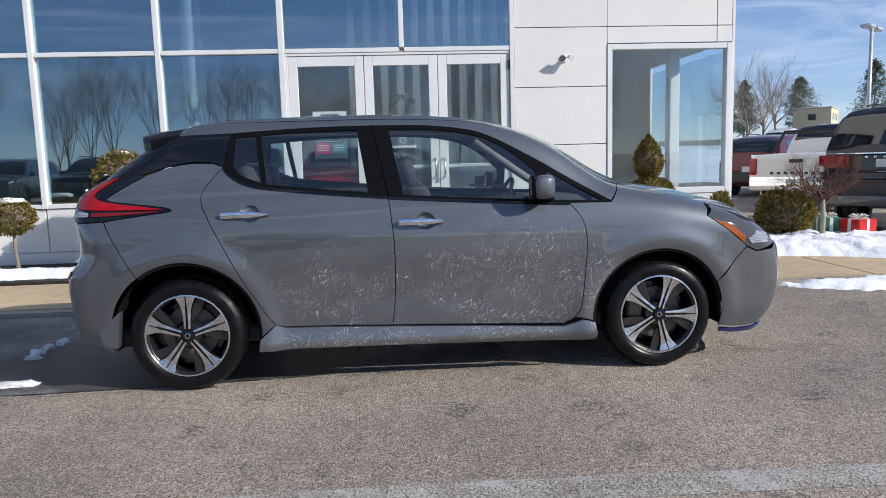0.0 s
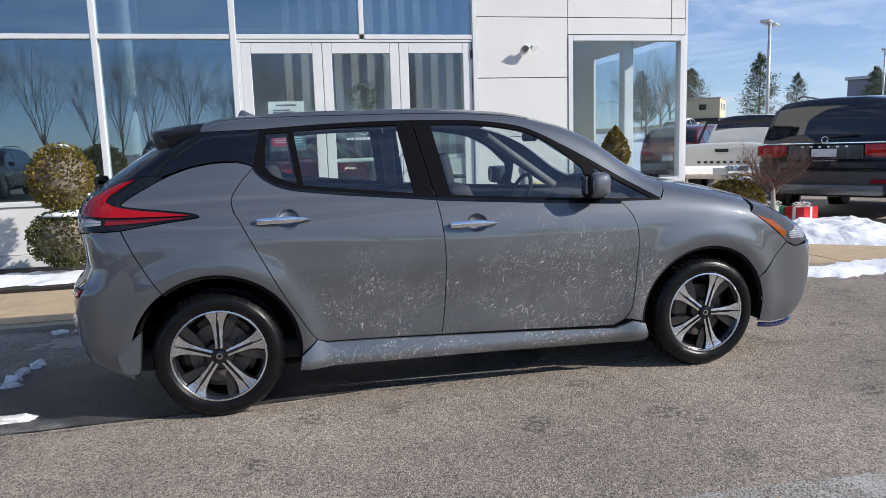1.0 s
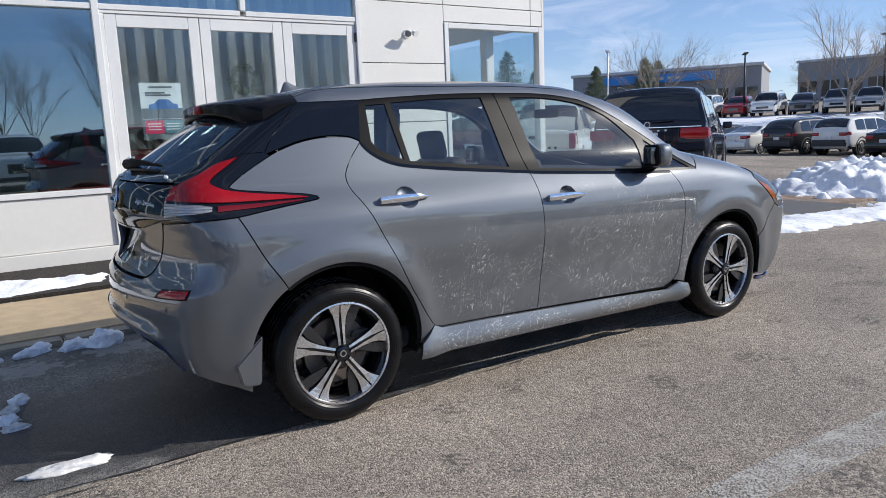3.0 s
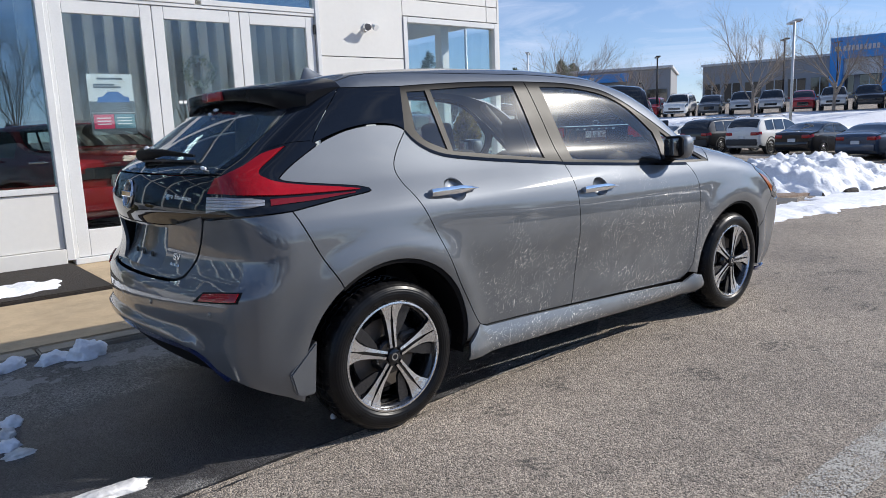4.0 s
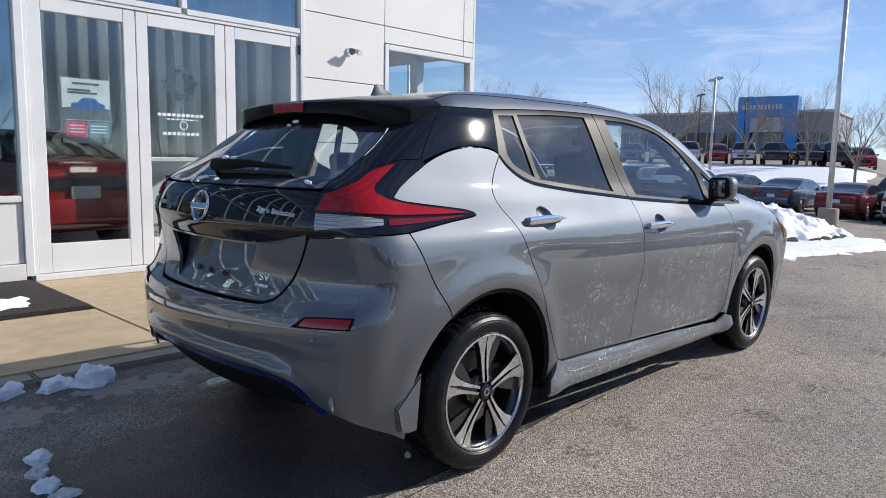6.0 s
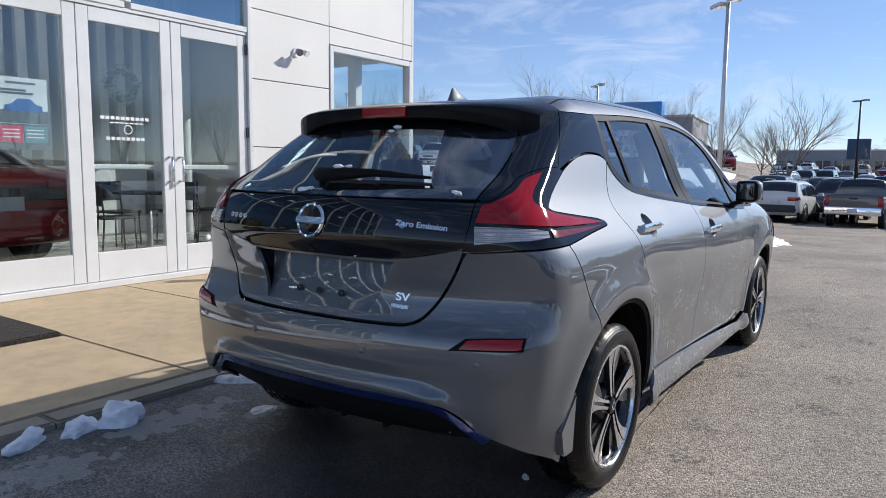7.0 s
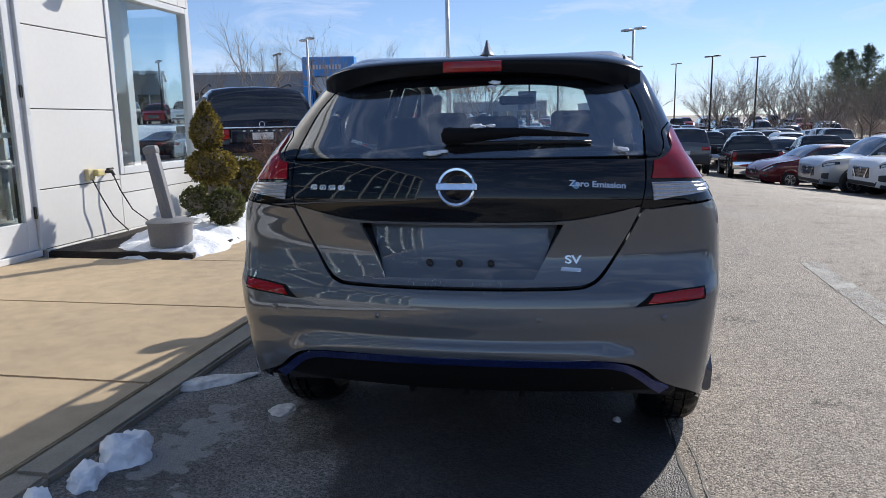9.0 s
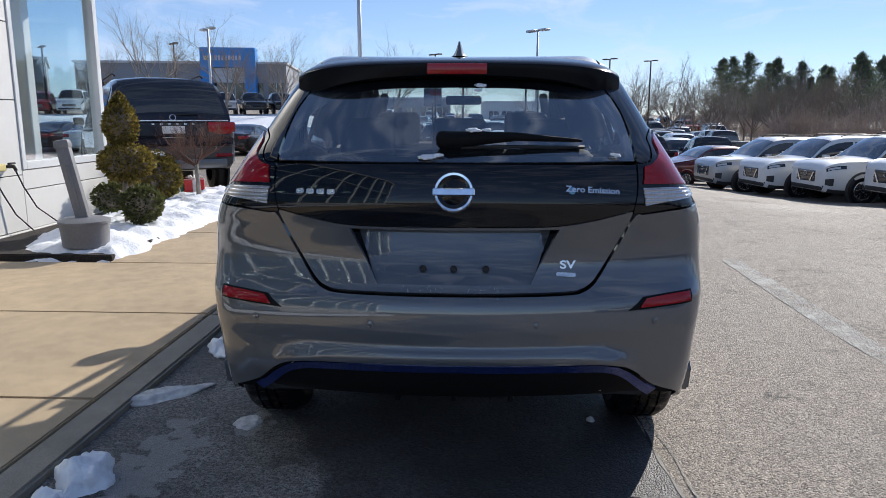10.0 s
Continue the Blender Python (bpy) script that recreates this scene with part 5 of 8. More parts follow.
def wheel_parts(car, x, y, sign):
    """A wheel about its own centre; +y of the mesh is outwards."""
    K = 1.075
    m = pose(x, y, 0.318) @ Matrix.Diagonal((K, sign, K, 1))
    barrel = lathe([(0.214, 0.0), (0.217, -0.006), (0.205, -0.012), (0.196, -0.02), (0.190, -0.05), (0.185, -0.19), (0.17, -0.19), (0.17, -0.10), (0.05, -0.10), (0.05, -0.06)], 48, axis="Y")
    bmesh.ops.recalc_face_normals(barrel, faces=barrel.faces[:])
    wheel = part("wheel", barrel, RIM_DARK, car, "two-tone five-spoke alloy wheel", 40, m)
    prof = [(0.226, -0.014), (0.234, 0.004), (0.245, 0.012), (0.266, 0.016), (0.285, 0.012), (0.300, 0.002), (0.312, -0.014), (0.3195, -0.030)]
    for g in (-0.058, -0.095, -0.13):
        prof += [(0.3225, g + 0.010), (0.314, g + 0.008), (0.314, g), (0.3225, g - 0.002)]
    prof += [(0.3195, -0.170), (0.300, -0.198), (0.26, -0.212), (0.212, -0.190)]
    t = lathe(prof, 144, axis="Y")
    for v in t.verts:
        a = math.degrees(math.atan2(v.co.z, v.co.x)) % 5.0
        r = math.hypot(v.co.x, v.co.z)
        if r > 0.309 and a < 1.3:
            k = (r - 0.006) / r
            v.co.x *= k
            v.co.z *= k
    bmesh.ops.recalc_face_normals(t, faces=t.faces[:])
    part("tyre", t, TYRE, wheel, "black tyre with grooved tread", 32, Matrix.Diagonal((1 / K, 1, 1 / K, 1)))
    part("rim_lip", lathe([(0.206, 0.004), (0.209, 0.0075), (0.216, 0.006), (0.2175, 0.0), (0.2175, -0.01), (0.205, -0.01)], 64, axis="Y", close=True), MACHINED, wheel, smooth=40)
    for i in range(5):
        turn = Matrix.Rotation(radians(72 * i - (90 if x < 1 else 70)), 4, "Y")
        sp = bmesh.new()
        rs = [0.036, 0.07, 0.11, 0.145, 0.17, 0.19, 0.2065]
        wd = [0.016, 0.017, 0.020, 0.026, 0.034, 0.043, 0.051]
        dp = [0.0, -0.003, -0.006, -0.006, -0.004, -0.001, 0.003]
        for sg in (1, -1):
            a = [(r, d, sg * 0.0060 * (1 - 0.55 * (r > 0.16))) for r, d in zip(rs, dp)]
            b = [(r * (1 - 0.5 * (w / r) ** 2 * (r > 0.18)), d - 0.002, sg * w) for r, d, w in zip(rs, dp, wd)]
            va, vb = [sp.verts.new(q) for q in a], [sp.verts.new(q) for q in b]
            la, lb = [sp.verts.new((q[0], q[1] - 0.022, q[2])) for q in a], [sp.verts.new((q[0], q[1] - 0.022, q[2] * 1.12)) for q in b]
            for j in range(len(rs) - 1):
                f = [(va[j], va[j + 1], vb[j + 1], vb[j]), (la[j], va[j], va[j + 1], la[j + 1]), (vb[j], vb[j + 1], lb[j + 1], lb[j])]
                for k, q in enumerate(f):
                    fc = sp.faces.new(q)
                    fc.material_index = 0 if k == 0 else 1
            sp.faces.new((va[0], vb[0], lb[0], la[0])).material_index = 1
        web = [(0.036, 0.004), (0.205, 0.004), (0.205, -0.004), (0.036, -0.004)]
        fl = [sp.verts.new((r, -0.012, c)) for r, c in web]
        sp.faces.new(fl).material_index = 1
        # the grey blade that fills part of the opening beside the spoke
        bl = [(0.075, 0.020), (0.12, 0.024), (0.17, 0.042), (0.195, 0.062), (0.178, 0.098), (0.13, 0.070), (0.085, 0.036)]
        up, dn = [sp.verts.new((r, -0.016, -c)) for r, c in bl], [sp.verts.new((r, -0.030, -c)) for r, c in bl]
        sp.faces.new(up).material_index = 2
        for j in range(len(bl)):
            sp.faces.new((up[j], up[(j + 1) % len(bl)], dn[(j + 1) % len(bl)], dn[j])).material_index = 1
        bmesh.ops.recalc_face_normals(sp, faces=sp.faces[:])
        part("spoke", sp, [MACHINED, RIM_DARK, RIM_GREY], wheel, "machined spoke with dark centre groove", m=turn)
        nut = lathe([(0.0, 0.0), (0.007, 0.0), (0.0095, -0.006), (0.0095, -0.03)], 8, axis="Y")
        part("wheel_nut", nut, RIM_GREY, wheel, smooth=30, m=Matrix.Rotation(radians(72 * i + 36 - (90 if x < 1 else 70)), 4, "Y") @ pose(0.057, -0.025, 0))
    part("hub", lathe([(0.0, -0.012), (0.062, -0.014), (0.075, -0.03), (0.075, -0.06)], 24, axis="Y"), RIM_DARK, wheel, smooth=40)
    cap = lathe([(0.0, 0.004), (0.022, 0.003), (0.0285, -0.001), (0.030, -0.012)], 24, axis="Y")
    cap = part("centre_cap", cap, GLOSS, wheel, smooth=40)
    part("cap_ring", lathe([(0.010, 0.0055), (0.0145, 0.0055), (0.0145, 0.003), (0.010, 0.003)], 20, axis="Y", close=True), SILVER, wheel, smooth=40)
    part("brake_disc", lathe([(0.06, -0.075), (0.142, -0.075), (0.142, -0.095), (0.06, -0.095)], 40, axis="Y", close=True), BRAKE, wheel, smooth=40)
    cal = box(-0.16, -0.07, -0.12, -0.052, -0.02, 0.09, 0.012) if x > 1 else box(0.07, 0.155, -0.12, -0.052, -0.03, 0.07, 0.012)
    part("brake_caliper", cal, BRAKE, wheel)


def build_handle(door, x0, z, mirror=False):
    x1 = x0 + 0.266
    s = -1
    y = -side_of(np.array([x0 + 0.15]), np.array([z]))[0]
    cup = bmesh.new()
    rings = []
    for k, (f, d) in enumerate(((1.04, -0.002), (0.97, -0.004), (0.86, -0.017), (0.6, -0.026), (0.02, -0.028))):
        ring = []
        for a in range(28):
            t = 2 * math.pi * a / 28
            px, pz = x0 + 0.150 + 0.056 * f * math.cos(t), z + 0.047 * f * math.sin(t)
            py = skin("side", [(px, pz)])[0][1] - d
            ring.append(cup.verts.new((px, py, pz)))
        rings.append(ring)
    for a, b in zip(rings, rings[1:]):
        for k in range(28):
            cup.faces.new((a[k], a[(k + 1) % 28], b[(k + 1) % 28], b[k])).smooth = True
    cup.faces.new(rings[-1])
    bar = bmesh.new()
    prev = None
    n_ = 18
    for i in range(n_ + 1):
        t = i / n_
        px = x0 + (x1 - x0) * t
        h = 0.0165 * (1.0 if t < 0.55 else (1 - ((t - 0.55) / 0.47) ** 1.6)) * (0.9 + 0.1 * min(1, t * 12))
        pz = z - 0.002 + 0.003 * math.sin(t * math.pi)
        d = 0.028 + 0.012 * math.sin(math.pi * min(1, t * 1.05))
        py = skin("side", [(px, pz)])[0][1]
        ring = [bar.verts.new((px, py - q, pz + v * h)) for q, v in ((d - 0.016, 0.9), (d - 0.004, 1.0), (d, 0.35), (d, -0.35), (d - 0.004, -1.0), (d - 0.016, -0.9))]
        if prev:
            for k in range(6):
                bar.faces.new((prev[k], prev[(k + 1) % 6], ring[(k + 1) % 6], ring[k])).smooth = True
        else:
            bar.faces.new(ring)
        prev = ring
    bar.faces.new(prev[::-1])
    for q in (x0 + 0.02, x1 - 0.045):
        yy = skin("side", [(q, z)])[0][1]
        box(q - 0.012, q + 0.018, yy - 0.02, yy + 0.004, z - 0.010, z + 0.008, bm=bar)
    for bm in (cup, bar):
        if mirror:
            bmesh.ops.transform(bm, matrix=Matrix.Diagonal((1, -1, 1, 1)), verts=bm.verts[:])
        bmesh.ops.recalc_face_normals(bm, faces=bm.faces[:])
    part("handle_cup", cup, PAINT, door, smooth=60)
    part("door_handle", bar, CHROME, door, "chrome pull handle", smooth=50)


GLASS_MIRROR = surf("dark_mirror_glass", (0.20, 0.21, 0.22), 0.04, 1.0, var=0.02, rough_var=0.01)


def build_mirror(car, sign):
    def loft(sections):
        bm = bmesh.new()
        prev = None
        for y, cx, cz, rx, rz in sections:
            ring = []
            cx, y = cx - 0.07, 0.83 + (y - 0.85) * 0.84
            for k in range(20):
                t = 2 * math.pi * k / 20
                c, s_ = math.cos(t), math.sin(t)
                ring.append(bm.verts.new((cx + rx * math.copysign(abs(c) ** 0.6, c), sign * y, cz + rz * math.copysign(abs(s_) ** 0.6, s_))))
            if prev:
                for k in range(20):
                    bm.faces.new((prev[k], prev[(k + 1) % 20], ring[(k + 1) % 20], ring[k])).smooth = True
            else:
                bm.faces.new(ring)
            prev = ring
        bm.faces.new(prev[::-1])
        bmesh.ops.recalc_face_normals(bm, faces=bm.faces[:])
        return bm
    m = part("door_mirror", loft([(0.845, 2.10, 1.082, 0.035, 0.050), (0.862, 2.095, 1.085, 0.058, 0.064), (0.92, 2.085, 1.085, 0.064, 0.069), (0.98, 2.075, 1.088, 0.058, 0.064), (1.005, 2.068, 1.09, 0.042, 0.048), (1.012, 2.066, 1.09, 0.018, 0.02)]), PAINT, car, "gunmetal door mirror on a black foot", smooth=60)
    part("mirror_back", loft([(0.850, 2.028, 1.084, 0.010, 0.052), (0.865, 2.022, 1.086, 0.012, 0.062), (0.975, 2.016, 1.089, 0.012, 0.060), (0.995, 2.020, 1.09, 0.010, 0.045)]), SATIN, m, smooth=60)
    part("mirror_glass", loft([(0.868, 2.008, 1.086, 0.003, 0.050), (0.972, 2.003, 1.089, 0.003, 0.048)]), GLASS_MIRROR, m)
    part("mirror_foot", loft([(0.795, 2.10, 1.005, 0.075, 0.012), (0.83, 2.10, 1.015, 0.06, 0.012), (0.88, 2.09, 1.03, 0.045, 0.02)]), SATIN, m, smooth=60)


def build_cabin(car):
    def seat(x, y, w, rear=False):
        s = part("seat", box(x - 0.05, x + 0.46, y - w, y + w, 0.36, 0.56, 0.05, seg=3), SEAT, car, "dark cloth seat", smooth=60)
        b = box(-0.07, 0.07, -w, w, 0.0, 0.62, 0.055, seg=3)
        part("backrest", b, SEAT, s, smooth=60, m=pose(x - 0.02, y, 0.50, 0, -16, 0))
        for hy in ((0,) if w < 0.4 else (-0.42, 0.0, 0.42)):
            part("headrest", box(-0.045, 0.045, -0.125, 0.125, 0.0, 0.19, 0.045, seg=3), SEAT, s, smooth=60, m=pose(x - 0.215, y + hy, 1.09 if w < 0.4 else 1.06, 0, -12, 0))
    seat(1.50, -0.37, 0.25)
    seat(1.50, 0.37, 0.25)
    seat(0.55, 0.0, 0.62)
    part("cabin_floor", box(-0.45, 2.55, -0.74, 0.74, 0.24, 0.34, 0.02), SEAT, car)
    part("boot_cover", box(-0.50, 0.22, -0.55, 0.55, 0.86, 0.89, 0.01), SEAT, car)
    part("boot_liner", box(-0.58, 0.2, -0.60, 0.60, 0.40, 0.855, 0.05), SEAT, car)
    part("dashboard", box(2.12, 2.55, -0.70, 0.70, 0.62, 0.98, 0.07, seg=3), SEAT, car, smooth=60)
    part("centre_console", box(1.5, 2.2, -0.11, 0.11, 0.35, 0.66, 0.03), SEAT, car)
    part("headlining", panel_mesh("headlining", "top", [(0.0, -0.5), (1.75, -0.5), (1.75, 0.5), (0.0, 0.5)], LINING, step=0.08, off=-0.045, flange=0), LINING, car)
    ring = bmesh.new()
    pts = [(0.0, 0.185 * math.cos(t), 0.185 * math.sin(t)) for t in (2 * math.pi * k / 28 for k in range(29))]
    tube(pts, 0.015, 8, ring, caps=False)
    tube([(0.0, -0.18, 0), (0.02, 0, -0.01), (0.0, 0.18, 0)], 0.018, 6, ring)
    tube([(0.02, 0, 0), (0.25, 0, -0.06)], 0.03, 8, ring)
    part("steering_wheel", ring, SATIN, car, m=pose(1.98, 0.37, 0.93, 0, 24, 0))
    mi = part("interior_mirror", box(1.93, 1.96, -0.12, 0.12, 1.33, 1.39, 0.012), SATIN, car)
    for sg in (-1, 1):
        part("pillar_lining", tube([(1.12, sg * 0.66, 1.05), (1.08, sg * 0.535, 1.40)], 0.045, 8), LINING, car)
        part("pillar_lining", tube([(0.06, sg * 0.55, 1.16), (0.05, sg * 0.47, 1.38)], 0.075, 8), SEAT, car)
        part("pillar_lining", tube([(2.36, sg * 0.64, 1.00), (1.80, sg * 0.52, 1.38)], 0.028, 8), LINING, car)
    # inner shell under the skin, dark, so that no daylight passes the seams
    part("underbody", box(-0.25, 2.95, -0.68, 0.68, 0.19, 0.235, 0.02), SATIN, car)
    part("nose_block", box(2.45, 3.25, -0.60, 0.60, 0.24, 0.84, 0.08), SATIN, car)
    for cx, rr in ((0.0, 0.40), (2.70, 0.385)):
        for sg in (-1, 1):
            b = bmesh.new()
            prev = None
            for k in range(25):
                t = radians(-12 + 204 * k / 24)
                q = (cx + rr * math.cos(t), 0.322 + rr * math.sin(t))
                ring = [b.verts.new((q[0], sg * yy, q[1])) for yy in (0.83, 0.60)]
                if prev:
                    b.faces.new((prev[0], ring[0], ring[1], prev[1])).smooth = True
                prev = ring
            c = lathe([(0.0, 0.60), (rr, 0.60)], 25, axis="Y")
            part("wheel_arch_liner", b, SATIN, car, smooth=60)
            bmesh.ops.transform(c, matrix=Matrix.Translation((cx, (0.0 if sg > 0 else -1.2), 0.322)), verts=c.verts[:])
            for v in c.verts:
                v.co.z = max(v.co.z, 0.21)
            part("arch_wall", c, SATIN, car)


def text_part(name, body_text, size, m, material, parent, label="", extrude=0.002, wide=1.0, bold=0.0):
    cu = bpy.data.curves.new(name, "FONT")
    cu.body, cu.size, cu.extrude, cu.align_x, cu.align_y = body_text, size, extrude, "CENTER", "CENTER"
    cu.offset = bold
    tmp = new(name, cu)
    dg = bpy.context.evaluated_depsgraph_get()
    me = bpy.data.meshes.new_from_object(tmp.evaluated_get(dg))
    bpy.data.objects.remove(tmp)
    me.materials.clear()
    me.materials.append(material)
    return part(name, me, material, parent, label, m=m @ Matrix.Diagonal((wide, 1, 1, 1)))


def on_tail(y, z, lift=0.002):
    """A pose on the tail's skin: local x runs to the viewer's right, z outwards."""
    p = skin("rear", [(y, z)])
    nrm = skin_normals(p)[0]
    nv = Vector(nrm)
    right = Vector((0, -1, 0))
    right = (right - nv * right.dot(nv)).normalized()
    up = nv.cross(right)
    m = Matrix((right, up, nv)).transposed().to_4x4()
    return Matrix.Translation(Vector(p[0]) + nv * lift) @ m


def build_badges(car):
    def flat_bar(name, w, h, y, z, mat, label="", lift=0.001, d=0.003):
        part(name, box(-w / 2, w / 2, -h / 2, h / 2, 0, d, min(w, h) * 0.2), mat, car, label, m=on_tail(y, z, lift))
    ring = lathe([(0.050, 0.0), (0.053, 0.006), (0.060, 0.007), (0.064, 0.0)], 40, axis="Z", close=True)
    em = part("emblem", ring, CHROME, car, "round chrome maker's emblem", 40, on_tail(0.0, 1.022, 0.001))
    part("emblem_bar", box(-0.066, 0.066, -0.012, 0.012, 0.002, 0.010, 0.003), CHROME, em)
    part("emblem_backing", lathe([(0.0, 0.002), (0.052, 0.002), (0.052, 0.0)], 32), GLOSS, em)
    for k in range(4):
        flat_bar("badge_bar", 0.027, 0.018, 0.498 - 0.035 * k, 1.016, SILVER, "silver model badge bar")
    text_part("badge_text", "Zero Emission", 0.0265, on_tail(-0.440, 1.024, 0.001), SILVER, car, "silver lettering reading Zero Emission", wide=1.17, bold=0.0006)
    part("badge_globe", lathe([(0.0, 0.002), (0.010, 0.002), (0.012, 0.0)], 20), surf("pale_blue_badge", (0.16, 0.36, 0.55), 0.25, 0.4), car, "pale blue round badge", m=on_tail(-0.373, 1.024, 0.0005))
    text_part("badge_text", "SV", 0.036, on_tail(-0.367, 0.782, 0.001), SILVER, car, "silver lettering reading SV", wide=1.35, bold=0.001)
    flat_bar("badge_bar", 0.066, 0.013, -0.362, 0.752, SILVER, "small silver trim badge")
    for y in (0.101, 0.0, -0.105):
        part("plate_bolt_hole", lathe([(0.0, -0.012), (0.010, -0.012), (0.0115, -0.010), (0.0115, -0.016)], 14), BLACK, car, m=on_tail(y, 0.773, -0.005))
    for y in (0.085, -0.085):
        part("plate_screw", lathe([(0.0, -0.009), (0.005, -0.010), (0.007, -0.014)], 10), BLACK, car, m=on_tail(y, 0.885, -0.048))
    for y in (0.265, -0.265, 0.66, -0.66):
        part("parking_sensor", lathe([(0.0, 0.001), (0.0085, 0.001), (0.010, 0.0), (0.011, 0.001), (0.012, 0.0)], 18), PAINT, car, m=on_tail(y, 0.603 if abs(y) < 0.5 else 0.60))
    # wiper
    p0, p1 = on_tail(0.02, 1.155, 0.03), on_tail(-0.41, 1.158, 0.022)
    a, b = p0.translation, p1.translation
    w = bmesh.new()
    mid = (a + b) / 2 + Vector((-0.012, 0, 0.012))
    tube([a + Vector((0.02, 0.02, -0.0)), a, mid, b], [0.030, 0.027, 0.014, 0.005], 8, w)
    wp = part("rear_wiper", w, SATIN, car, "black rear wiper with specks of snow", smooth=60)
    blade = tube([on_tail(-0.02, 1.148, 0.010).translation, on_tail(-0.2, 1.152, 0.008).translation, on_tail(-0.42, 1.150, 0.006).translation], 0.006, 6)
    part("wiper_blade", blade, BLACK, wp)
    for i, (y, z, lift, s) in enumerate(((0.085, 1.123, 0.006, 0.035), (0.05, 1.128, 0.006, 0.022), (-0.52, 1.125, 0.008, 0.024), (-0.06, 1.162, 0.058, 0.030), (-0.10, 1.166, 0.054, 0.018), (-0.085, 1.352, 0.012, 0.028), (-0.075, 1.336, 0.012, 0.018))):
        g = bmesh.new()
        bmesh.ops.create_icosphere(g, subdivisions=3, radius=1.0)
        for v in g.verts:
            q = v.co.copy()
            k = 1 + 0.6 * noise.noise(q * 2.3 + Vector((i * 2.7, 0, 0)))
            v.co = Vector((q.x * s * 0.75 * k, q.y * s * 0.30 * k, q.z * 0.005 * k))
        part("snow_speck", g, SNOW, car, "speck of frozen snow", smooth=180, m=on_tail(y, z, lift))
    # shark-fin aerial
    f = bmesh.new()
    rows = []
    for t in np.linspace(0, 1, 9):
        hgt = 0.056 * t
        l0, l1 = 0.110 + 0.026 * t, 0.300 - 0.146 * t ** 0.7
        rows.append([f.verts.new((0.5 * (l0 + l1) + 0.5 * (l1 - l0) * math.cos(a), 0.036 * (1 - 0.88 * t ** 0.55) * math.sin(a), 1.506 + hgt + 0.004 * math.cos(a))) for a in (2 * math.pi * k / 16 for k in range(16))])
    for a, b in zip(rows, rows[1:]):
        for k in range(16):
            f.faces.new((a[k], a[(k + 1) % 16], b[(k + 1) % 16], b[k])).smooth = True
    f.faces.new(rows[-1])
    part("aerial_fin", f, PAINT, car, "shark-fin roof aerial", smooth=60)


hatchback = thing("hatchback_car", "gunmetal grey electric hatchback with salt-streaked doors, parked at the kerb", "car")
build_body(hatchback)
build_spoiler(hatchback)
for wx in (0.0, 2.70):
    for sg in (-1, 1):
        wheel_parts(hatchback, wx, sg * 0.848, sg)
DOORS_R = [o for o in hatchback.children if o.name.startswith(("rear_door", "front_door"))]
for d_ in DOORS_R:
    mir = d_.data.vertices[0].co.y > 0
    rear_ = d_.name.startswith("rear")
    build_handle(d_, 0.224 if rear_ else 1.194, 0.982 if rear_ else 0.913, mir)
for sg in (-1, 1):
    flap = bmesh.new()
    lip = [(-0.355, 0.47), (-0.475, 0.36), (-0.455, 0.275), (-0.425, 0.262), (-0.375, 0.262)]
    sides_ = [[flap.verts.new((x, sg * y, z)) for x, z in lip] for y in (0.856, 0.795)]
    flap.faces.new(sides_[0]), flap.faces.new(sides_[1][::-1])
    for k in range(5):
        flap.faces.new((sides_[0][k], sides_[1][k], sides_[1][(k + 1) % 5], sides_[0][(k + 1) % 5]))
    bmesh.ops.recalc_face_normals(flap, faces=flap.faces[:])
    bmesh.ops.bevel(flap, geom=flap.edges[:], offset=0.006, segments=2, affect="EDGES")
    part("mud_guard", flap, PAINT, hatchback, "body-coloured mud guard", smooth=40)
build_mirror(hatchback, -1)
build_mirror(hatchback, 1)
build_cabin(hatchback)
build_badges(hatchback)

# ---- vehicles of the lot ----
def paint(name, color, metal=0.3):
    m = surf(name, color, 0.4, metal, var=0.04, scale=2, fine=400, fine_var=0.04, coat=1.0, rough_var=0.04)
    m.node_tree.nodes["Principled BSDF"].inputs["Specular IOR Level"].default_value = 0.08
    return m


P_BLACK, P_NAVY, P_WHITE = paint("black_car_paint", (0.012, 0.012, 0.014)), paint("blue_black_car_paint", (0.010, 0.013, 0.024)), paint("white_car_paint", (0.72, 0.72, 0.70), 0.0)
P_SILVER, P_GREY, P_RED = paint("silver_car_paint", (0.42, 0.43, 0.44), 0.6), paint("grey_car_paint", (0.12, 0.125, 0.13), 0.5), paint("red_car_paint", (0.30, 0.012, 0.016))
P_BLUE, P_MAROON = paint("slate_blue_car_paint", (0.05, 0.075, 0.12), 0.5), paint("dark_red_car_paint", (0.10, 0.008, 0.014))
GLASS_FAR = surf("dark_car_glass", (0.012, 0.014, 0.016), 0.04, var=0.05, coat=1.0, rough_var=0.01)
TRIM = surf("grey_black_bumper_plastic", (0.035, 0.035, 0.036), 0.6)
HEAD = lens("headlamp_lens", (0.55, 0.56, 0.57))
TAIL_RED = lens("tail_lamp_red", (0.30, 0.006, 0.008))
PLATE = surf("pale_plate", (0.6, 0.62, 0.64), 0.4)

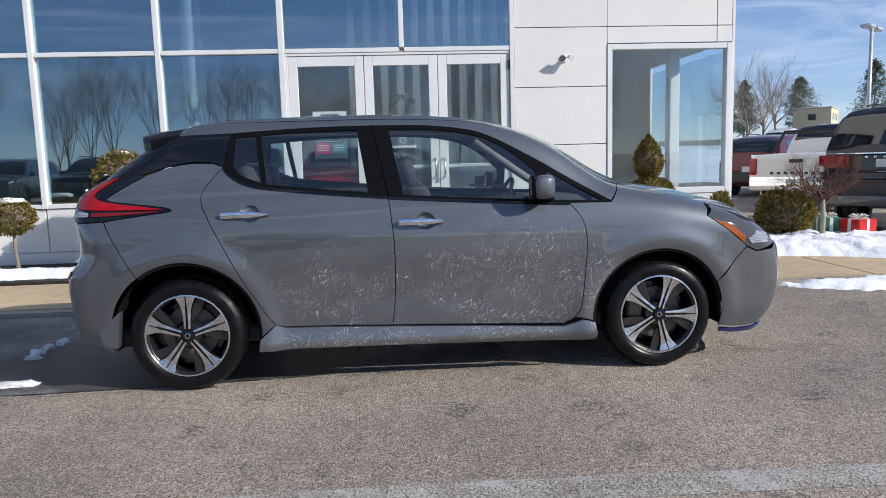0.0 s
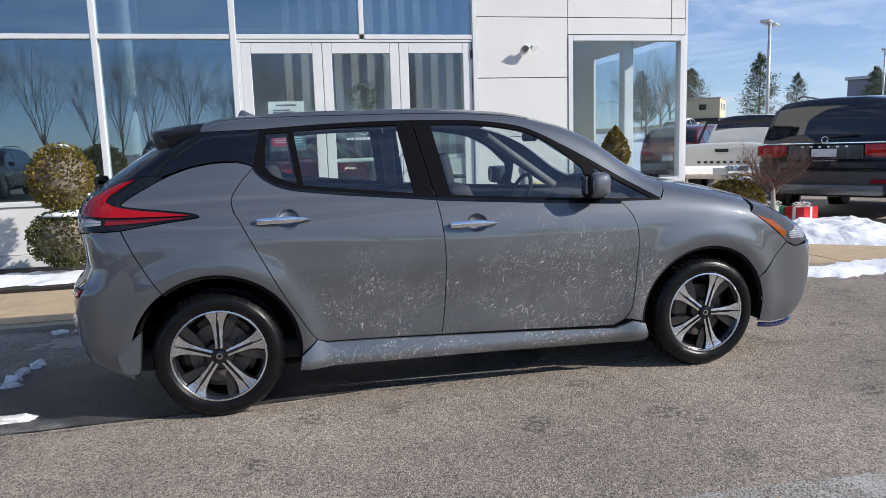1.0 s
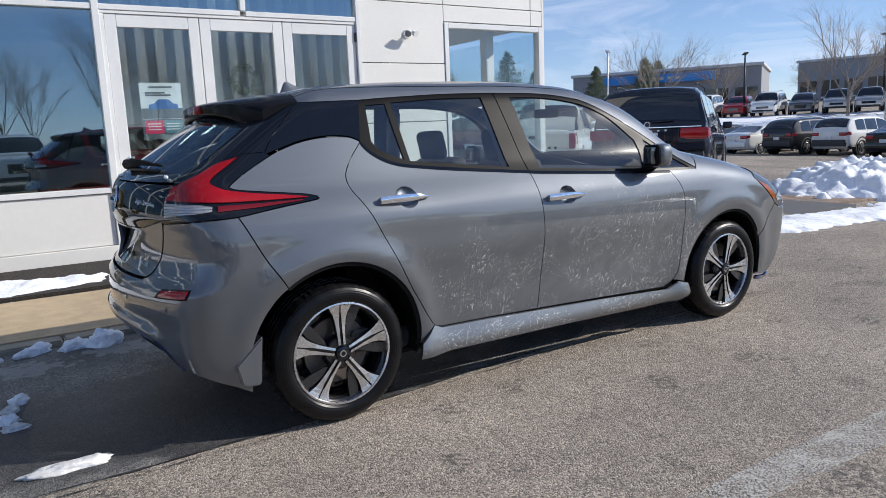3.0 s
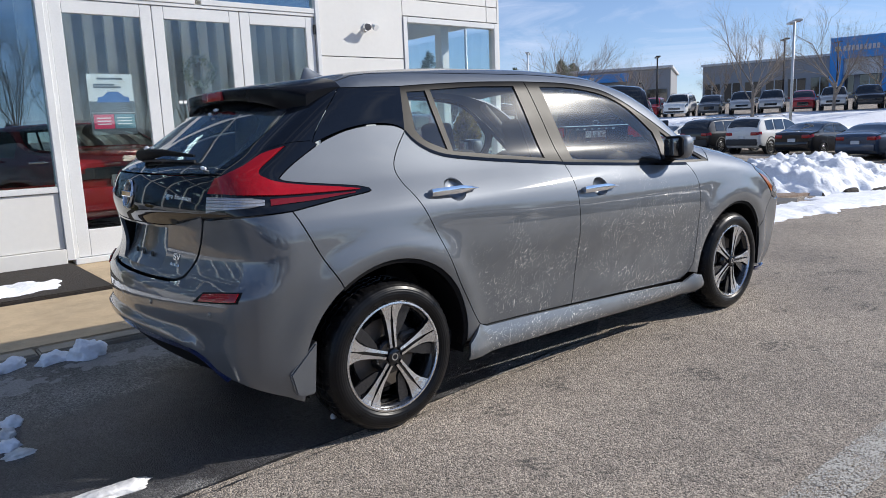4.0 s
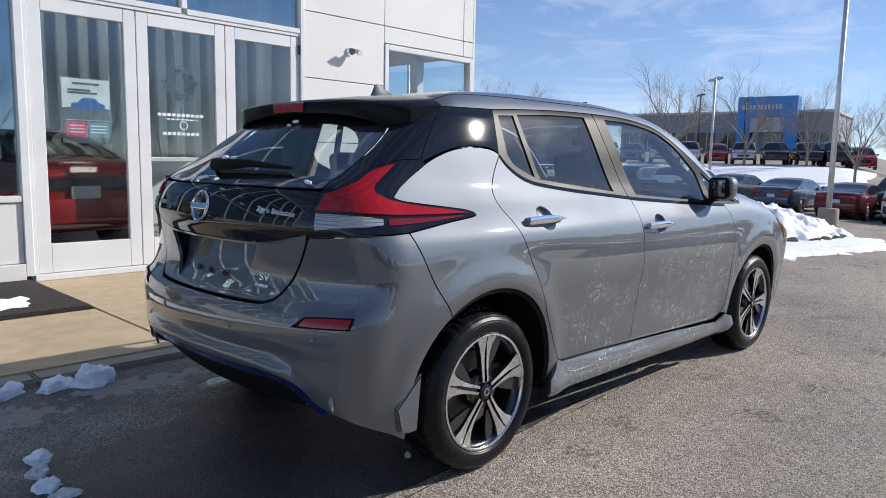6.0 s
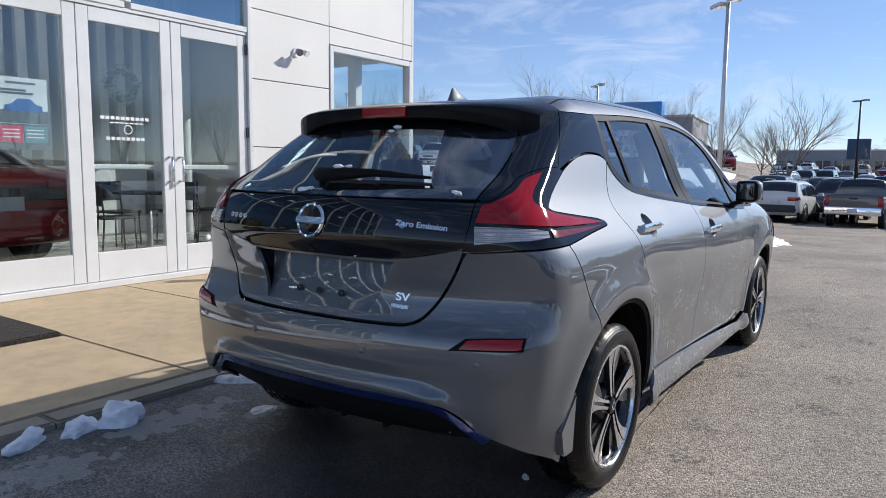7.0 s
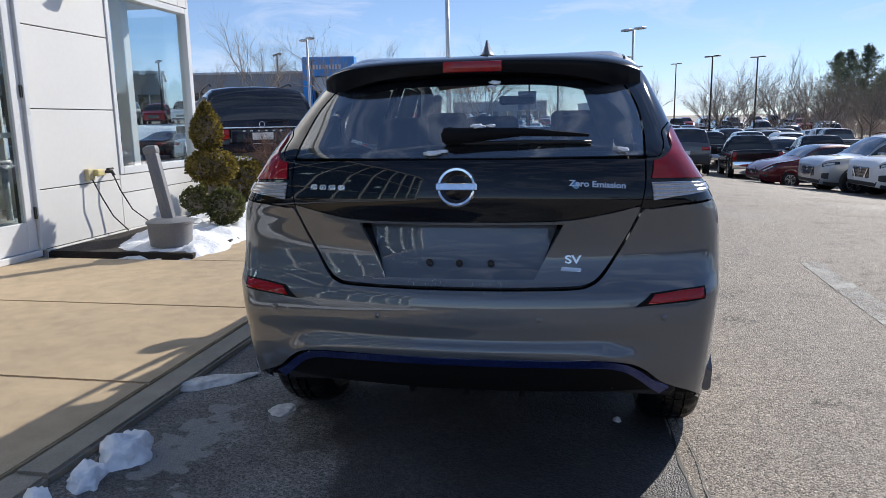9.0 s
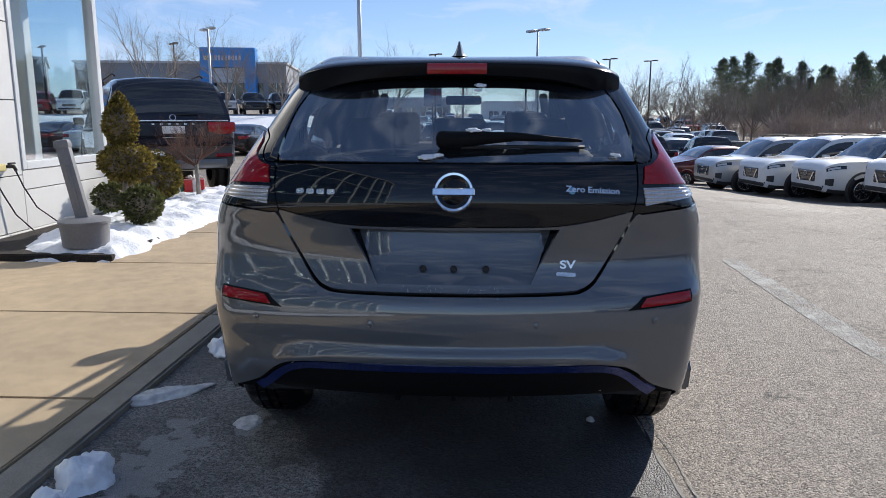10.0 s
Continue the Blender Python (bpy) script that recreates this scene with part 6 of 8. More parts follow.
# stations along x from the tail: share of length, lowest, belt, top (shares of height), half width share
FORMS = {
    "saloon": dict(size=(4.75, 1.82, 1.45), wheels=(0.20, 0.80), stations=[(0.0, .30, .60, .62, .80), (.03, .18, .66, .70, .92), (.12, .14, .67, .74, .98), (.20, .13, .67, .82, 1), (.30, .13, .66, .95, 1), (.42, .13, .65, 1, 1), (.55, .13, .64, .985, 1),
                   (.63, .13, .63, .90, 1), (.72, .13, .63, .72, 1), (.78, .13, .625, .66, 1), (.90, .14, .57, .60, .96), (.97, .18, .46, .50, .84), (1.0, .25, .40, .42, .70)], panes=((.21, .405), (.42, .70)), screen=(.575, .715), back=(.13, .285), doors=(.26, .41, .68)),
    "estate": dict(size=(4.70, 1.86, 1.70), wheels=(0.20, 0.80), stations=[(0.0, .30, .58, .60, .82), (.02, .22, .62, .74, .93), (.06, .17, .62, .90, .98), (.11, .16, .62, .965, 1), (.30, .15, .61, 1, 1), (.48, .15, .60, 1, 1), (.58, .15, .60, .96, 1),
                   (.66, .15, .59, .84, 1), (.74, .15, .59, .66, 1), (.80, .15, .58, .63, 1), (.88, .155, .57, .622, .985), (.935, .16, .56, .605, .96), (.97, .17, .545, .58, .92), (.988, .19, .52, .55, .86), (1.0, .24, .47, .50, .76)], panes=((.13, .27), (.285, .46), (.475, .715)), screen=(.60, .735), back=(.018, .085), doors=(.285, .465, .70)),
    "large_suv": dict(size=(5.30, 2.02, 1.92), wheels=(0.215, 0.795), stations=[(0.0, .30, .56, .58, .90), (.012, .25, .60, .66, .96), (.03, .22, .61, .86, .985), (.06, .20, .61, .955, 1), (.30, .17, .605, 1, 1), (.50, .17, .60, 1, 1), (.60, .17, .60, .97, 1),
                   (.67, .17, .60, .84, 1), (.73, .17, .60, .66, 1), (.80, .17, .60, .645, 1), (.94, .18, .56, .61, .97), (.98, .22, .50, .54, .90), (1.0, .28, .42, .46, .80)], panes=((.075, .265), (.28, .465), (.48, .715)), screen=(.61, .728), back=(.0135, .056), doors=(.275, .47, .70)),
    "pickup": dict(size=(5.50, 1.95, 1.86), wheels=(0.215, 0.80), stations=[(0.0, .30, .60, .62, .96), (.01, .26, .63, .655, 1), (.20, .24, .63, .655, 1), (.375, .22, .63, .66, 1), (.38, .22, .63, .82, 1), (.42, .22, .63, .985, 1), (.50, .22, .62, 1, 1),
                   (.60, .22, .62, .98, 1), (.68, .22, .62, .80, 1), (.73, .22, .62, .66, 1), (.90, .22, .60, .635, .97), (.98, .25, .52, .57, .92), (1.0, .30, .45, .48, .82)], panes=((.425, .535), (.55, .715)), screen=(.61, .728), back=(.381, .415), doors=(.42, .54, .70)),
}


def patch(at, s0, s1, v0, v1, off, n=6, m=4, sides=(-1, 1), lean=0.0):
    """A piece of a shell's skin, lifted off it; lean slants its ends with height."""
    g = bmesh.new()
    for sg in sides:
        rows = []
        for i in range(n + 1):
            row = []
            for j in range(m + 1):
                v = v0 + (v1 - v0) * j / m
                s = s0 + (s1 - s0) * i / n + lean * (j / m)
                p, nr = at(s, v)
                q = p + nr * off
                row.append(g.verts.new((q.x, q.y * sg, q.z)))
            rows.append(row)
        for ra, rb in zip(rows, rows[1:]):
            for j in range(m):
                q = (ra[j], rb[j], rb[j + 1], ra[j + 1])
                g.faces.new(q if sg > 0 else q[::-1]).smooth = True
    if len(sides) == 2:
        bmesh.ops.remove_doubles(g, verts=g.verts[:], dist=0.002)
    bmesh.ops.recalc_face_normals(g, faces=g.faces[:])
    return g


def vehicle(name, form, coat_mat, label, category, rich=False):
    """A parked vehicle, its tail's foot at the origin, headed along x: shell, panes, wheels, lamps, bumpers, plate."""
    f = FORMS[form]
    L, W, H = f["size"]
    st = f["stations"]
    car = thing(name, label, category)
    low, belt, top, wide = (curve([(q[0], q[k]) for q in st]) for k in (1, 2, 3, 4))

    def section(s):
        x, hw = s * L, W / 2 * float(wide(s))
        zl, zb, zt = float(low(s)) * H, float(belt(s)) * H, float(top(s)) * H
        g = max(0.0, zt - zb)
        tw = hw * (0.985 - 0.26 * min(1, g / (0.4 * H)))
        r = [(hw * 0.90, zl), (hw * 0.985, zl + 0.06 * H), (hw, zl * 0.4 + zb * 0.6 - 0.02 * H), (hw * 0.985, zb - 0.05 * H), (hw * 0.95, zb), (tw + (hw * 0.95 - tw) * 0.12, zb + g * 0.86), (tw * 0.90, zt - 0.012 * H), (tw * 0.5, zt + 0.008 * H), (0, zt + 0.012 * H)]
        return [(x,) + q for q in r]

    def spot(s, v):
        r = section(min(max(s, 0.0), 1.0))
        i = min(7, int(v))
        return Vector(r[i]).lerp(Vector(r[i + 1]), v - i)

    def at(s, v):
        p = spot(s, v)
        u = spot(min(1.0, s + 0.004), v) - spot(max(0.0, s - 0.004), v)
        w = spot(s, min(8.0, v + 0.1)) - spot(s, max(0.0, v - 0.1))
        nr = w.cross(u)
        return p, nr.normalized() if nr.length > 1e-9 else Vector((0, 0, 1))
    ss = []
    for q0, q1 in zip(st, st[1:]):
        ss += [q0[0] + (q1[0] - q0[0]) * k / 3 for k in range(3)]
    ss.append(1.0)
    vs_ = [0, 0.5, 1, 1.5, 2, 2.5, 3, 3.5, 4, 4.5, 5, 5.4, 6, 6.5, 7, 7.5, 8]
    bm = bmesh.new()
    full = []
    for s in ss:
        pts = [spot(s, v) for v in vs_]
        right = [bm.verts.new((p.x, -p.y, p.z)) for p in pts]
        left = [bm.verts.new(p) for p in pts[:-1]]
        full.append(right + left[::-1])
    m = len(full[0])
    for ra, rb in zip(full, full[1:]):
        for j in range(m - 1):
            bm.faces.new((ra[j], ra[j + 1], rb[j + 1], rb[j])).smooth = True
        bm.faces.new((ra[0], rb[0], rb[-1], ra[-1]))
    bm.faces.new(full[0]), bm.faces.new(full[-1][::-1])
    bmesh.ops.recalc_face_normals(bm, faces=bm.faces[:])
    part("body", bm, coat_mat, car, smooth=38)
    # panes
    for s0, s1 in f["panes"]:
        for sg in (-1, 1):
            part("side_window", patch(at, s0, s1, 4.10, 4.92, 0.008, 5, 2, (sg,)), GLASS_FAR, car, smooth=60)
    s0, s1 = f["screen"]
    part("windscreen", patch(at, s0, s1, 5.75, 8.0, 0.008, 6, 5), GLASS_FAR, car, smooth=60)
    s0, s1 = f["back"]
    part("rear_window", patch(at, s0, s1, 5.75, 8.0, 0.008, 5, 5), GLASS_FAR, car, smooth=60)
    # door gaps and handles
    for s in f["doors"] if rich else ():
        part("door_gap", patch(at, s, s + 0.0022, 0.9, 4.05, 0.002, 1, 6), TRIM, car)
    for s in f["doors"][:-1] if rich else ():
        part("door_handle", patch(at, s + 0.012, s + 0.045, 2.95, 3.12, 0.022, 2, 1), coat_mat, car)
    r = 0.19 * H if form == "saloon" else 0.205 * H
    clad = TRIM if form in ("estate", "large_suv") else coat_mat
    for s in f["wheels"]:
        hw = W / 2 * float(wide(s))
        for sg in (-1, 1):
            y = sg * (hw - 0.12)
            arch = lathe([(0.0, 0.112), (r * 1.13, 0.112), (r * 1.13, -0.05)], 24, axis="Y")
            wa = part("wheel_arch", arch, BLACK, car, m=pose(s * L, y, r + 0.03) @ Matrix.Diagonal((1, sg, 1, 1)))
            if rich:
                part("arch_flare", lathe([(r * 1.10, 0.105), (r * 1.12, 0.136), (r * 1.25, 0.130), (r * 1.27, 0.09)], 24, axis="Y"), clad, wa, smooth=40)
            t = lathe([(r * 0.62, 0.10), (r * 0.72, 0.128), (r * 0.9, 0.13), (r, 0.10), (r, -0.10), (r * 0.62, -0.12)], 24, axis="Y")
            wh = part("wheel", t, RUBBER, car, smooth=40, m=pose(s * L, y, r) @ Matrix.Diagonal((1, sg, 1, 1)))
            rim = bmesh.new()
            lathe([(r * 0.57, 0.10), (r * 0.66, 0.124), (r * 0.66, 0.0)], 20, rim, "Y")
            for k in range(10):
                a = 2 * math.pi * (k + (0.16 if k % 2 else -0.16)) / 10
                b = box(0.02, r * 0.63, 0.085, 0.118, -r * 0.04, r * 0.04)
                joined(rim, b, Matrix.Rotation(a, 4, "Y"))
            part("rim", rim, MACHINED, wh)
    zb = st[1][2] * H
    e0 = st[0][4] * W / 2
    part("rear_bumper", box(-0.06, 0.12, -e0, e0, st[0][1] * H * 0.82, st[0][1] * H + 0.20, 0.04, seg=2), TRIM if form in ("estate", "large_suv") else (CHROME if form == "pickup" else coat_mat), car, smooth=50)
    e1 = st[-1][4] * W / 2
    zn = st[-1][1] * H
    part("front_bumper", box(L - 0.16, L + 0.002, -e1 * 0.98, e1 * 0.98, zn * 0.80, zn + 0.07, 0.05, seg=2), BLACK, car, smooth=50)
    for sg in (-1, 1):
        lh = 0.14 if form != "pickup" else 0.34
        y0, y1 = sorted((sg * (e0 - 0.30 if form != "pickup" else e0 - 0.14), sg * e0 * 1.01))
        part("tail_lamp", box(-0.03, 0.10, y0, y1, zb - lh - 0.04, zb - 0.03, 0.02, seg=2), TAIL_RED, car, smooth=50)
        part("lamp_wing", patch(at, 0.004, 0.045, 2.75 if form != "pickup" else 2.2, 3.85, 0.006, 3, 3, (sg,)), TAIL_RED, car)
        hl = part("headlamp", patch(at, 0.895, 0.988, 3.0, 3.95, 0.007, 8, 3, (sg,)), GLASS_FAR, car, "clear headlamp in a dark housing")
        if rich:
            part("lamp_unit", patch(at, 0.925, 0.982, 3.15, 3.7, 0.012, 5, 2, (sg,)), HEAD, hl)
        if rich:
            part("fog_lamp_pocket", patch(at, 0.955, 0.990, 1.3, 2.0, 0.006, 4, 2, (sg,)), TRIM, car)
    zt_ = st[-1][2] * H
    gr = part("grille", box(L - 0.10, L + 0.018, -e1 * 0.58, e1 * 0.58, zn + 0.12, zt_ + 0.02, 0.03, seg=2), GLASS_FAR, car)
    for k in range(3 if rich else 0):
        z = zn + 0.16 + (zt_ - zn - 0.14) * k / 3
        part("grille_bar", box(L + 0.012, L + 0.028, -e1 * 0.56, e1 * 0.56, z, z + 0.014), TRIM, gr)
    for sg in (-1, 1) if rich else ():
        part("grille_wing", box(L + 0.008, L + 0.036, -0.02, 0.02, 0, 0.30), CHROME, gr, m=pose(0, sg * e1 * 0.30, zn + 0.11, -sg * 32, 0, 0))
    if rich:
        part("emblem", lathe([(0.045, 0.0), (0.055, 0.008), (0.065, 0.0)], 20, close=True), CHROME, gr, m=pose(L + 0.03, 0, zt_ - 0.07, 0, 90, 0))
    part("number_plate", box(-0.045 if form != "pickup" else -0.08, 0.02, -0.16, 0.16, zb - 0.34 if form != "pickup" else zb - 0.62, zb - 0.19 if form != "pickup" else zb - 0.47, 0.006), PLATE, car, "pale blank number plate")
    for sg in (-1, 1):
        part("sill_cladding", patch(at, f["wheels"][0] + 0.07, f["wheels"][1] - 0.07, 0.0, 1.05, 0.008, 4, 3, (sg,)), TRIM, car)
        if rich and form in ("estate", "large_suv"):
            part("corner_cladding", patch(at, f["wheels"][1] + 0.06, 0.995, 0.0, 0.95, 0.009, 6, 3, (sg,)), TRIM, car)
            part("corner_cladding", patch(at, 0.004, f["wheels"][0] - 0.07, 0.0, 1.0, 0.009, 5, 3, (sg,)), TRIM, car)
        part("door_mirror", box(L * 0.655, L * 0.685, sg * (W / 2 + 0.08) - 0.09, sg * (W / 2 + 0.08) + 0.09, zb + 0.03, zb + 0.17, 0.03, seg=2), coat_mat, car, smooth=50)
    if form in ("estate", "large_suv"):
        for sg in (-1, 1):
            part("roof_bar", tube([(L * 0.16, sg * W * 0.34, H), (L * 0.20, sg * W * 0.345, H + 0.05), (L * 0.50, sg * W * 0.345, H + 0.05), (L * 0.54, sg * W * 0.34, H)], 0.014, 6), BLACK, car)
    if form == "pickup":
        part("bed_floor", box(0.06, L * 0.375, -W * 0.43, W * 0.43, zb + 0.02, zb + 0.032), TRIM, car)
        part("tailgate_handle", box(-0.03, 0.0, -0.14, 0.14, zb - 0.13, zb - 0.06, 0.01), BLACK, car)
    return car


def stood(x, y, heading, sink=0.0):
    """A pose on the ground, tilted with it along the heading."""
    c, s = math.cos(radians(heading)), math.sin(radians(heading))
    z0, z1 = ground_z(x, y), ground_z(x + 3 * c, y + 3 * s)
    return pose(x, y, z0 - sink, 0, 0, heading) @ pose(0, 0, 0, 0, -math.degrees(math.atan2(z1 - z0, 3.0)), 0)


SUV = vehicle("large_suv", "large_suv", P_NAVY, "blue-black full-size SUV with red tail lamps, parked beyond the bed", "suv", True)
SUV.matrix_basis = stood(8.22, 4.66, 33)
part("chrome_strip", box(-0.075, -0.02, -0.86, 0.86, 1.175, 1.195, 0.004), CHROME, SUV)
part("tail_panel", box(-0.068, 0.02, -0.52, 0.52, 0.93, 1.170, 0.02), P_NAVY, SUV)
part("tail_panel", box(-0.066, 0.02, -0.94, 0.94, 0.80, 0.92, 0.02), P_NAVY, SUV)
for sg in (-1, 1):
    part("lamp_blade", box(-0.07, 0.10, 0.53 if sg > 0 else -0.97, 0.97 if sg > 0 else -0.53, 1.00, 1.165, 0.025, seg=2), TAIL_RED, SUV, "wide red tail lamp", smooth=50)
    part("low_reflector", box(-0.085, 0.0, 0.62 if sg > 0 else -0.90, 0.90 if sg > 0 else -0.62, 0.60, 0.66, 0.015), DARK_RED, SUV)
part("emblem", lathe([(0.035, 0.0), (0.045, 0.008), (0.052, 0.0)], 24, close=True), CHROME, SUV, m=pose(-0.06, 0, 1.235, 0, -80, 0))
for k in range(6):
    part("badge_bar", box(-0.076, -0.06, 0.30 - 0.12 * k - 0.02, 0.30 - 0.12 * k + 0.02, 1.12, 1.145), SILVER, SUV)
part("skid_plate", box(-0.12, 0.1, -0.80, 0.80, 0.42, 0.58, 0.04, seg=2), P_GREY, SUV, smooth=50)
part("dealer_plate", box(-0.085, -0.05, -0.17, 0.17, 0.985, 1.10, 0.006), PLATE, SUV)
part("rear_wiper", tube([(0.05, 0.0, 1.27), (0.03, -0.42, 1.30)], 0.012, 6), BLACK, SUV)

TRUCK = vehicle("pickup_truck", "pickup", P_WHITE, "white pickup truck with lettered tailgate and black sports bar", "pickup truck", True)
TRUCK.matrix_basis = stood(9.6, 9.25, 40)
for k in range(8):
    part("badge_bar", box(-0.02, 0.0, 0.48 - 0.137 * k - 0.03, 0.48 - 0.137 * k + 0.03, 0.80, 0.85), BLACK, TRUCK)
part("sports_bar", tube([(1.0, 0.85, 1.18), (1.55, 0.80, 1.70), (1.55, -0.80, 1.70), (1.0, -0.85, 1.18)], 0.045, 8), BLACK, TRUCK, "black tubular sports bar")

PROTO = {}
PAINTS = {"white": P_WHITE, "black": P_BLACK, "silver": P_SILVER, "grey": P_GREY, "red": P_RED, "blue": P_BLUE, "maroon": P_MAROON}
KIND = {"saloon": ("saloon_car", "saloon car", "car"), "estate": ("small_suv", "compact SUV", "suv"), "large_suv": ("large_suv", "large SUV", "suv"), "pickup": ("pickup_truck", "pickup truck", "pickup truck")}


def parked(form, colour, x, y, heading, note, group="vehicles parked in the lot"):
    nm, what, cat = KIND[form]
    near = x < 40
    key = (form, colour, near)
    label = "%s %s %s" % (colour, what, note)
    if key not in PROTO:
        PROTO[key] = vehicle(nm, form, PAINTS[colour], label, cat, near)
        ob = PROTO[key]
        ob.matrix_basis = stood(x, y, heading)
    else:
        ob = copy_thing(PROTO[key], stood(x, y, heading))
    return tagged(ob, label, cat, group)


ROW_NEAR = [("pickup", "grey", -16.6), ("pickup", "silver", -13.7), ("pickup", "black", -10.8), ("pickup", "black", -7.9), ("large_suv", "grey", -5.1), ("pickup", "red", -2.3), ("pickup", "grey", 0.55), ("estate", "white", 3.3), ("saloon", "maroon", 5.8),
            ("saloon", "blue", 8.4), ("saloon", "black", 11.0), ("estate", "white", 13.6), ("estate", "black", 16.2), ("saloon", "white", 18.8), ("saloon", "black", 21.3)]
for f_, c_, y_ in ROW_NEAR:
    parked(f_, c_, 27.6 + 0.16 * max(0, y_) + 0.05 * random.uniform(-4, 4), y_, -4 + random.uniform(-2, 2), "parked tail-on in the front row", "vehicles of the front row")
for i in range(5):
    parked("estate", "white" if i != 0 else "silver", 20.4 - 2.2 * i, -12.1 - 0.62 * i, 96 + 1.5 * math.sin(9 * i), "parked nose-out beside the drive", "row of pale SUVs")
parked("saloon", "maroon", 24.5, -11.5, 98, "parked nose-out beside the pale SUVs")
rng = random.Random(7)
FLEET = [("saloon", "white"), ("saloon", "black"), ("saloon", "silver"), ("estate", "white"), ("estate", "grey"), ("estate", "silver"), ("estate", "black"), ("pickup", "white"), ("pickup", "black"), ("pickup", "grey"), ("large_suv", "black"), ("large_suv", "white"), ("saloon", "blue"), ("saloon", "red"), ("estate", "red")]
for x_ in (36, 43.5, 51, 60, 70, 82, 96, 112):
    y_ = (-0.34 if x_ > 40 else -0.24) * x_ - (2 if x_ < 50 else 0)
    while y_ < 0.13 * x_ + 1:
        f_, c_ = rng.choice(FLEET)
        parked(f_, c_, x_ + rng.uniform(-0.4, 0.4), y_, rng.choice((-3, 177)) + rng.uniform(-2, 2), "standing among the many in the lot")
        y_ += rng.uniform(2.8, 3.3) * (1 if x_ < 60 else 1.15)
for i in range(13):
    a = radians(14.5 + 1.75 * i * (1 + 0.01 * i))
    f_, c_ = rng.choice([("large_suv", "black"), ("large_suv", "white"), ("estate", "grey"), ("pickup", "silver"), ("pickup", "black"), ("estate", "red")] if i else [("estate", "red")])
    parked(f_, c_, -1.85 + 68 * math.cos(a), -2.95 + 68 * math.sin(a), 203 + rng.uniform(-3, 3), "facing the road on the upper terrace", "vehicles on the upper terrace")
parked("estate", "maroon", 11.2, 14.2, 40, "parked behind the white pickup")
for i, (f_, c_) in enumerate((("estate", "white"), ("saloon", "grey"), ("pickup", "black"), ("saloon", "white"))):
    parked(f_, c_, 30 + 3.2 * i, 46 - 2.0 * i, 40, "parked by the snowy slope")
# behind the walker, mirrored in the showroom's glass
for i, (f_, c_) in enumerate((("large_suv", "silver"), ("estate", "grey"), ("estate", "black"), ("saloon", "silver"), ("pickup", "grey"), ("estate", "white"))):
    parked(f_, c_, -16 + 3.1 * i, -16.5, 88, "parked across the drive", "vehicles across the drive")


# ---- lamp posts ----
def lamp_post(x, y, height, heads, label, dark=False, thick=0.075):
    z = ground_z(x, y)
    mat = BLACK if dark else STEEL
    post = thing("street_lamp", label, "street lamp", pose(x, y, z))
    part("base", lathe([(0.0, 0.0), (0.26, 0.0), (0.26, 0.55), (0.24, 0.58), (0.0, 0.58)], 20), KERB, post, smooth=40)
    b = bmesh.new()
    tube([(0, 0, 0.55), (0, 0, height)], [thick, thick * 0.75], 12, b)
    part("pole", b, mat, post)
    for k in range(heads):
        a = radians(40 + 360 * k / heads)
        h = box(0.18, 0.80, -0.18, 0.18, -0.04, 0.07, 0.03)
        hd = part("lamp_head", h, mat, post, m=Matrix.Translation((0, 0, height + 0.02)) @ Matrix.Rotation(a, 4, "Z"))
        part("arm", box(0.0, 0.2, -0.03, 0.03, -0.02, 0.04), mat, post, m=Matrix.Translation((0, 0, height + 0.02)) @ Matrix.Rotation(a, 4, "Z"))
        part("lens", box(0.24, 0.74, -0.14, 0.14, -0.048, -0.041), HEAD, hd)
    return post


for x_, y_, top_, hd_ in ((19.15, 3.35, 5.9, 2), (35.6, 14.0, 5.75, 2), (38.0, -3.7, 5.9, 2), (18.4, 19.5, 5.4, 2), (43.2, 39.7, 7.1, 2)):
    lamp_post(x_, y_, top_ - ground_z(x_, y_), hd_, "grey steel twin-headed car park lamp post")
for x_, y_, top_ in ((62, 3.2, 6.6), (58, -4.6, 6.0), (70, 0.8, 6.2), (66, -13, 6.5), (75, -19, 7.0), (60, 26, 7.4), (88, 33, 9.2), (52, 33, 6.4), (84, -8, 7.0), (96, -14, 8.0)):
    lamp_post(x_, y_, top_ - ground_z(x_, y_), 2, "dark slender lamp post far across the lot", True, 0.09)


# ---- trees ----
def thin_leaf(m, share):
    """Light passes through thin leaves and needles."""
    n, l = m.node_tree.nodes, m.node_tree.links
    p, out = n["Principled BSDF"], n["Material Output"]
    t, x = n.new("ShaderNodeBsdfTranslucent"), n.new("ShaderNodeMixShader")
    l.new(p.inputs["Base Color"].links[0].from_socket, t.inputs["Color"])
    x.inputs[0].default_value = share
    l.new(p.outputs[0], x.inputs[1]), l.new(t.outputs[0], x.inputs[2]), l.new(x.outputs[0], out.inputs["Surface"])


BARK = surf("grey_brown_bark", (0.23, 0.19, 0.155), 0.9, var=0.25, scale=6, island=0.15)
NEEDLE = surf("dark_pine_needles", (0.135, 0.165, 0.11), 0.8, var=0.3, scale=2, island=0.5)
LEAF = surf("olive_boxwood_leaves", (0.20, 0.155, 0.035), 0.6, var=0.3, scale=9, fine=120, fine_var=0.2, island=0.55)
LEAF_G = surf("dark_green_boxwood_leaves", (0.095, 0.105, 0.032), 0.6, var=0.3, scale=9, fine=120, fine_var=0.2, island=0.55)
TWIG = surf("red_brown_twigs", (0.105, 0.050, 0.034), 0.8, var=0.25, scale=9, island=0.4)

for m_ in (NEEDLE, LEAF, LEAF_G):
    thin_leaf(m_, 0.4)


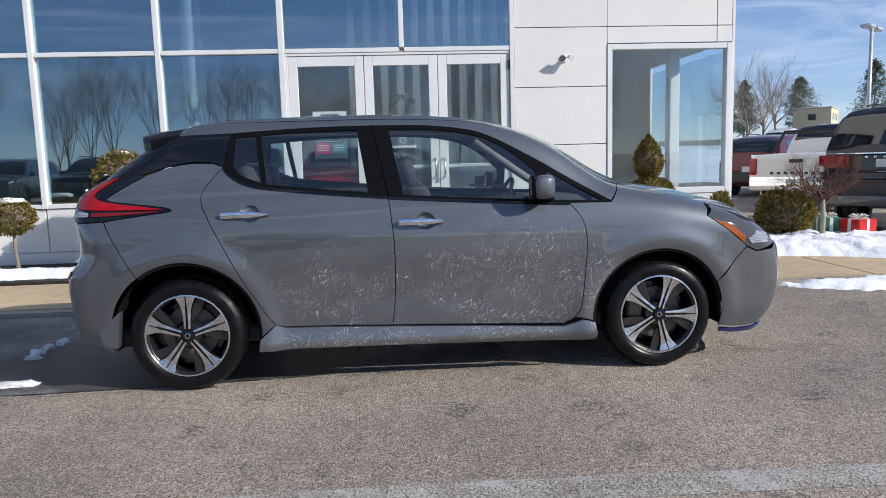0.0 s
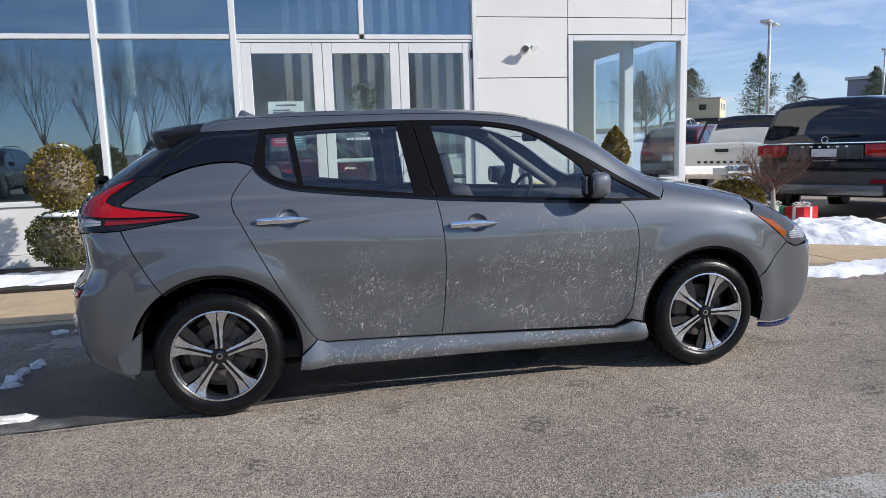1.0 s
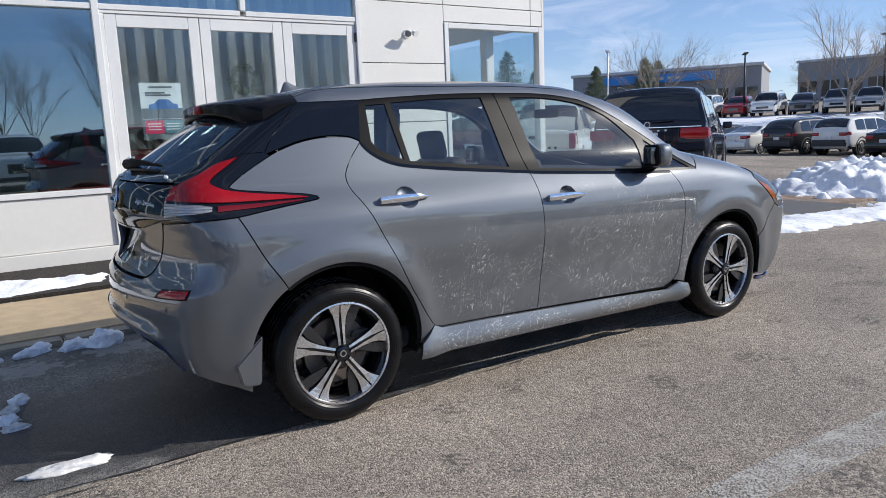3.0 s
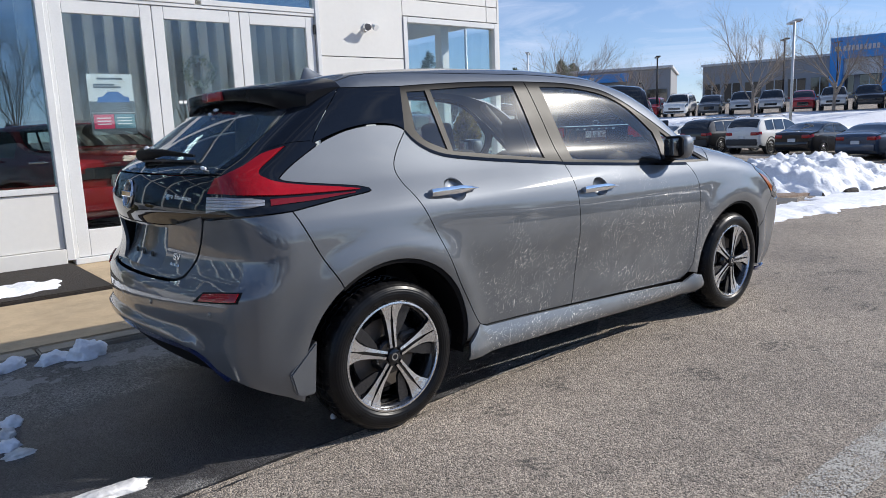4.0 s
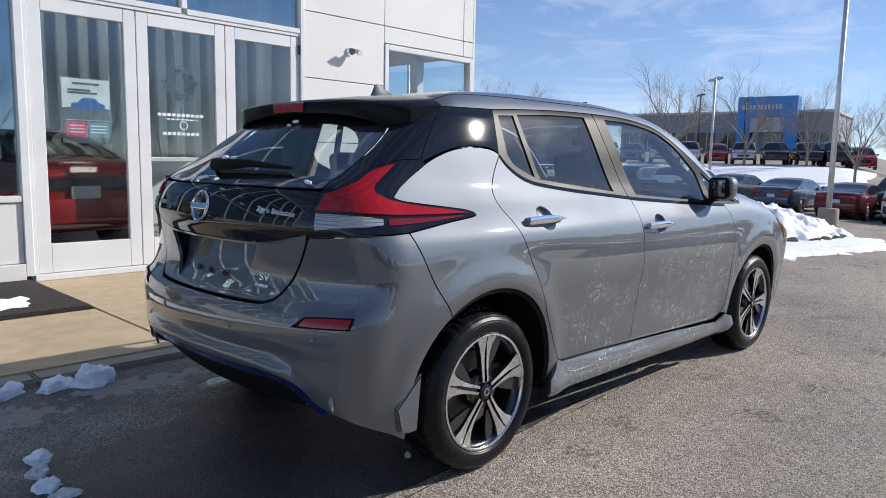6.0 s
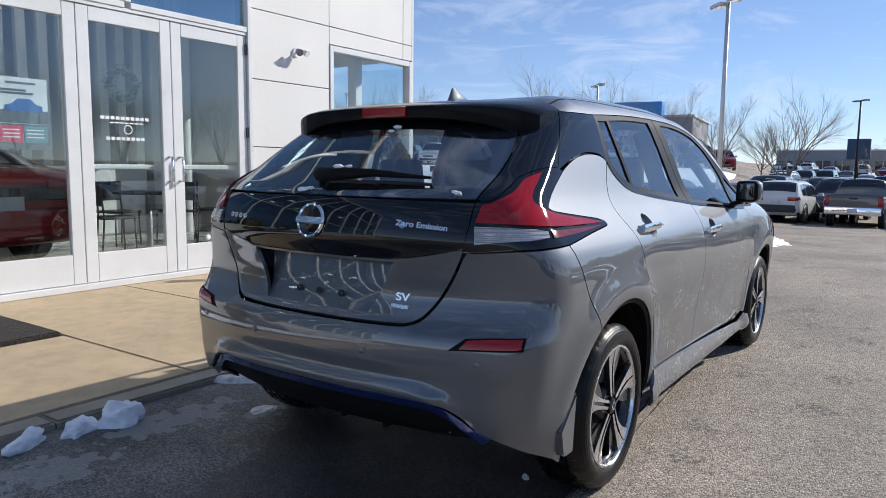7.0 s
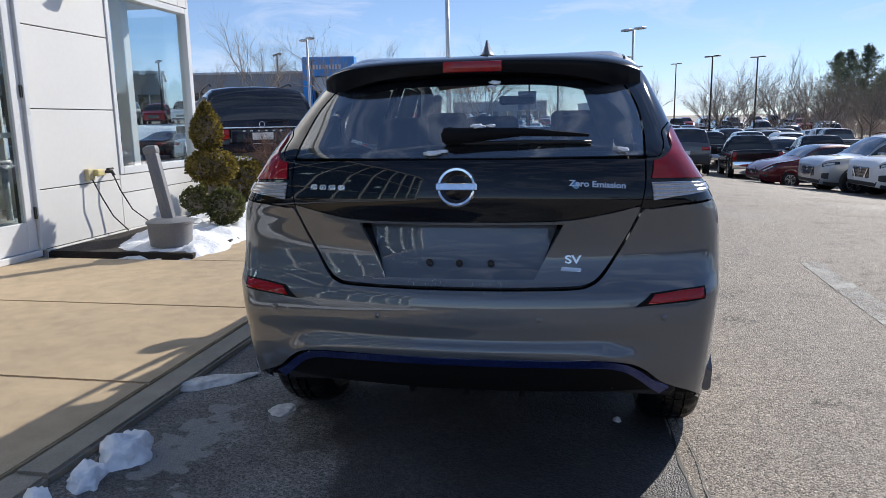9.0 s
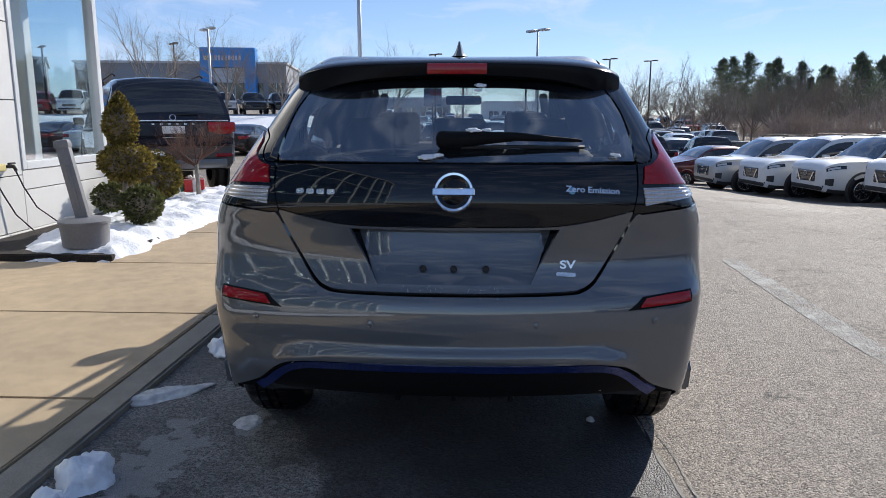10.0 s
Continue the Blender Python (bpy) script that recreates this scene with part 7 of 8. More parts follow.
def grow(bm, p, d, length, radius, level, rng, spread, sides):
    """One limb with its side limbs."""
    pts, rad = [p.copy()], [radius]
    n_ = 4 if level > 1 else 3
    q, dd = p.copy(), d.copy()
    for i in range(n_):
        dd = (dd + Vector((rng.uniform(-1, 1), rng.uniform(-1, 1), rng.uniform(-0.4, 0.9))) * 0.13).normalized()
        q = q + dd * length / n_
        pts.append(q.copy())
        rad.append(radius * (1 - 0.6 * (i + 1) / n_))
    tube(pts, rad, sides if level > 1 else 3, bm, caps=False)
    if level == 0:
        return
    kids = 4 if level > 2 else (5 if level == 2 else 7)
    for k in range(kids):
        t = 0.30 + 0.70 * (k + rng.random() * 0.8) / kids
        i = min(n_ - 1, int(t * n_))
        b = pts[i].lerp(pts[i + 1], t * n_ - i)
        axis = Vector((rng.uniform(-1, 1), rng.uniform(-1, 1), rng.uniform(-0.3, 0.3))).normalized()
        side = dd.cross(axis).normalized()
        nd = (dd * math.cos(radians(spread)) + side * math.sin(radians(spread + rng.uniform(-12, 12)))).normalized()
        nd = (nd + Vector((0, 0, 0.18))).normalized()
        grow(bm, b, nd, length * rng.uniform(0.52, 0.72), radius * 0.50 * (1.1 - 0.4 * t), level - 1, rng, spread, sides)


def bare_tree(height, seed, spread=34, trunk=0.14, mat=None, levels=4, rise=(0.75, 1.6)):
    rng = random.Random(seed)
    tree = thing("bare_tree", "leafless grey-brown deciduous tree", "tree", group="bare trees")
    b = bmesh.new()
    tube([(0, 0, -0.2), (0, 0, height * 0.14), (0.02, 0.01, height * 0.30)], [trunk, trunk * 0.8, trunk * 0.62], 8, b, caps=False)
    part("trunk", b, mat or BARK, tree)
    c = bmesh.new()
    for k in range(7):
        a = 2 * math.pi * k / 7 + rng.uniform(-0.3, 0.3)
        up = rng.uniform(*rise)
        grow(c, Vector((0.01, 0.0, height * (0.13 + 0.026 * k))), Vector((math.cos(a), math.sin(a), up)).normalized(), height * rng.uniform(0.40, 0.50), trunk * 0.45, levels - 1, rng, spread, 5)
    part("crown", c, mat or BARK, tree)
    return tree


def pine(height, seed, wide=0.30):
    rng = random.Random(seed)
    tree = thing("pine_tree", "dark green ragged pine tree", "tree", group="pines")
    part("trunk", tube([(0, 0, -0.2), (0, 0, height * 0.95)], [height * 0.018, 0.02], 7), BARK, tree)
    c = bmesh.new()
    for i in range(150):
        t = 0.08 + 0.92 * (i / 150) ** 0.95
        z = height * t
        r = height * wide * (1 - t) ** 0.62 * min(1.0, 0.55 + 2.2 * t) * rng.uniform(0.55, 1.2) + 0.10
        a = rng.uniform(0, 2 * math.pi)
        for k in range(42):
            s = rng.random() ** 0.55
            fan = rng.gauss(0, 0.34) * r * s
            px, py = r * s * math.cos(a) - fan * math.sin(a), r * s * math.sin(a) + fan * math.cos(a)
            pz = z + rng.gauss(0, 0.35) * height * 0.045 + 0.22 * r * s
            w = height * rng.uniform(0.009, 0.019)
            d1 = Vector((rng.uniform(-1, 1), rng.uniform(-1, 1), rng.uniform(0.0, 1.3))).normalized() * w * 2.3
            d2 = d1.orthogonal().normalized() * w * 0.42
            o = Vector((px, py, pz))
            c.faces.new([c.verts.new(o - d2), c.verts.new(o + d2), c.verts.new(o + d1)])
    part("crown", c, NEEDLE, tree)
    return tree


# Bark for the far thickets, with distance haze put into its lighter colour.
HAZY_BARK = surf("haze_paled_scrub", (0.44, 0.35, 0.29), 0.9, var=0.2, scale=3, island=0.25)


def scrub(height, seed):
    """A leafless thicket: many stems from one root."""
    rng = random.Random(seed)
    bush = thing("scrub_thicket", "leafless brown thicket of slender stems, paled for haze", "bush", group="roadside scrub")
    for nm, n_ in (("undergrowth", 9), ("crown", 14)):
        c = bmesh.new()
        for k in range(n_):
            a = rng.uniform(0, 2 * math.pi)
            p = Vector((math.cos(a), math.sin(a), 0)) * rng.uniform(0.1, 1.6) + Vector((0, 0, -0.2))
            d = Vector((math.cos(a) * 0.5, math.sin(a) * 0.5, rng.uniform(0.8, 1.8))).normalized()
            grow(c, p, d, height * rng.uniform(0.5, 0.8), 0.055 if nm == "undergrowth" else 0.035, 2, rng, 32, 4)
        part(nm, c, HAZY_BARK, bush)
    return bush


SCRUBS = [scrub(6.0, s) for s in (4, 5, 6)]
TREES = [bare_tree(9.0, s, 30 + 4 * (s % 3), 0.16) for s in (1, 2, 3)]
BELT = [bare_tree(9.0, s, 22 + 4 * (s % 3), 0.075, levels=5, rise=(1.6, 3.4)) for s in (11, 12, 13)]
PINES = [pine(11.0, s, 0.30 + 0.04 * s) for s in (1, 2, 3)]
USED = set()


def plant(pool, i, x, y, k, turn, label=""):
    m = pose(x, y, ground_z(x, y), 0, 0, turn) @ Matrix.Scale(k, 4)
    ob = pool[i]
    if ob.name in USED:
        ob = copy_thing(ob, m)
    else:
        USED.add(ob.name)
        ob.matrix_basis = m
    if label:
        tagged(ob, label)
    return ob


rng = random.Random(21)
# trees along the streets to the east and north-east
for x_, y_, k_ in ((52, 24.5, 0.92), (56, 20.2, 0.85), (50, 10.6, 0.78), (57, 15.8, 0.85), (46, 5.6, 0.78), (60, -6.2, 0.85), (75, 1.5, 0.7), (66, 10.8, 0.72), (30, 50, 0.85), (33, 53, 0.8), (45, 36, 1.05), (64, 44, 0.95), (70, 60, 1.1), (78, 42, 0.8), (92, 30, 0.9), (38, 60, 0.8)):
    plant(TREES, rng.randrange(3), x_, y_, k_, rng.uniform(0, 360))
# woods to the south-east: bare scrub before pines
for i in range(44):
    a = radians(-18.5 - 0.50 * i + rng.uniform(-0.4, 0.4))
    d = rng.uniform(58, 74) + max(0, 30 - 2.2 * i)
    plant(SCRUBS, rng.randrange(3), d * math.cos(a), d * math.sin(a), rng.uniform(0.5, 0.95) * (0.75 if i < 8 else 1), rng.uniform(0, 360))
for i in range(34):
    a = radians(-11.0 - 0.85 * i + rng.uniform(-0.6, 0.6))
    d = rng.uniform(66, 98)
    plant(TREES, rng.randrange(3), d * math.cos(a), d * math.sin(a), rng.uniform(0.7, 1.1), rng.uniform(0, 360))
for i in range(38):
    a = radians(-19.5 - 0.62 * i + rng.uniform(-0.5, 0.5))
    d = rng.uniform(100, 125)
    plant(PINES, rng.randrange(3), d * math.cos(a), d * math.sin(a), rng.uniform(0.6, 0.98), rng.uniform(0, 360))
for x_, y_, k_ in ((39.5, 48.5, 0.62), (36, 62, 0.55), (60, 58, 0.55), (66, 56, 0.6), (80, 66, 0.65), (54, 62, 0.5), (44, 66, 0.55)):
    plant(PINES, rng.randrange(3), x_, y_, k_, rng.uniform(0, 360))
# a belt of bare trees behind the walker, mirrored in the glass
for i in range(52):
    plant(BELT, rng.randrange(3), -80 + 3.1 * i + rng.uniform(-1.5, 1.5), -52 - rng.uniform(0, 18), rng.uniform(0.75, 1.2), rng.uniform(0, 360))


# ---- buildings far off ----
FAR_GREY = surf("far_grey_cladding", (0.30, 0.31, 0.33), 0.7, var=0.06, scale=0.3)
FAR_WHITE = surf("far_white_cladding", (0.62, 0.63, 0.64), 0.6, var=0.05, scale=0.3)
SIGN_BLUE = surf("bright_blue_cladding", (0.03, 0.27, 0.70), 0.4, var=0.05, scale=0.3)
CREAM = surf("cream_siding", (0.66, 0.60, 0.42), 0.7, var=0.06)


def far_building(name, x, y, turn, w, d, h, label, wall, bays, portal=None):
    b = thing(name, label, "building", pose(x, y, ground_z(x, y) - 0.3, 0, 0, turn))
    part("wall", box(0, d, 0, w, 0, h), wall, b)
    part("roof", box(-0.25, d + 0.25, -0.25, w + 0.25, h + 0.001, h + 0.35, 0.05), FAR_WHITE, b)
    k = w / bays
    for i in range(bays):
        win = part("window", box(-0.06, 0.02, i * k + k * 0.12, (i + 1) * k - k * 0.12, 0.6, h * 0.55), GLASS_FAR, b)
        part("mullion", box(-0.10, -0.061, i * k + k * 0.48, i * k + k * 0.52, 0.6, h * 0.55), FAR_WHITE, win)
    if portal:
        y0, y1, ph = portal
        t = (y1 - y0) * 0.2
        part("portal", box(-1.6, 1.0, y0, y0 + t, 0, ph), SIGN_BLUE, b, "bright blue entrance portal")
        part("portal", box(-1.6, 1.0, y1 - t, y1, 0, ph), SIGN_BLUE, b, "bright blue entrance portal")
        part("portal_head", box(-1.6, 1.0, y0 + t + 0.01, y1 - t - 0.01, ph * 0.66, ph), SIGN_BLUE, b)
        part("portal_panel", box(-1.0, 0.9, y0 + t, y1 - t, ph * 0.40, ph * 0.655), FAR_WHITE, b)
        for q in range(9):
            part("sign_bar", box(-1.72, -1.61, y0 + (y1 - y0) * (0.26 + 0.062 * q), y0 + (y1 - y0) * (0.30 + 0.062 * q), ph * 0.78, ph * 0.86), FAR_WHITE, b, "pale sign bar")
        part("sign_mark", box(-1.72, -1.61, y0 + (y1 - y0) * 0.84, y0 + (y1 - y0) * 0.93, ph * 0.785, ph * 0.855), CREAM, b)
    return b


far_building("dealership_building", 104, 27.5, 8, 30, 20, 6.0, "long grey dealership with a bright blue portal", FAR_GREY, 10, (4.2, 12.0, 8.2))
far_building("dealership_building", 74, 46, 30, 22, 16, 5.2, "low grey showroom with a blue fascia across the road", FAR_GREY, 7)
fascia = thing("fascia_sign", "blue fascia sign on the low showroom", "sign", pose(73.4, 46.6, ground_z(74, 46) + 3.6, 0, 0, 30))
part("board", box(-0.7, -0.1, 4.0, 17.0, 0, 1.0, 0.03), SIGN_BLUE, fascia)
for q in range(6):
    part("sign_bar", box(-0.78, -0.705, 8.0 + 0.9 * q, 8.5 + 0.9 * q, 0.35, 0.65), FAR_WHITE, fascia)
trailer = thing("site_trailer", "small cream site trailer on a snowy slope", "trailer", pose(42.6, 61.6, ground_z(43.5, 62.5) - 0.1, 0, 0, 50) @ Matrix.Scale(0.70, 4))
part("wall", box(0, 7.5, -2.4, 2.4, 0.5, 3.3, 0.05), CREAM, trailer)
part("roof", box(-0.15, 7.65, -2.5, 2.5, 3.31, 3.45, 0.04), FAR_WHITE, trailer)
for q in (1.2, 3.4, 5.4):
    part("window", box(q, q + 0.7, -2.45, -2.38, 1.7, 2.6), GLASS_FAR, trailer)
part("window", box(-0.05, 0.02, -0.5, 0.5, 1.7, 2.5), GLASS_FAR, trailer)
part("skirting", box(0.1, 7.4, -2.2, 2.2, -0.3, 0.499), TRIM, trailer)
far_building("house", 190, -18, 10, 14, 9, 5.0, "pale house beyond the lot", FAR_WHITE, 4)
far_building("house", 200, 6, 0, 26, 9, 5.5, "long low building beyond the lot", FAR_GREY, 6)
board = thing("pole_sign", "dark blue pole sign far beyond the lot", "sign", pose(78, 4.3, ground_z(78, 4.3)))
part("pole", tube([(0, 0, 0), (0, 0, 3.0)], 0.12, 8), BLACK, board)
part("panel", box(-0.2, 0.2, -1.0, 1.0, 3.0, 5.0, 0.03), surf("sign_navy", (0.03, 0.07, 0.14), 0.5), board)

# ---- planting beds, snow and shrubs ----
ASPHALT_B = speckled("darker_asphalt", (0.185, 0.180, 0.172), 2.6, 0.3, 200.0, 0.003, 1.3, 0.6, 0.55)


def stained_and_shaded(m, places, color, rough, blend="MIX", scale=3.2, fray=1.5, share=1.0):
    """Stains and painted shade with frayed edges round the given places (x, y, half length, half width)."""
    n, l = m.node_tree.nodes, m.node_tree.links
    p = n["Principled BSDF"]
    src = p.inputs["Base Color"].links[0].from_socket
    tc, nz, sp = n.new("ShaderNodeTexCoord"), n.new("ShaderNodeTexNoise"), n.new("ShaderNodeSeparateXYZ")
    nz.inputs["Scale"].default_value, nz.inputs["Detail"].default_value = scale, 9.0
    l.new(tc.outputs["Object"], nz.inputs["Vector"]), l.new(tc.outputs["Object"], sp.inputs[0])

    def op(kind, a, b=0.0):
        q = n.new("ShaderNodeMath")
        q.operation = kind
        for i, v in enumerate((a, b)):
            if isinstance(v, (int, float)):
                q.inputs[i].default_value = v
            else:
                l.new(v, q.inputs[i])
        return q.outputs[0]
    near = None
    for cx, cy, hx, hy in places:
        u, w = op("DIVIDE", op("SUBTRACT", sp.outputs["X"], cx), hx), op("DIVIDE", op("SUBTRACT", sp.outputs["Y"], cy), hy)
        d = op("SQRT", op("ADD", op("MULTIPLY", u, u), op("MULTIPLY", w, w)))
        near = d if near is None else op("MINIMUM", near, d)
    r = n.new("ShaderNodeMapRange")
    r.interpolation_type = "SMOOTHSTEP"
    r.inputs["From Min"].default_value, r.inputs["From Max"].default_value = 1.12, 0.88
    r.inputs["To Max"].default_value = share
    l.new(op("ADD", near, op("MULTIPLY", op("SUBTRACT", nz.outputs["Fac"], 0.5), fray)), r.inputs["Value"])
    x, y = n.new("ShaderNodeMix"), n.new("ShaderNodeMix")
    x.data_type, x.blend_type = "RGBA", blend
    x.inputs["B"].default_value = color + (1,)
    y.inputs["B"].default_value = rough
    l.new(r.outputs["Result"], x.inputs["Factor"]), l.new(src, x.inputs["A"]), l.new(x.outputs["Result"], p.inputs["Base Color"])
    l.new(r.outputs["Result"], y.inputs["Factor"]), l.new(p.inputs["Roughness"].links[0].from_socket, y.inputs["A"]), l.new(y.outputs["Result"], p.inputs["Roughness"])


# Damp patches; the one at the tail also paints in the car's shade.
stained_and_shaded(ASPHALT_B, ((-0.2, -0.15, 1.5, 0.72), (-3.6, 0.1, 1.0, 0.6)), (0.36, 0.36, 0.39), 0.5, "MULTIPLY")
stained_and_shaded(ASPHALT_B, ((-0.55, 1.10, 0.30, 0.12), (-1.2, 1.0, 0.22, 0.12), (-0.22, 0.84, 0.10, 0.06)), (0.42, 0.42, 0.42), 0.8, scale=11.0, fray=4.2, share=0.42)
TAR = surf("tar_seam", (0.02, 0.02, 0.02), 0.6, var=0.3)
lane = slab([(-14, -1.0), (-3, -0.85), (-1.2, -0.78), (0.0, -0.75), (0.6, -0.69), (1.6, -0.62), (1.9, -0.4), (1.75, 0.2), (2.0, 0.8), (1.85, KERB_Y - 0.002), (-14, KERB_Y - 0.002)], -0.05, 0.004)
tagged(part("road", lane, ASPHALT_B), "darker damp asphalt strip along the kerb, with shade painted in at the car's tail", "asphalt", kind="structure")
seam = bmesh.new()
edge_y = curve([(-14, -1.0), (-3, -0.85), (-1.2, -0.78), (0.0, -0.75), (0.6, -0.69), (1.6, -0.62), (4.0, -0.60)])
for off_, w_ in ((0.0, 0.007), (-0.055, 0.004)):
    prev = None
    for k in range(240):
        x = -5 + 9 * k / 239
        y = float(edge_y(x)) + off_ + 0.018 * noise.noise(Vector((x * 3, off_ * 40, 0)))
        w = w_ * (0.15 + 1.6 * abs(noise.noise(Vector((x * 5, 3, off_ * 20)))))
        ring = [seam.verts.new((x, y - w, 0.0065)), seam.verts.new((x, y + w, 0.0065))]
        if prev:
            seam.faces.new((prev[0], ring[0], ring[1], prev[1]))
        prev = ring
tagged(part("tar_seam", seam, TAR), "thin dark tar seam in the asphalt", "tar seam", kind="structure")

bed_r = [(2.86, 4.48), (2.84, 2.99), (4.3, 2.99), (5.6, 3.02), (6.3, 2.78), (7.0, 2.20), (8.0, 2.6), (8.6, 4.0), (8.2, 4.6), (5.85, 4.48)]
tagged(part("planting_bed", slab(bed_r, -0.1, 0.085, 0.01), MULCH), "dark mulched planting bed against the wall", "planting bed", kind="structure")
tagged(part("planting_bed", slab([(-12, 2.99), (-0.12, 2.99), (-0.12, 4.48), (-12, 4.48)], -0.1, 0.075, 0.01), MULCH), "dark mulched planting bed against the wall", "planting bed", kind="structure")
snow_patch("snow_drift", [(3.0, 3.95), (2.86, 3.5), (2.84, 2.95), (4.2, 2.92), (5.5, 2.95), (6.3, 2.72), (7.0, 2.12), (7.9, 2.75), (8.4, 4.0), (7.6, 4.4), (5.6, 4.30), (4.1, 4.25)], 0.14, "white lumpy snow over the planting bed", 3, 0.045, base=0.06, rough=0.16)
snow_patch("snow_drift", [(-12, 3.08), (-1.2, 3.08), (-0.35, 3.15), (-0.42, 3.62), (-0.95, 3.75), (-2.0, 4.0), (-6, 4.1), (-12, 4.1)], 0.09, "white lumpy snow over the planting bed", 5, 0.05, base=0.055, rough=0.25)
snow_patch("snow_drift", [(4.75, 1.50), (5.0, 1.12), (5.8, 0.95), (7.2, 0.62), (8.8, 0.62), (9.4, 1.2), (7.4, 1.55), (6.0, 1.62)], 0.085, "thin old snow lying over the kerb", 8, 0.05, base=0.0, rough=0.3)
snow_patch("snow_drift", [(8.3, 1.35), (8.9, 0.55), (12, 0.35), (15.4, 1.2), (15.0, 2.2), (11, 1.9)], 0.07, "thin trampled snow on the pavement's end", 11, 0.09, base=0.0, rough=0.5)
snow_patch("snow_heap", [(9.9, 2.6), (10.6, 1.75), (13.0, 1.55), (16.2, 2.0), (17.4, 3.6), (16.0, 5.2), (12.5, 5.0), (10.4, 3.9)], 0.74, "ploughed heap of lumpy white snow", 14, 0.06, base=0.0, rough=0.6, lump=2.2, steep=1.5, chunk=0.20)
b = bmesh.new()
for q in ((11.3, 1.72, 0.26), (12.2, 1.60, 0.44), (12.9, 1.60, 0.30), (13.9, 1.66, 0.48), (14.6, 1.80, 0.40)):
    g = bmesh.new()
    bmesh.ops.create_icosphere(g, subdivisions=3, radius=1.0)
    for v in g.verts:
        v.co = v.co * (1 + 0.5 * noise.noise(v.co * 2.1 + Vector(q)))
    joined(b, g, pose(q[0], q[1], ground_z(q[0], q[1]) + (0.04 if q[2] > 0.17 else 0.40), 0, 0, 20 * q[2]) @ Matrix.Diagonal((q[2], 0.10, 0.07, 1)))
tagged(part("ploughed_debris", b, MULCH, smooth=180), "dark ploughed-up mulch and dirt along the snow heap", "debris", kind="stuff")
for i, (x_, y_, a_, b_, h_) in enumerate(((-1.09, -0.585, 0.17, 0.045, 0.025), (-1.24, 0.40, 0.05, 0.045, 0.035), (-1.28, 0.27, 0.045, 0.04, 0.03), (-1.29, 0.13, 0.05, 0.045, 0.035), (-1.27, 0.02, 0.06, 0.035, 0.02), (-0.72, 1.27, 0.11, 0.09, 0.085),
                                          (-0.90, 1.31, 0.10, 0.06, 0.05), (-1.12, 1.33, 0.12, 0.05, 0.05), (-1.36, 1.28, 0.06, 0.045, 0.03), (0.02, 1.36, 0.21, 0.065, 0.028), (0.70, 1.30, 0.16, 0.06, 0.04), (-0.145, -0.56, 0.018, 0.015, 0.016), (-0.22, 0.86, 0.07, 0.05, 0.008))):
    b = bmesh.new()
    bmesh.ops.create_icosphere(b, subdivisions=4 if a_ > 0.03 else 2, radius=1.0)
    for v in b.verts:
        q = v.co.copy()
        k = 1 + 0.38 * noise.noise(q * 1.7 + Vector((i * 3.1, 0, 0))) + 0.16 * noise.noise(q * 6 + Vector((i, 2, 0)))
        v.co = Vector((q.x * a_ * k, q.y * b_ * k, max(-0.15, q.z) * h_ * k * 1.1))
    z_ = SLAB - 0.005 if (y_ > 1.36 and x_ > -0.5) else 0.003
    tagged(part("snow_lump", b, SNOW if h_ > 0.03 else DIRTY_SNOW, smooth=180, m=pose(x_, y_, z_ + 0.002, 0, 0, -54 if i == 9 else 12 * (i % 4))), "small lump of frozen snow on the asphalt" if y_ < 1.36 else "flattened lump of snow across the kerb", "snow", "lumps of snow")


def snow_sheet(label, a0, a1, d0, d1, seed, cover=0.0):
    """Snow on the slopes beyond the lot, lying on the land."""
    bm = bmesh.new()
    na, nd = 46, 16
    g = {}
    for i in range(na + 1):
        for j in range(nd + 1):
            a = radians(a0 + (a1 - a0) * i / na)
            d = d0 + (d1 - d0) * j / nd + 2.2 * noise.noise(Vector((a * 14, j, seed)))
            x, y = d * math.cos(a), d * math.sin(a)
            rim = i in (0, na) or j in (0, nd)
            g[i, j] = bm.verts.new((x, y, ground_z(x, y) + (-0.05 if rim else 0.10 + 0.10 * noise.noise(Vector((x * 0.4, y * 0.4, seed))))))
    for i in range(na):
        for j in range(nd):
            bm.faces.new((g[i, j], g[i, j + 1], g[i + 1, j + 1], g[i + 1, j])).smooth = True
    tagged(part("snow_field", bm, SNOW, smooth=180), label, "snow", kind="stuff")


snow_sheet("snow-covered slope below the upper terrace", 11, 44, 40, 62, 2)
snow_sheet("snow-covered slope beyond the pickups", 46, 80, 26, 64, 4)
snow_sheet("snow verge far beyond the lot", -14, 4, 128, 150, 6)


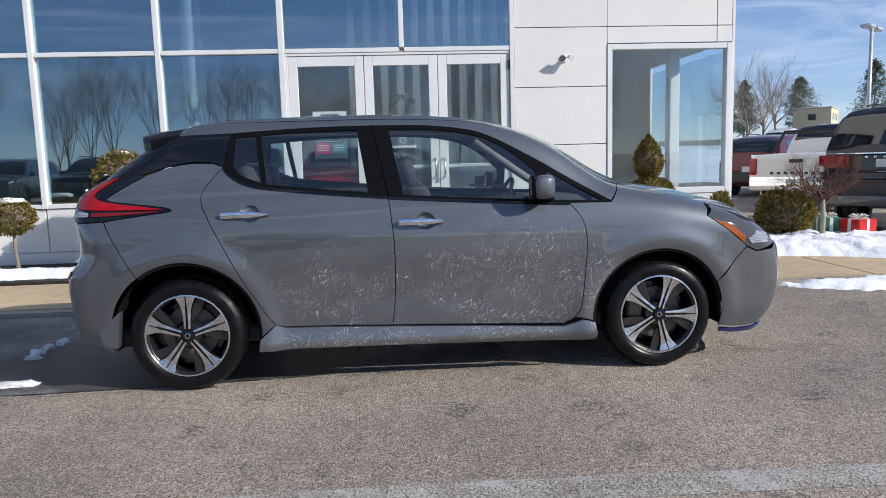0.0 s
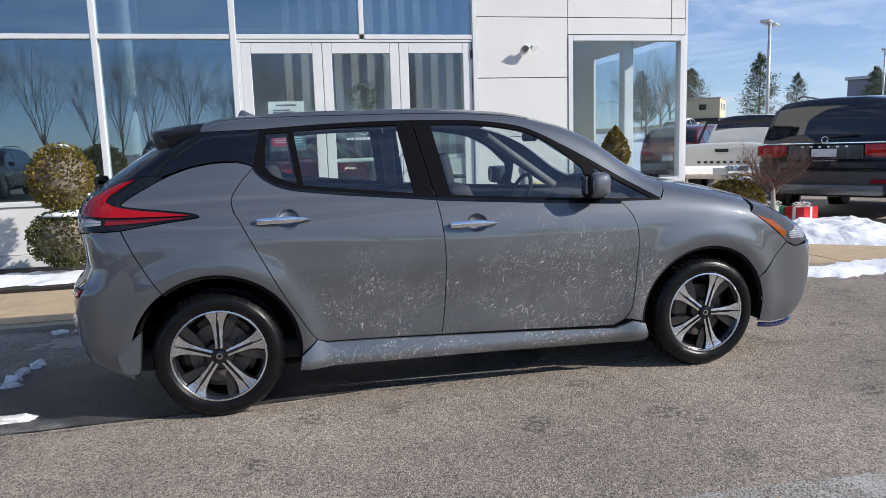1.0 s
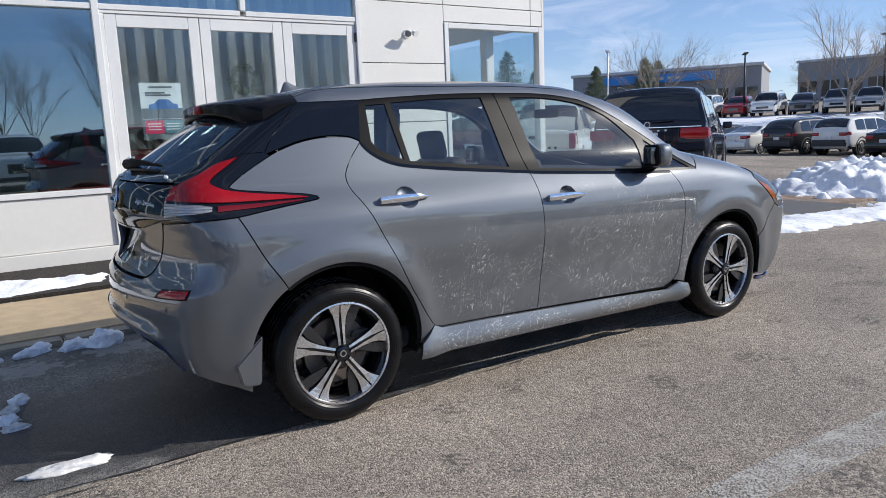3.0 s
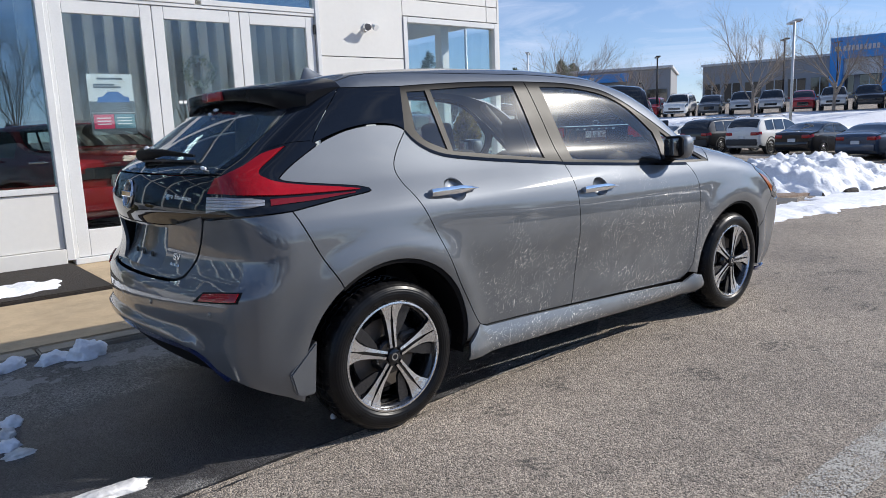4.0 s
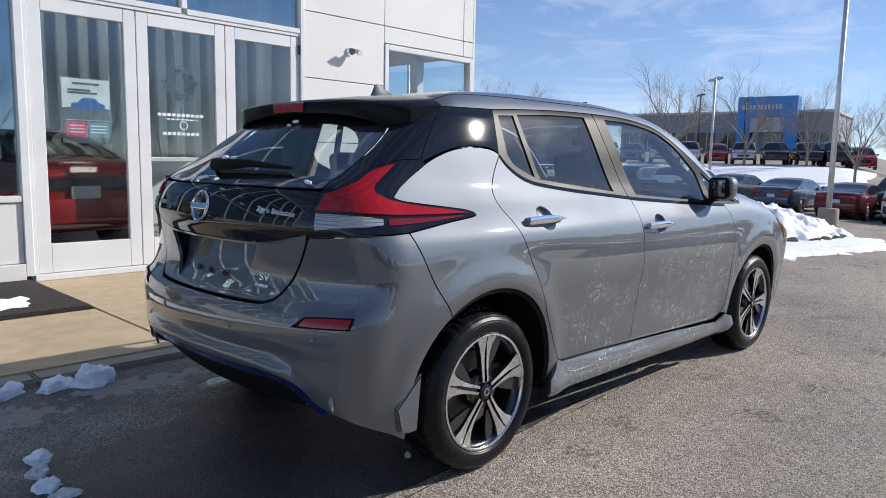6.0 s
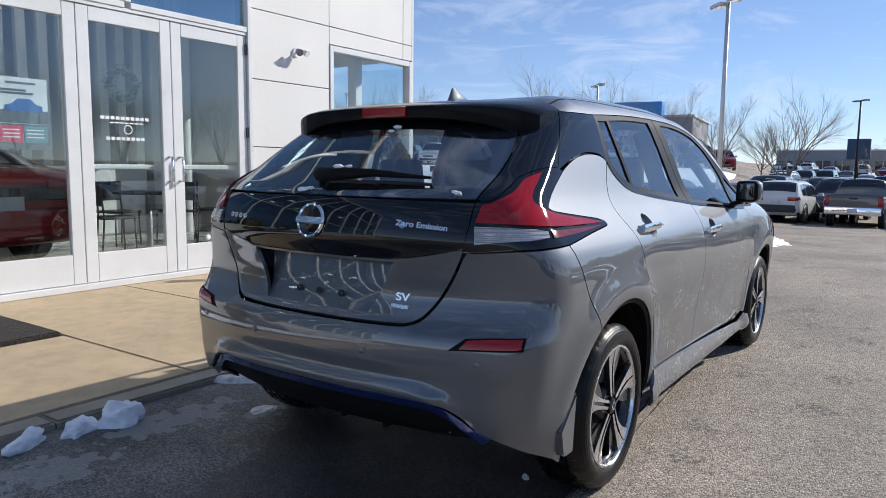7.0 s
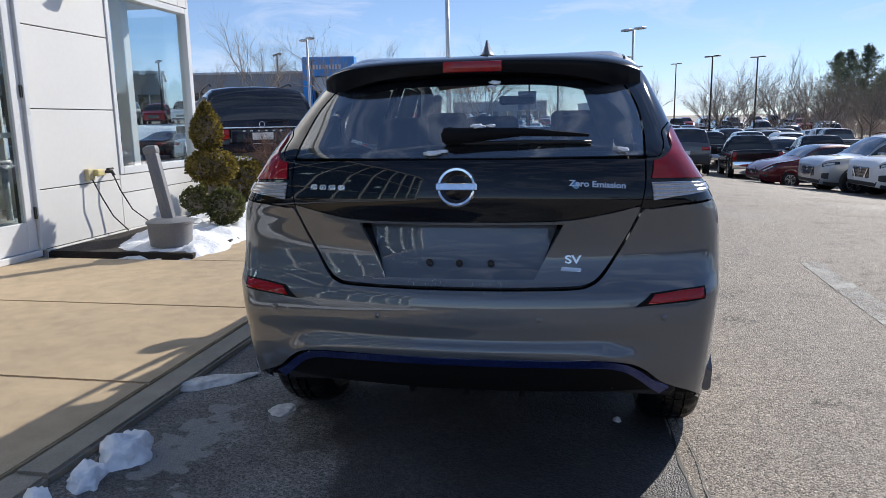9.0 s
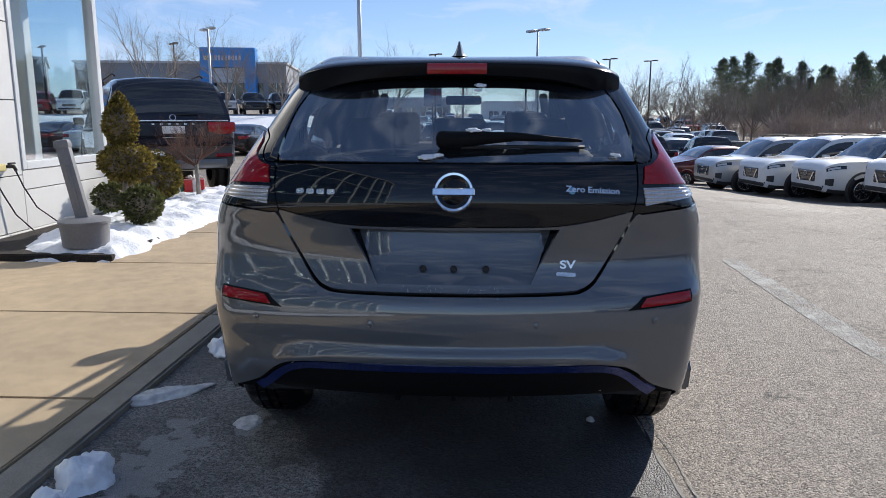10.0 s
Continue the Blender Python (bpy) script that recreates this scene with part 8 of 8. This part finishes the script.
def leafy(name, centre, radii, count, mat, parent, seed, size=0.022, cone=False):
    """A clipped crown: a dark heart and many small leaves over it, with gaps."""
    rng = random.Random(seed)
    c = bmesh.new()
    bmesh.ops.create_icosphere(c, subdivisions=3, radius=1.0)
    for v in c.verts:
        k = 0.80 + 0.10 * noise.noise(v.co * 2.5 + Vector((seed, 0, 0)))
        w = (1.0 - 0.55 * max(0, v.co.z)) if cone else 1.0
        v.co = Vector((v.co.x * radii[0] * k * w, v.co.y * radii[1] * k * w, v.co.z * radii[2] * k)) + Vector(centre)
    b = bmesh.new()
    for _ in range(count):
        d = Vector((rng.gauss(0, 1), rng.gauss(0, 1), rng.gauss(0, 1))).normalized()
        k = (0.80 + 0.22 * rng.random()) * (1 + 0.13 * noise.noise(d * 3.0 + Vector((seed, 1, 0))))
        w = (1.0 - 0.55 * max(0, d.z)) if cone else 1.0
        p = Vector((d.x * radii[0] * k * w, d.y * radii[1] * k * w, d.z * radii[2] * k)) + Vector(centre)
        n1 = (d + Vector((rng.uniform(-1, 1), rng.uniform(-1, 1), rng.uniform(-0.4, 1.0))) * 0.9).normalized()
        s = size * rng.uniform(0.6, 1.3)
        u = n1.orthogonal().normalized()
        u = (u * math.cos(k * 40) + n1.cross(u) * math.sin(k * 40)) * s * 0.55
        v = n1 * s
        b.faces.new([b.verts.new(p - u * 0.6), b.verts.new(p + v * 0.5 - u), b.verts.new(p + v * 1.3), b.verts.new(p + v * 0.5 + u), b.verts.new(p + u * 0.6)])
    cr = part(name, b, mat, parent)
    part("heart", c, BARK, cr)
    return cr


def snow_cap(parent, centre, radii, seed):
    b = bmesh.new()
    bmesh.ops.create_icosphere(b, subdivisions=3, radius=1.0)
    for v in b.verts:
        k = 1 + 0.35 * noise.noise(v.co * 2.2 + Vector((seed, 4, 0)))
        v.co = Vector((v.co.x * radii[0] * k, v.co.y * radii[1] * k, max(v.co.z, -0.2) * radii[2] * k)) + Vector(centre)
    part("snow_cap", b, SNOW, parent, "cap of snow", smooth=180)


t1 = thing("topiary_shrub", "olive two-tier clipped boxwood topiary capped with snow", "shrub", pose(-1.9, 3.7, 0.08))
leafy("crown", (0, 0, 1.02), (0.31, 0.31, 0.35), 4200, LEAF, t1, 1)
leafy("crown", (0, 0, 0.40), (0.39, 0.39, 0.30), 4600, LEAF_G, t1, 2)
part("trunk", tube([(0, 0, -0.1), (0.02, 0, 0.4), (0, 0, 0.9)], [0.03, 0.025, 0.02], 7), BARK, t1)
snow_cap(t1, (0.03, -0.02, 0.645), (0.24, 0.22, 0.05), 2)
snow_cap(t1, (0.02, 0, 1.345), (0.08, 0.07, 0.03), 4)
t2 = thing("topiary_shrub", "clipped ball shrub on a thin bare stem, capped with snow", "shrub", pose(-3.27, 3.9, 0.08))
leafy("crown", (0, 0, 0.64), (0.25, 0.25, 0.21), 3000, LEAF, t2, 3)
part("trunk", tube([(0.03, 0, -0.1), (0, 0, 0.25), (0.01, 0, 0.6)], [0.025, 0.02, 0.02], 7), BARK, t2)
snow_cap(t2, (0, 0, 0.82), (0.15, 0.14, 0.05), 6)
t3 = thing("topiary_shrub", "olive pom-pom topiary with cone top in the snowy bed", "shrub", pose(4.3, 3.55, 0.1))
leafy("crown", (0.0, 0.0, 1.10), (0.17, 0.17, 0.27), 2600, LEAF, t3, 5, cone=True)
leafy("crown", (0.02, -0.02, 0.68), (0.27, 0.27, 0.19), 3400, LEAF, t3, 6)
leafy("crown", (0.10, 0.22, 0.30), (0.19, 0.18, 0.15), 1300, LEAF_G, t3, 7)
leafy("crown", (-0.20, -0.26, 0.27), (0.20, 0.20, 0.19), 2400, LEAF_G, t3, 8)
part("trunk", tube([(0, 0, -0.1), (0.03, 0.02, 0.45), (0, 0, 1.0)], [0.04, 0.03, 0.02], 7), BARK, t3)
part("trunk", tube([(0.01, 0, 0.2), (0.06, 0.15, 0.28), (0.10, 0.28, 0.36)], 0.018, 6), BARK, t3)
part("trunk", tube([(0.01, 0, 0.15), (-0.10, -0.15, 0.22), (-0.18, -0.27, 0.30)], 0.018, 6), BARK, t3)
t4 = thing("shrub", "rounded yellow-brown evergreen shrub with snow on top", "shrub", pose(6.43, 4.2, 0.1))
leafy("crown", (0, 0, 0.33), (0.36, 0.33, 0.34), 4200, LEAF, t4, 9, 0.03)
snow_cap(t4, (0.02, 0, 0.63), (0.17, 0.15, 0.05), 9)
t5 = thing("shrub", "small yellow-brown evergreen by the wall", "shrub", pose(5.50, 4.15, 0.1))
leafy("crown", (0, 0, 0.30), (0.16, 0.16, 0.32), 1500, LEAF, t5, 10, 0.03)

dwarf = thing("dwarf_maple", "leafless dwarf tree with spreading red-brown twigs", "tree", pose(6.62, 3.69, 0.12))
part("trunk", tube([(0, 0, -0.1), (0.01, 0, 0.25), (0.0, 0.01, 0.50)], [0.036, 0.03, 0.028], 8), surf("pale_bark", (0.30, 0.27, 0.23), 0.85), dwarf)
rng = random.Random(5)
c = bmesh.new()
for k in range(11):
    a = 2 * math.pi * k / 11 + rng.uniform(-0.2, 0.2)
    grow(c, Vector((0, 0, 0.42 + 0.01 * k)), Vector((math.cos(a), math.sin(a), rng.uniform(0.25, 1.1))).normalized(), rng.uniform(0.36, 0.50), 0.014, 3, rng, 44, 4)
part("crown", c, TWIG, dwarf, "tangle of fine red-brown twigs")

# wrapped boxes in the snow
RED_FOIL = surf("red_foil", (0.55, 0.02, 0.025), 0.28, 0.2, var=0.12, bump=0.004, bump_scale=25)
GREEN_FOIL = surf("green_foil", (0.03, 0.16, 0.08), 0.35, 0.2, var=0.12, bump=0.004, bump_scale=25)
RIBBON = surf("white_ribbon", (0.75, 0.74, 0.72), 0.4)


def gift(x, y, turn, size, mat, label):
    g = thing("gift_box", label, "gift box", pose(x, y, 0.16, 0, 0, turn))
    w, d, h = size
    part("box", box(-w / 2, w / 2, -d / 2, d / 2, 0, h, 0.008, seg=2), mat, g)
    part("ribbon", box(-0.022, 0.022, -d / 2 - 0.003, d / 2 + 0.003, -0.001, h + 0.003), RIBBON, g)
    part("ribbon", box(-w / 2 - 0.003, w / 2 + 0.003, -0.022, 0.022, -0.001, h + 0.0045), RIBBON, g)
    b = bmesh.new()
    for k in range(8):
        a = 2 * math.pi * k / 8
        tube([(0, 0, h), (0.07 * math.cos(a), 0.07 * math.sin(a), h + 0.06), (0.12 * math.cos(a), 0.12 * math.sin(a), h + 0.04), (0.05 * math.cos(a + 0.3), 0.05 * math.sin(a + 0.3), h + 0.01)], 0.008, 5, b)
    part("bow", b, RIBBON, g, "white looped bow")


gift(7.33, 4.02, 20, (0.34, 0.28, 0.17), RED_FOIL, "red foil gift box with white bow in the snow")
gift(7.05, 4.25, -10, (0.26, 0.26, 0.18), GREEN_FOIL, "green foil gift box in the snow")

# leaning grey post in a tub
post = thing("smoking_bin", "leaning grey plastic smokers' post on a round tub", "bin", pose(3.12, 3.36, 0.12))
part("tub", lathe([(0.0, 0.0), (0.19, 0.0), (0.205, 0.20), (0.215, 0.205), (0.215, 0.225), (0.16, 0.25), (0.0, 0.26)], 28), GREY_PLASTIC, post, smooth=35)
pb = box(-0.055, 0.055, -0.055, 0.055, 0.0, 0.66, 0.02, seg=2)
box(-0.065, 0.065, -0.065, 0.065, 0.64, 0.72, 0.03, pb, 2)
box(-0.062, 0.062, -0.018, 0.018, 0.10, 0.50, 0.006, pb)
part("post", pb, GREY_PLASTIC, post, smooth=40, m=pose(0, 0.0, 0.22, -11, 4, 15))

# ---- fittings of the wall ----
eye_ = thing("security_camera", "small white wall-mounted security light", "security camera", pose(3.52, WALL - 0.012, 2.52))
part("wall_plate", lathe([(0.0, -0.02), (0.05, -0.02), (0.055, 0.0)], 20, axis="Y"), FRAME_W, eye_, smooth=40)
part("arm", tube([(0, 0, 0), (0, -0.07, 0.0), (0.01, -0.10, 0.01)], 0.012, 8), FRAME_W, eye_)
for sg in (-1, 1):
    part("lamp_head", tube([(0.045 * sg, -0.08, 0.01), (0.06 * sg, -0.14, -0.02)], [0.028, 0.042], 12), GREY_PLASTIC if sg < 0 else FRAME_W, eye_)
sock = thing("wall_socket", "cream outdoor socket cover with dark cords", "socket", pose(3.56, WALL - 0.012, 0.75))
part("cover", box(-0.05, 0.05, -0.05, 0.0, -0.06, 0.06, 0.01, seg=2), surf("cream_plastic", (0.60, 0.50, 0.28), 0.5), sock)
part("plug", box(0.03, 0.14, -0.10, -0.02, -0.02, 0.05, 0.015, seg=2), surf("yellow_plug", (0.62, 0.52, 0.22), 0.5), sock)
part("cord", tube([(0, -0.05, -0.05), (0.06, -0.10, -0.25), (0.18, -0.12, -0.45), (0.30, -0.2, -0.62)], 0.008, 6), BLACK, sock)
tap = thing("wall_tap", "dark outdoor tap with a hanging cord", "tap", pose(3.86, WALL - 0.012, 0.76))
part("tap_body", tube([(0, 0, 0), (0, -0.07, 0.0), (0, -0.09, -0.04)], 0.018, 8), BLACK, tap)
part("tap_handle", tube([(-0.05, -0.05, 0.03), (0.05, -0.05, 0.03)], 0.012, 6), BLACK, tap)
part("cord", tube([(0.0, -0.08, -0.03), (0.04, -0.12, -0.2), (0.16, -0.16, -0.42), (0.34, -0.26, -0.60), (0.45, -0.42, -0.63)], 0.008, 6), BLACK, tap)

for d_, x_, sg in ((DOORS[2], 1.915, 1), (DOORS[1], 1.795, -1)):
    hb = tube([(x_, WALL - 0.002, 1.03), (x_, WALL - 0.06, 1.03), (x_, WALL - 0.06, 1.15), (x_, WALL - 0.06, 1.27), (x_, WALL - 0.002, 1.27)], 0.013, 8)
    part("door_handle", hb, MACHINED, d_, "bright D-shaped pull handle")
for d_, a_, b_ in ((DOORS[2], 1.94, 2.70), (DOORS[1], 1.0, 1.77)):
    part("push_bar", box(a_, b_, WALL + 0.062, WALL + 0.10, 1.145, 1.195, 0.01), FRAME_W, d_)
for z_ in (0.40, 1.50, 2.40):
    part("hinge", box(2.772, 2.799, WALL - 0.018, WALL - 0.001, z_, z_ + 0.11, 0.003), BLACK, DOORS[2])
part("sticker", lathe([(0.0, 0.0), (0.035, 0.0), (0.035, 0.002)], 6, axis="Y"), WHITE_INK, DOORS[2], m=pose(2.25, WALL + 0.018, 0.427))
for z_, x0_, x1_, h_ in ((1.61, 1.11, 1.62, 0.03), (1.575, 1.20, 1.55, 0.012), (1.42, 1.16, 1.60, 0.03)):
    k_ = int((x1_ - x0_) / 0.05)
    for q in range(k_):
        part("decal_bar", box(x0_ + 0.05 * q, x0_ + 0.05 * q + 0.038, WALL + 0.018, WALL + 0.0205, z_, z_ + h_), WHITE_INK, DOORS[1])
part("decal_ring", lathe([(0.035, 0.0), (0.045, 0.0), (0.045, 0.002), (0.035, 0.002)], 24, axis="Y", close=True), WHITE_INK, DOORS[1], m=pose(1.38, WALL + 0.018, 1.52))

poster = thing("poster", "white poster with a blue car and pink box behind the glass", "poster", pose(0.445, WALL + 0.05, 1.31))
part("sheet", box(-0.215, 0.215, 0.0, 0.006, 0.0, 0.60), surf("poster_white", (0.72, 0.76, 0.78), 0.5), poster)
INK_BLUE, INK_PINK, INK_TEAL, INK_GREY = (surf("poster_ink", c_, 0.5) for c_ in ((0.03, 0.14, 0.42), (0.62, 0.06, 0.14), (0.12, 0.26, 0.32), (0.10, 0.12, 0.14)))
part("car_picture", slab([(-0.14, 0.0), (-0.13, 0.05), (-0.08, 0.06), (-0.03, 0.105), (0.07, 0.105), (0.12, 0.06), (0.165, 0.05), (0.17, 0.0)], 0, 0.003), INK_BLUE, poster, m=pose(0, -0.001, 0.32, 90, 0, 0))
part("ground_picture", box(-0.215, 0.215, -0.0025, 0.0, 0.22, 0.33), INK_GREY, poster)
part("lower_panel", box(-0.215, 0.215, -0.0025, 0.0, 0.0, 0.215), INK_GREY, poster)
part("pink_panel", box(-0.19, 0.0, -0.005, -0.003, 0.06, 0.20), INK_PINK, poster)
part("teal_panel", box(0.01, 0.20, -0.005, -0.003, 0.06, 0.20), INK_TEAL, poster)
for z_, a_, b_ in ((0.545, -0.12, 0.12), (0.485, -0.16, 0.04), (0.46, -0.16, 0.10)):
    part("text_bar", box(a_, b_, -0.0025, 0.0, z_, z_ + 0.018), INK_GREY, poster)
for z_ in (0.16, 0.13, 0.10):
    part("text_bar", box(-0.16, -0.03, -0.0065, -0.0052, z_, z_ + 0.010), WHITE_INK, poster)
    part("text_bar", box(0.03, 0.17, -0.0065, -0.0052, z_, z_ + 0.010), WHITE_INK, poster)

wreath = thing("wreath", "dark green wreath hung inside the door glass", "wreath", pose(1.40, WALL + 0.12, 1.95))
b = bmesh.new()
rng = random.Random(3)
for _ in range(900):
    a, q = rng.uniform(0, 2 * math.pi), rng.gauss(0, 0.025)
    p = Vector(((0.14 + q) * math.cos(a), rng.gauss(0, 0.018), (0.14 + q) * math.sin(a)))
    d1 = Vector((rng.uniform(-1, 1), rng.uniform(-1, 1), rng.uniform(-1, 1))).normalized() * 0.03
    d2 = d1.orthogonal().normalized() * 0.007
    b.faces.new([b.verts.new(p - d2), b.verts.new(p + d2), b.verts.new(p + d1)])
part("greenery", b, NEEDLE, wreath)

# ---- inside the showroom ----
inside_car = vehicle("showroom_car", "saloon", P_RED, "red saloon car standing in the showroom behind the glass", "car")
inside_car.matrix_basis = pose(0.80, 5.75, 0.092, 0, 0, 97)
part("tail_panel", box(-0.03, 0.05, -0.62, 0.62, 0.72, 0.86, 0.01), GLASS_FAR, inside_car)
for x_, y_ in ((-1.42, 5.3), (-5.9, 5.3), (4.6, 8.2)):
    tagged(part("column", lathe([(0.13, 0.09), (0.13, 4.6)], 24), FRAME_W, smooth=40, m=pose(x_, y_, 0)), "round white showroom column", "column", kind="structure")
LAMP_GLOW = glow("ceiling_lamp_diffuser", (1.0, 0.93, 0.80), 9.0)
for x_ in (-9.5, -6.5, -3.5, -0.5, 2.5):
    for y_ in (6.2, 8.6):
        cl_ = thing("ceiling_light", "square recessed ceiling light, switched on", "ceiling light", pose(x_, y_, 4.60), "ceiling lights in the showroom")
        part("diffuser", box(-0.26, 0.26, -0.26, 0.26, -0.022, -0.004), LAMP_GLOW, cl_)
        for a_, b_ in (((-0.30, 0.30), (0.265, 0.30)), ((-0.30, 0.30), (-0.30, -0.265)), ((0.265, 0.30), (-0.26, 0.26)), ((-0.30, -0.265), (-0.26, 0.26))):
            part("frame", box(a_[0], a_[1], b_[0], b_[1], -0.03, -0.001), FRAME_W, cl_)
screen_ = thing("partition", "white slatted partition across the showroom", "partition", kind="structure")
for k in range(16):
    part("slat", box(0.5 + 0.31 * k, 0.64 + 0.31 * k, 9.4, 9.5, 0.1, 4.55), FRAME_W, screen_)


def table(x, y):
    t = thing("cafe_table", "round dark cafe table in the showroom", "table", pose(x, y, 0.091))
    part("tabletop", lathe([(0.0, 0.72), (0.42, 0.72), (0.43, 0.735), (0.42, 0.75), (0.0, 0.75)], 28), SEAT, t, smooth=40)
    part("column", tube([(0, 0, 0.02), (0, 0, 0.72)], 0.04, 10), STEEL, t)
    part("foot", lathe([(0.0, 0.0), (0.28, 0.0), (0.27, 0.02), (0.0, 0.03)], 24), STEEL, t)


def chair(x, y, turn):
    c_ = thing("cafe_chair", "black metal cafe chair in the showroom", "chair", pose(x, y, 0.091, 0, 0, turn), "chairs in the showroom")
    part("seat", box(-0.21, 0.21, -0.21, 0.21, 0.44, 0.47, 0.012), SEAT, c_)
    part("backrest", box(-0.20, 0.20, 0.19, 0.215, 0.60, 0.86, 0.01), SEAT, c_)
    for sx in (-1, 1):
        part("leg", tube([(sx * 0.19, -0.19, 0.0), (sx * 0.18, -0.18, 0.44)], 0.012, 6), BLACK, c_)
        part("leg", tube([(sx * 0.19, 0.22, 0.0), (sx * 0.18, 0.18, 0.44), (sx * 0.18, 0.21, 0.86)], 0.012, 6), BLACK, c_)


table(2.9, 6.6)
chair(2.3, 6.4, 80)
chair(3.5, 6.9, -100)
chair(2.9, 7.3, 5)
table(4.6, 6.4)
chair(4.1, 6.9, 60)
tagged(part("reception_desk", box(2.2, 4.2, 8.6, 9.2, 0.091, 1.15, 0.03), FRAME_W), "plain white reception desk in the showroom", "desk")

# brick crossing by the bed's end
cross = thing("paver_crossing", "worn brown brick pavers at the drive's edge", "pavers", kind="structure")
brick_me = mesh_of("brick", box(-0.098, 0.098, -0.048, 0.048, -0.03, 0.03, 0.006), PAVER)
for i in range(14):
    for j in range(16):
        px_, py_ = 8.7 + 0.2 * i + (0.1 if j % 2 else 0), 2.15 + 0.1 * j
        part("brick", brick_me, PAVER, cross, m=pose(px_, py_, ground_z(px_, py_) + 0.012 + 0.003 * math.sin(i * 7.1 + j * 3.3)))
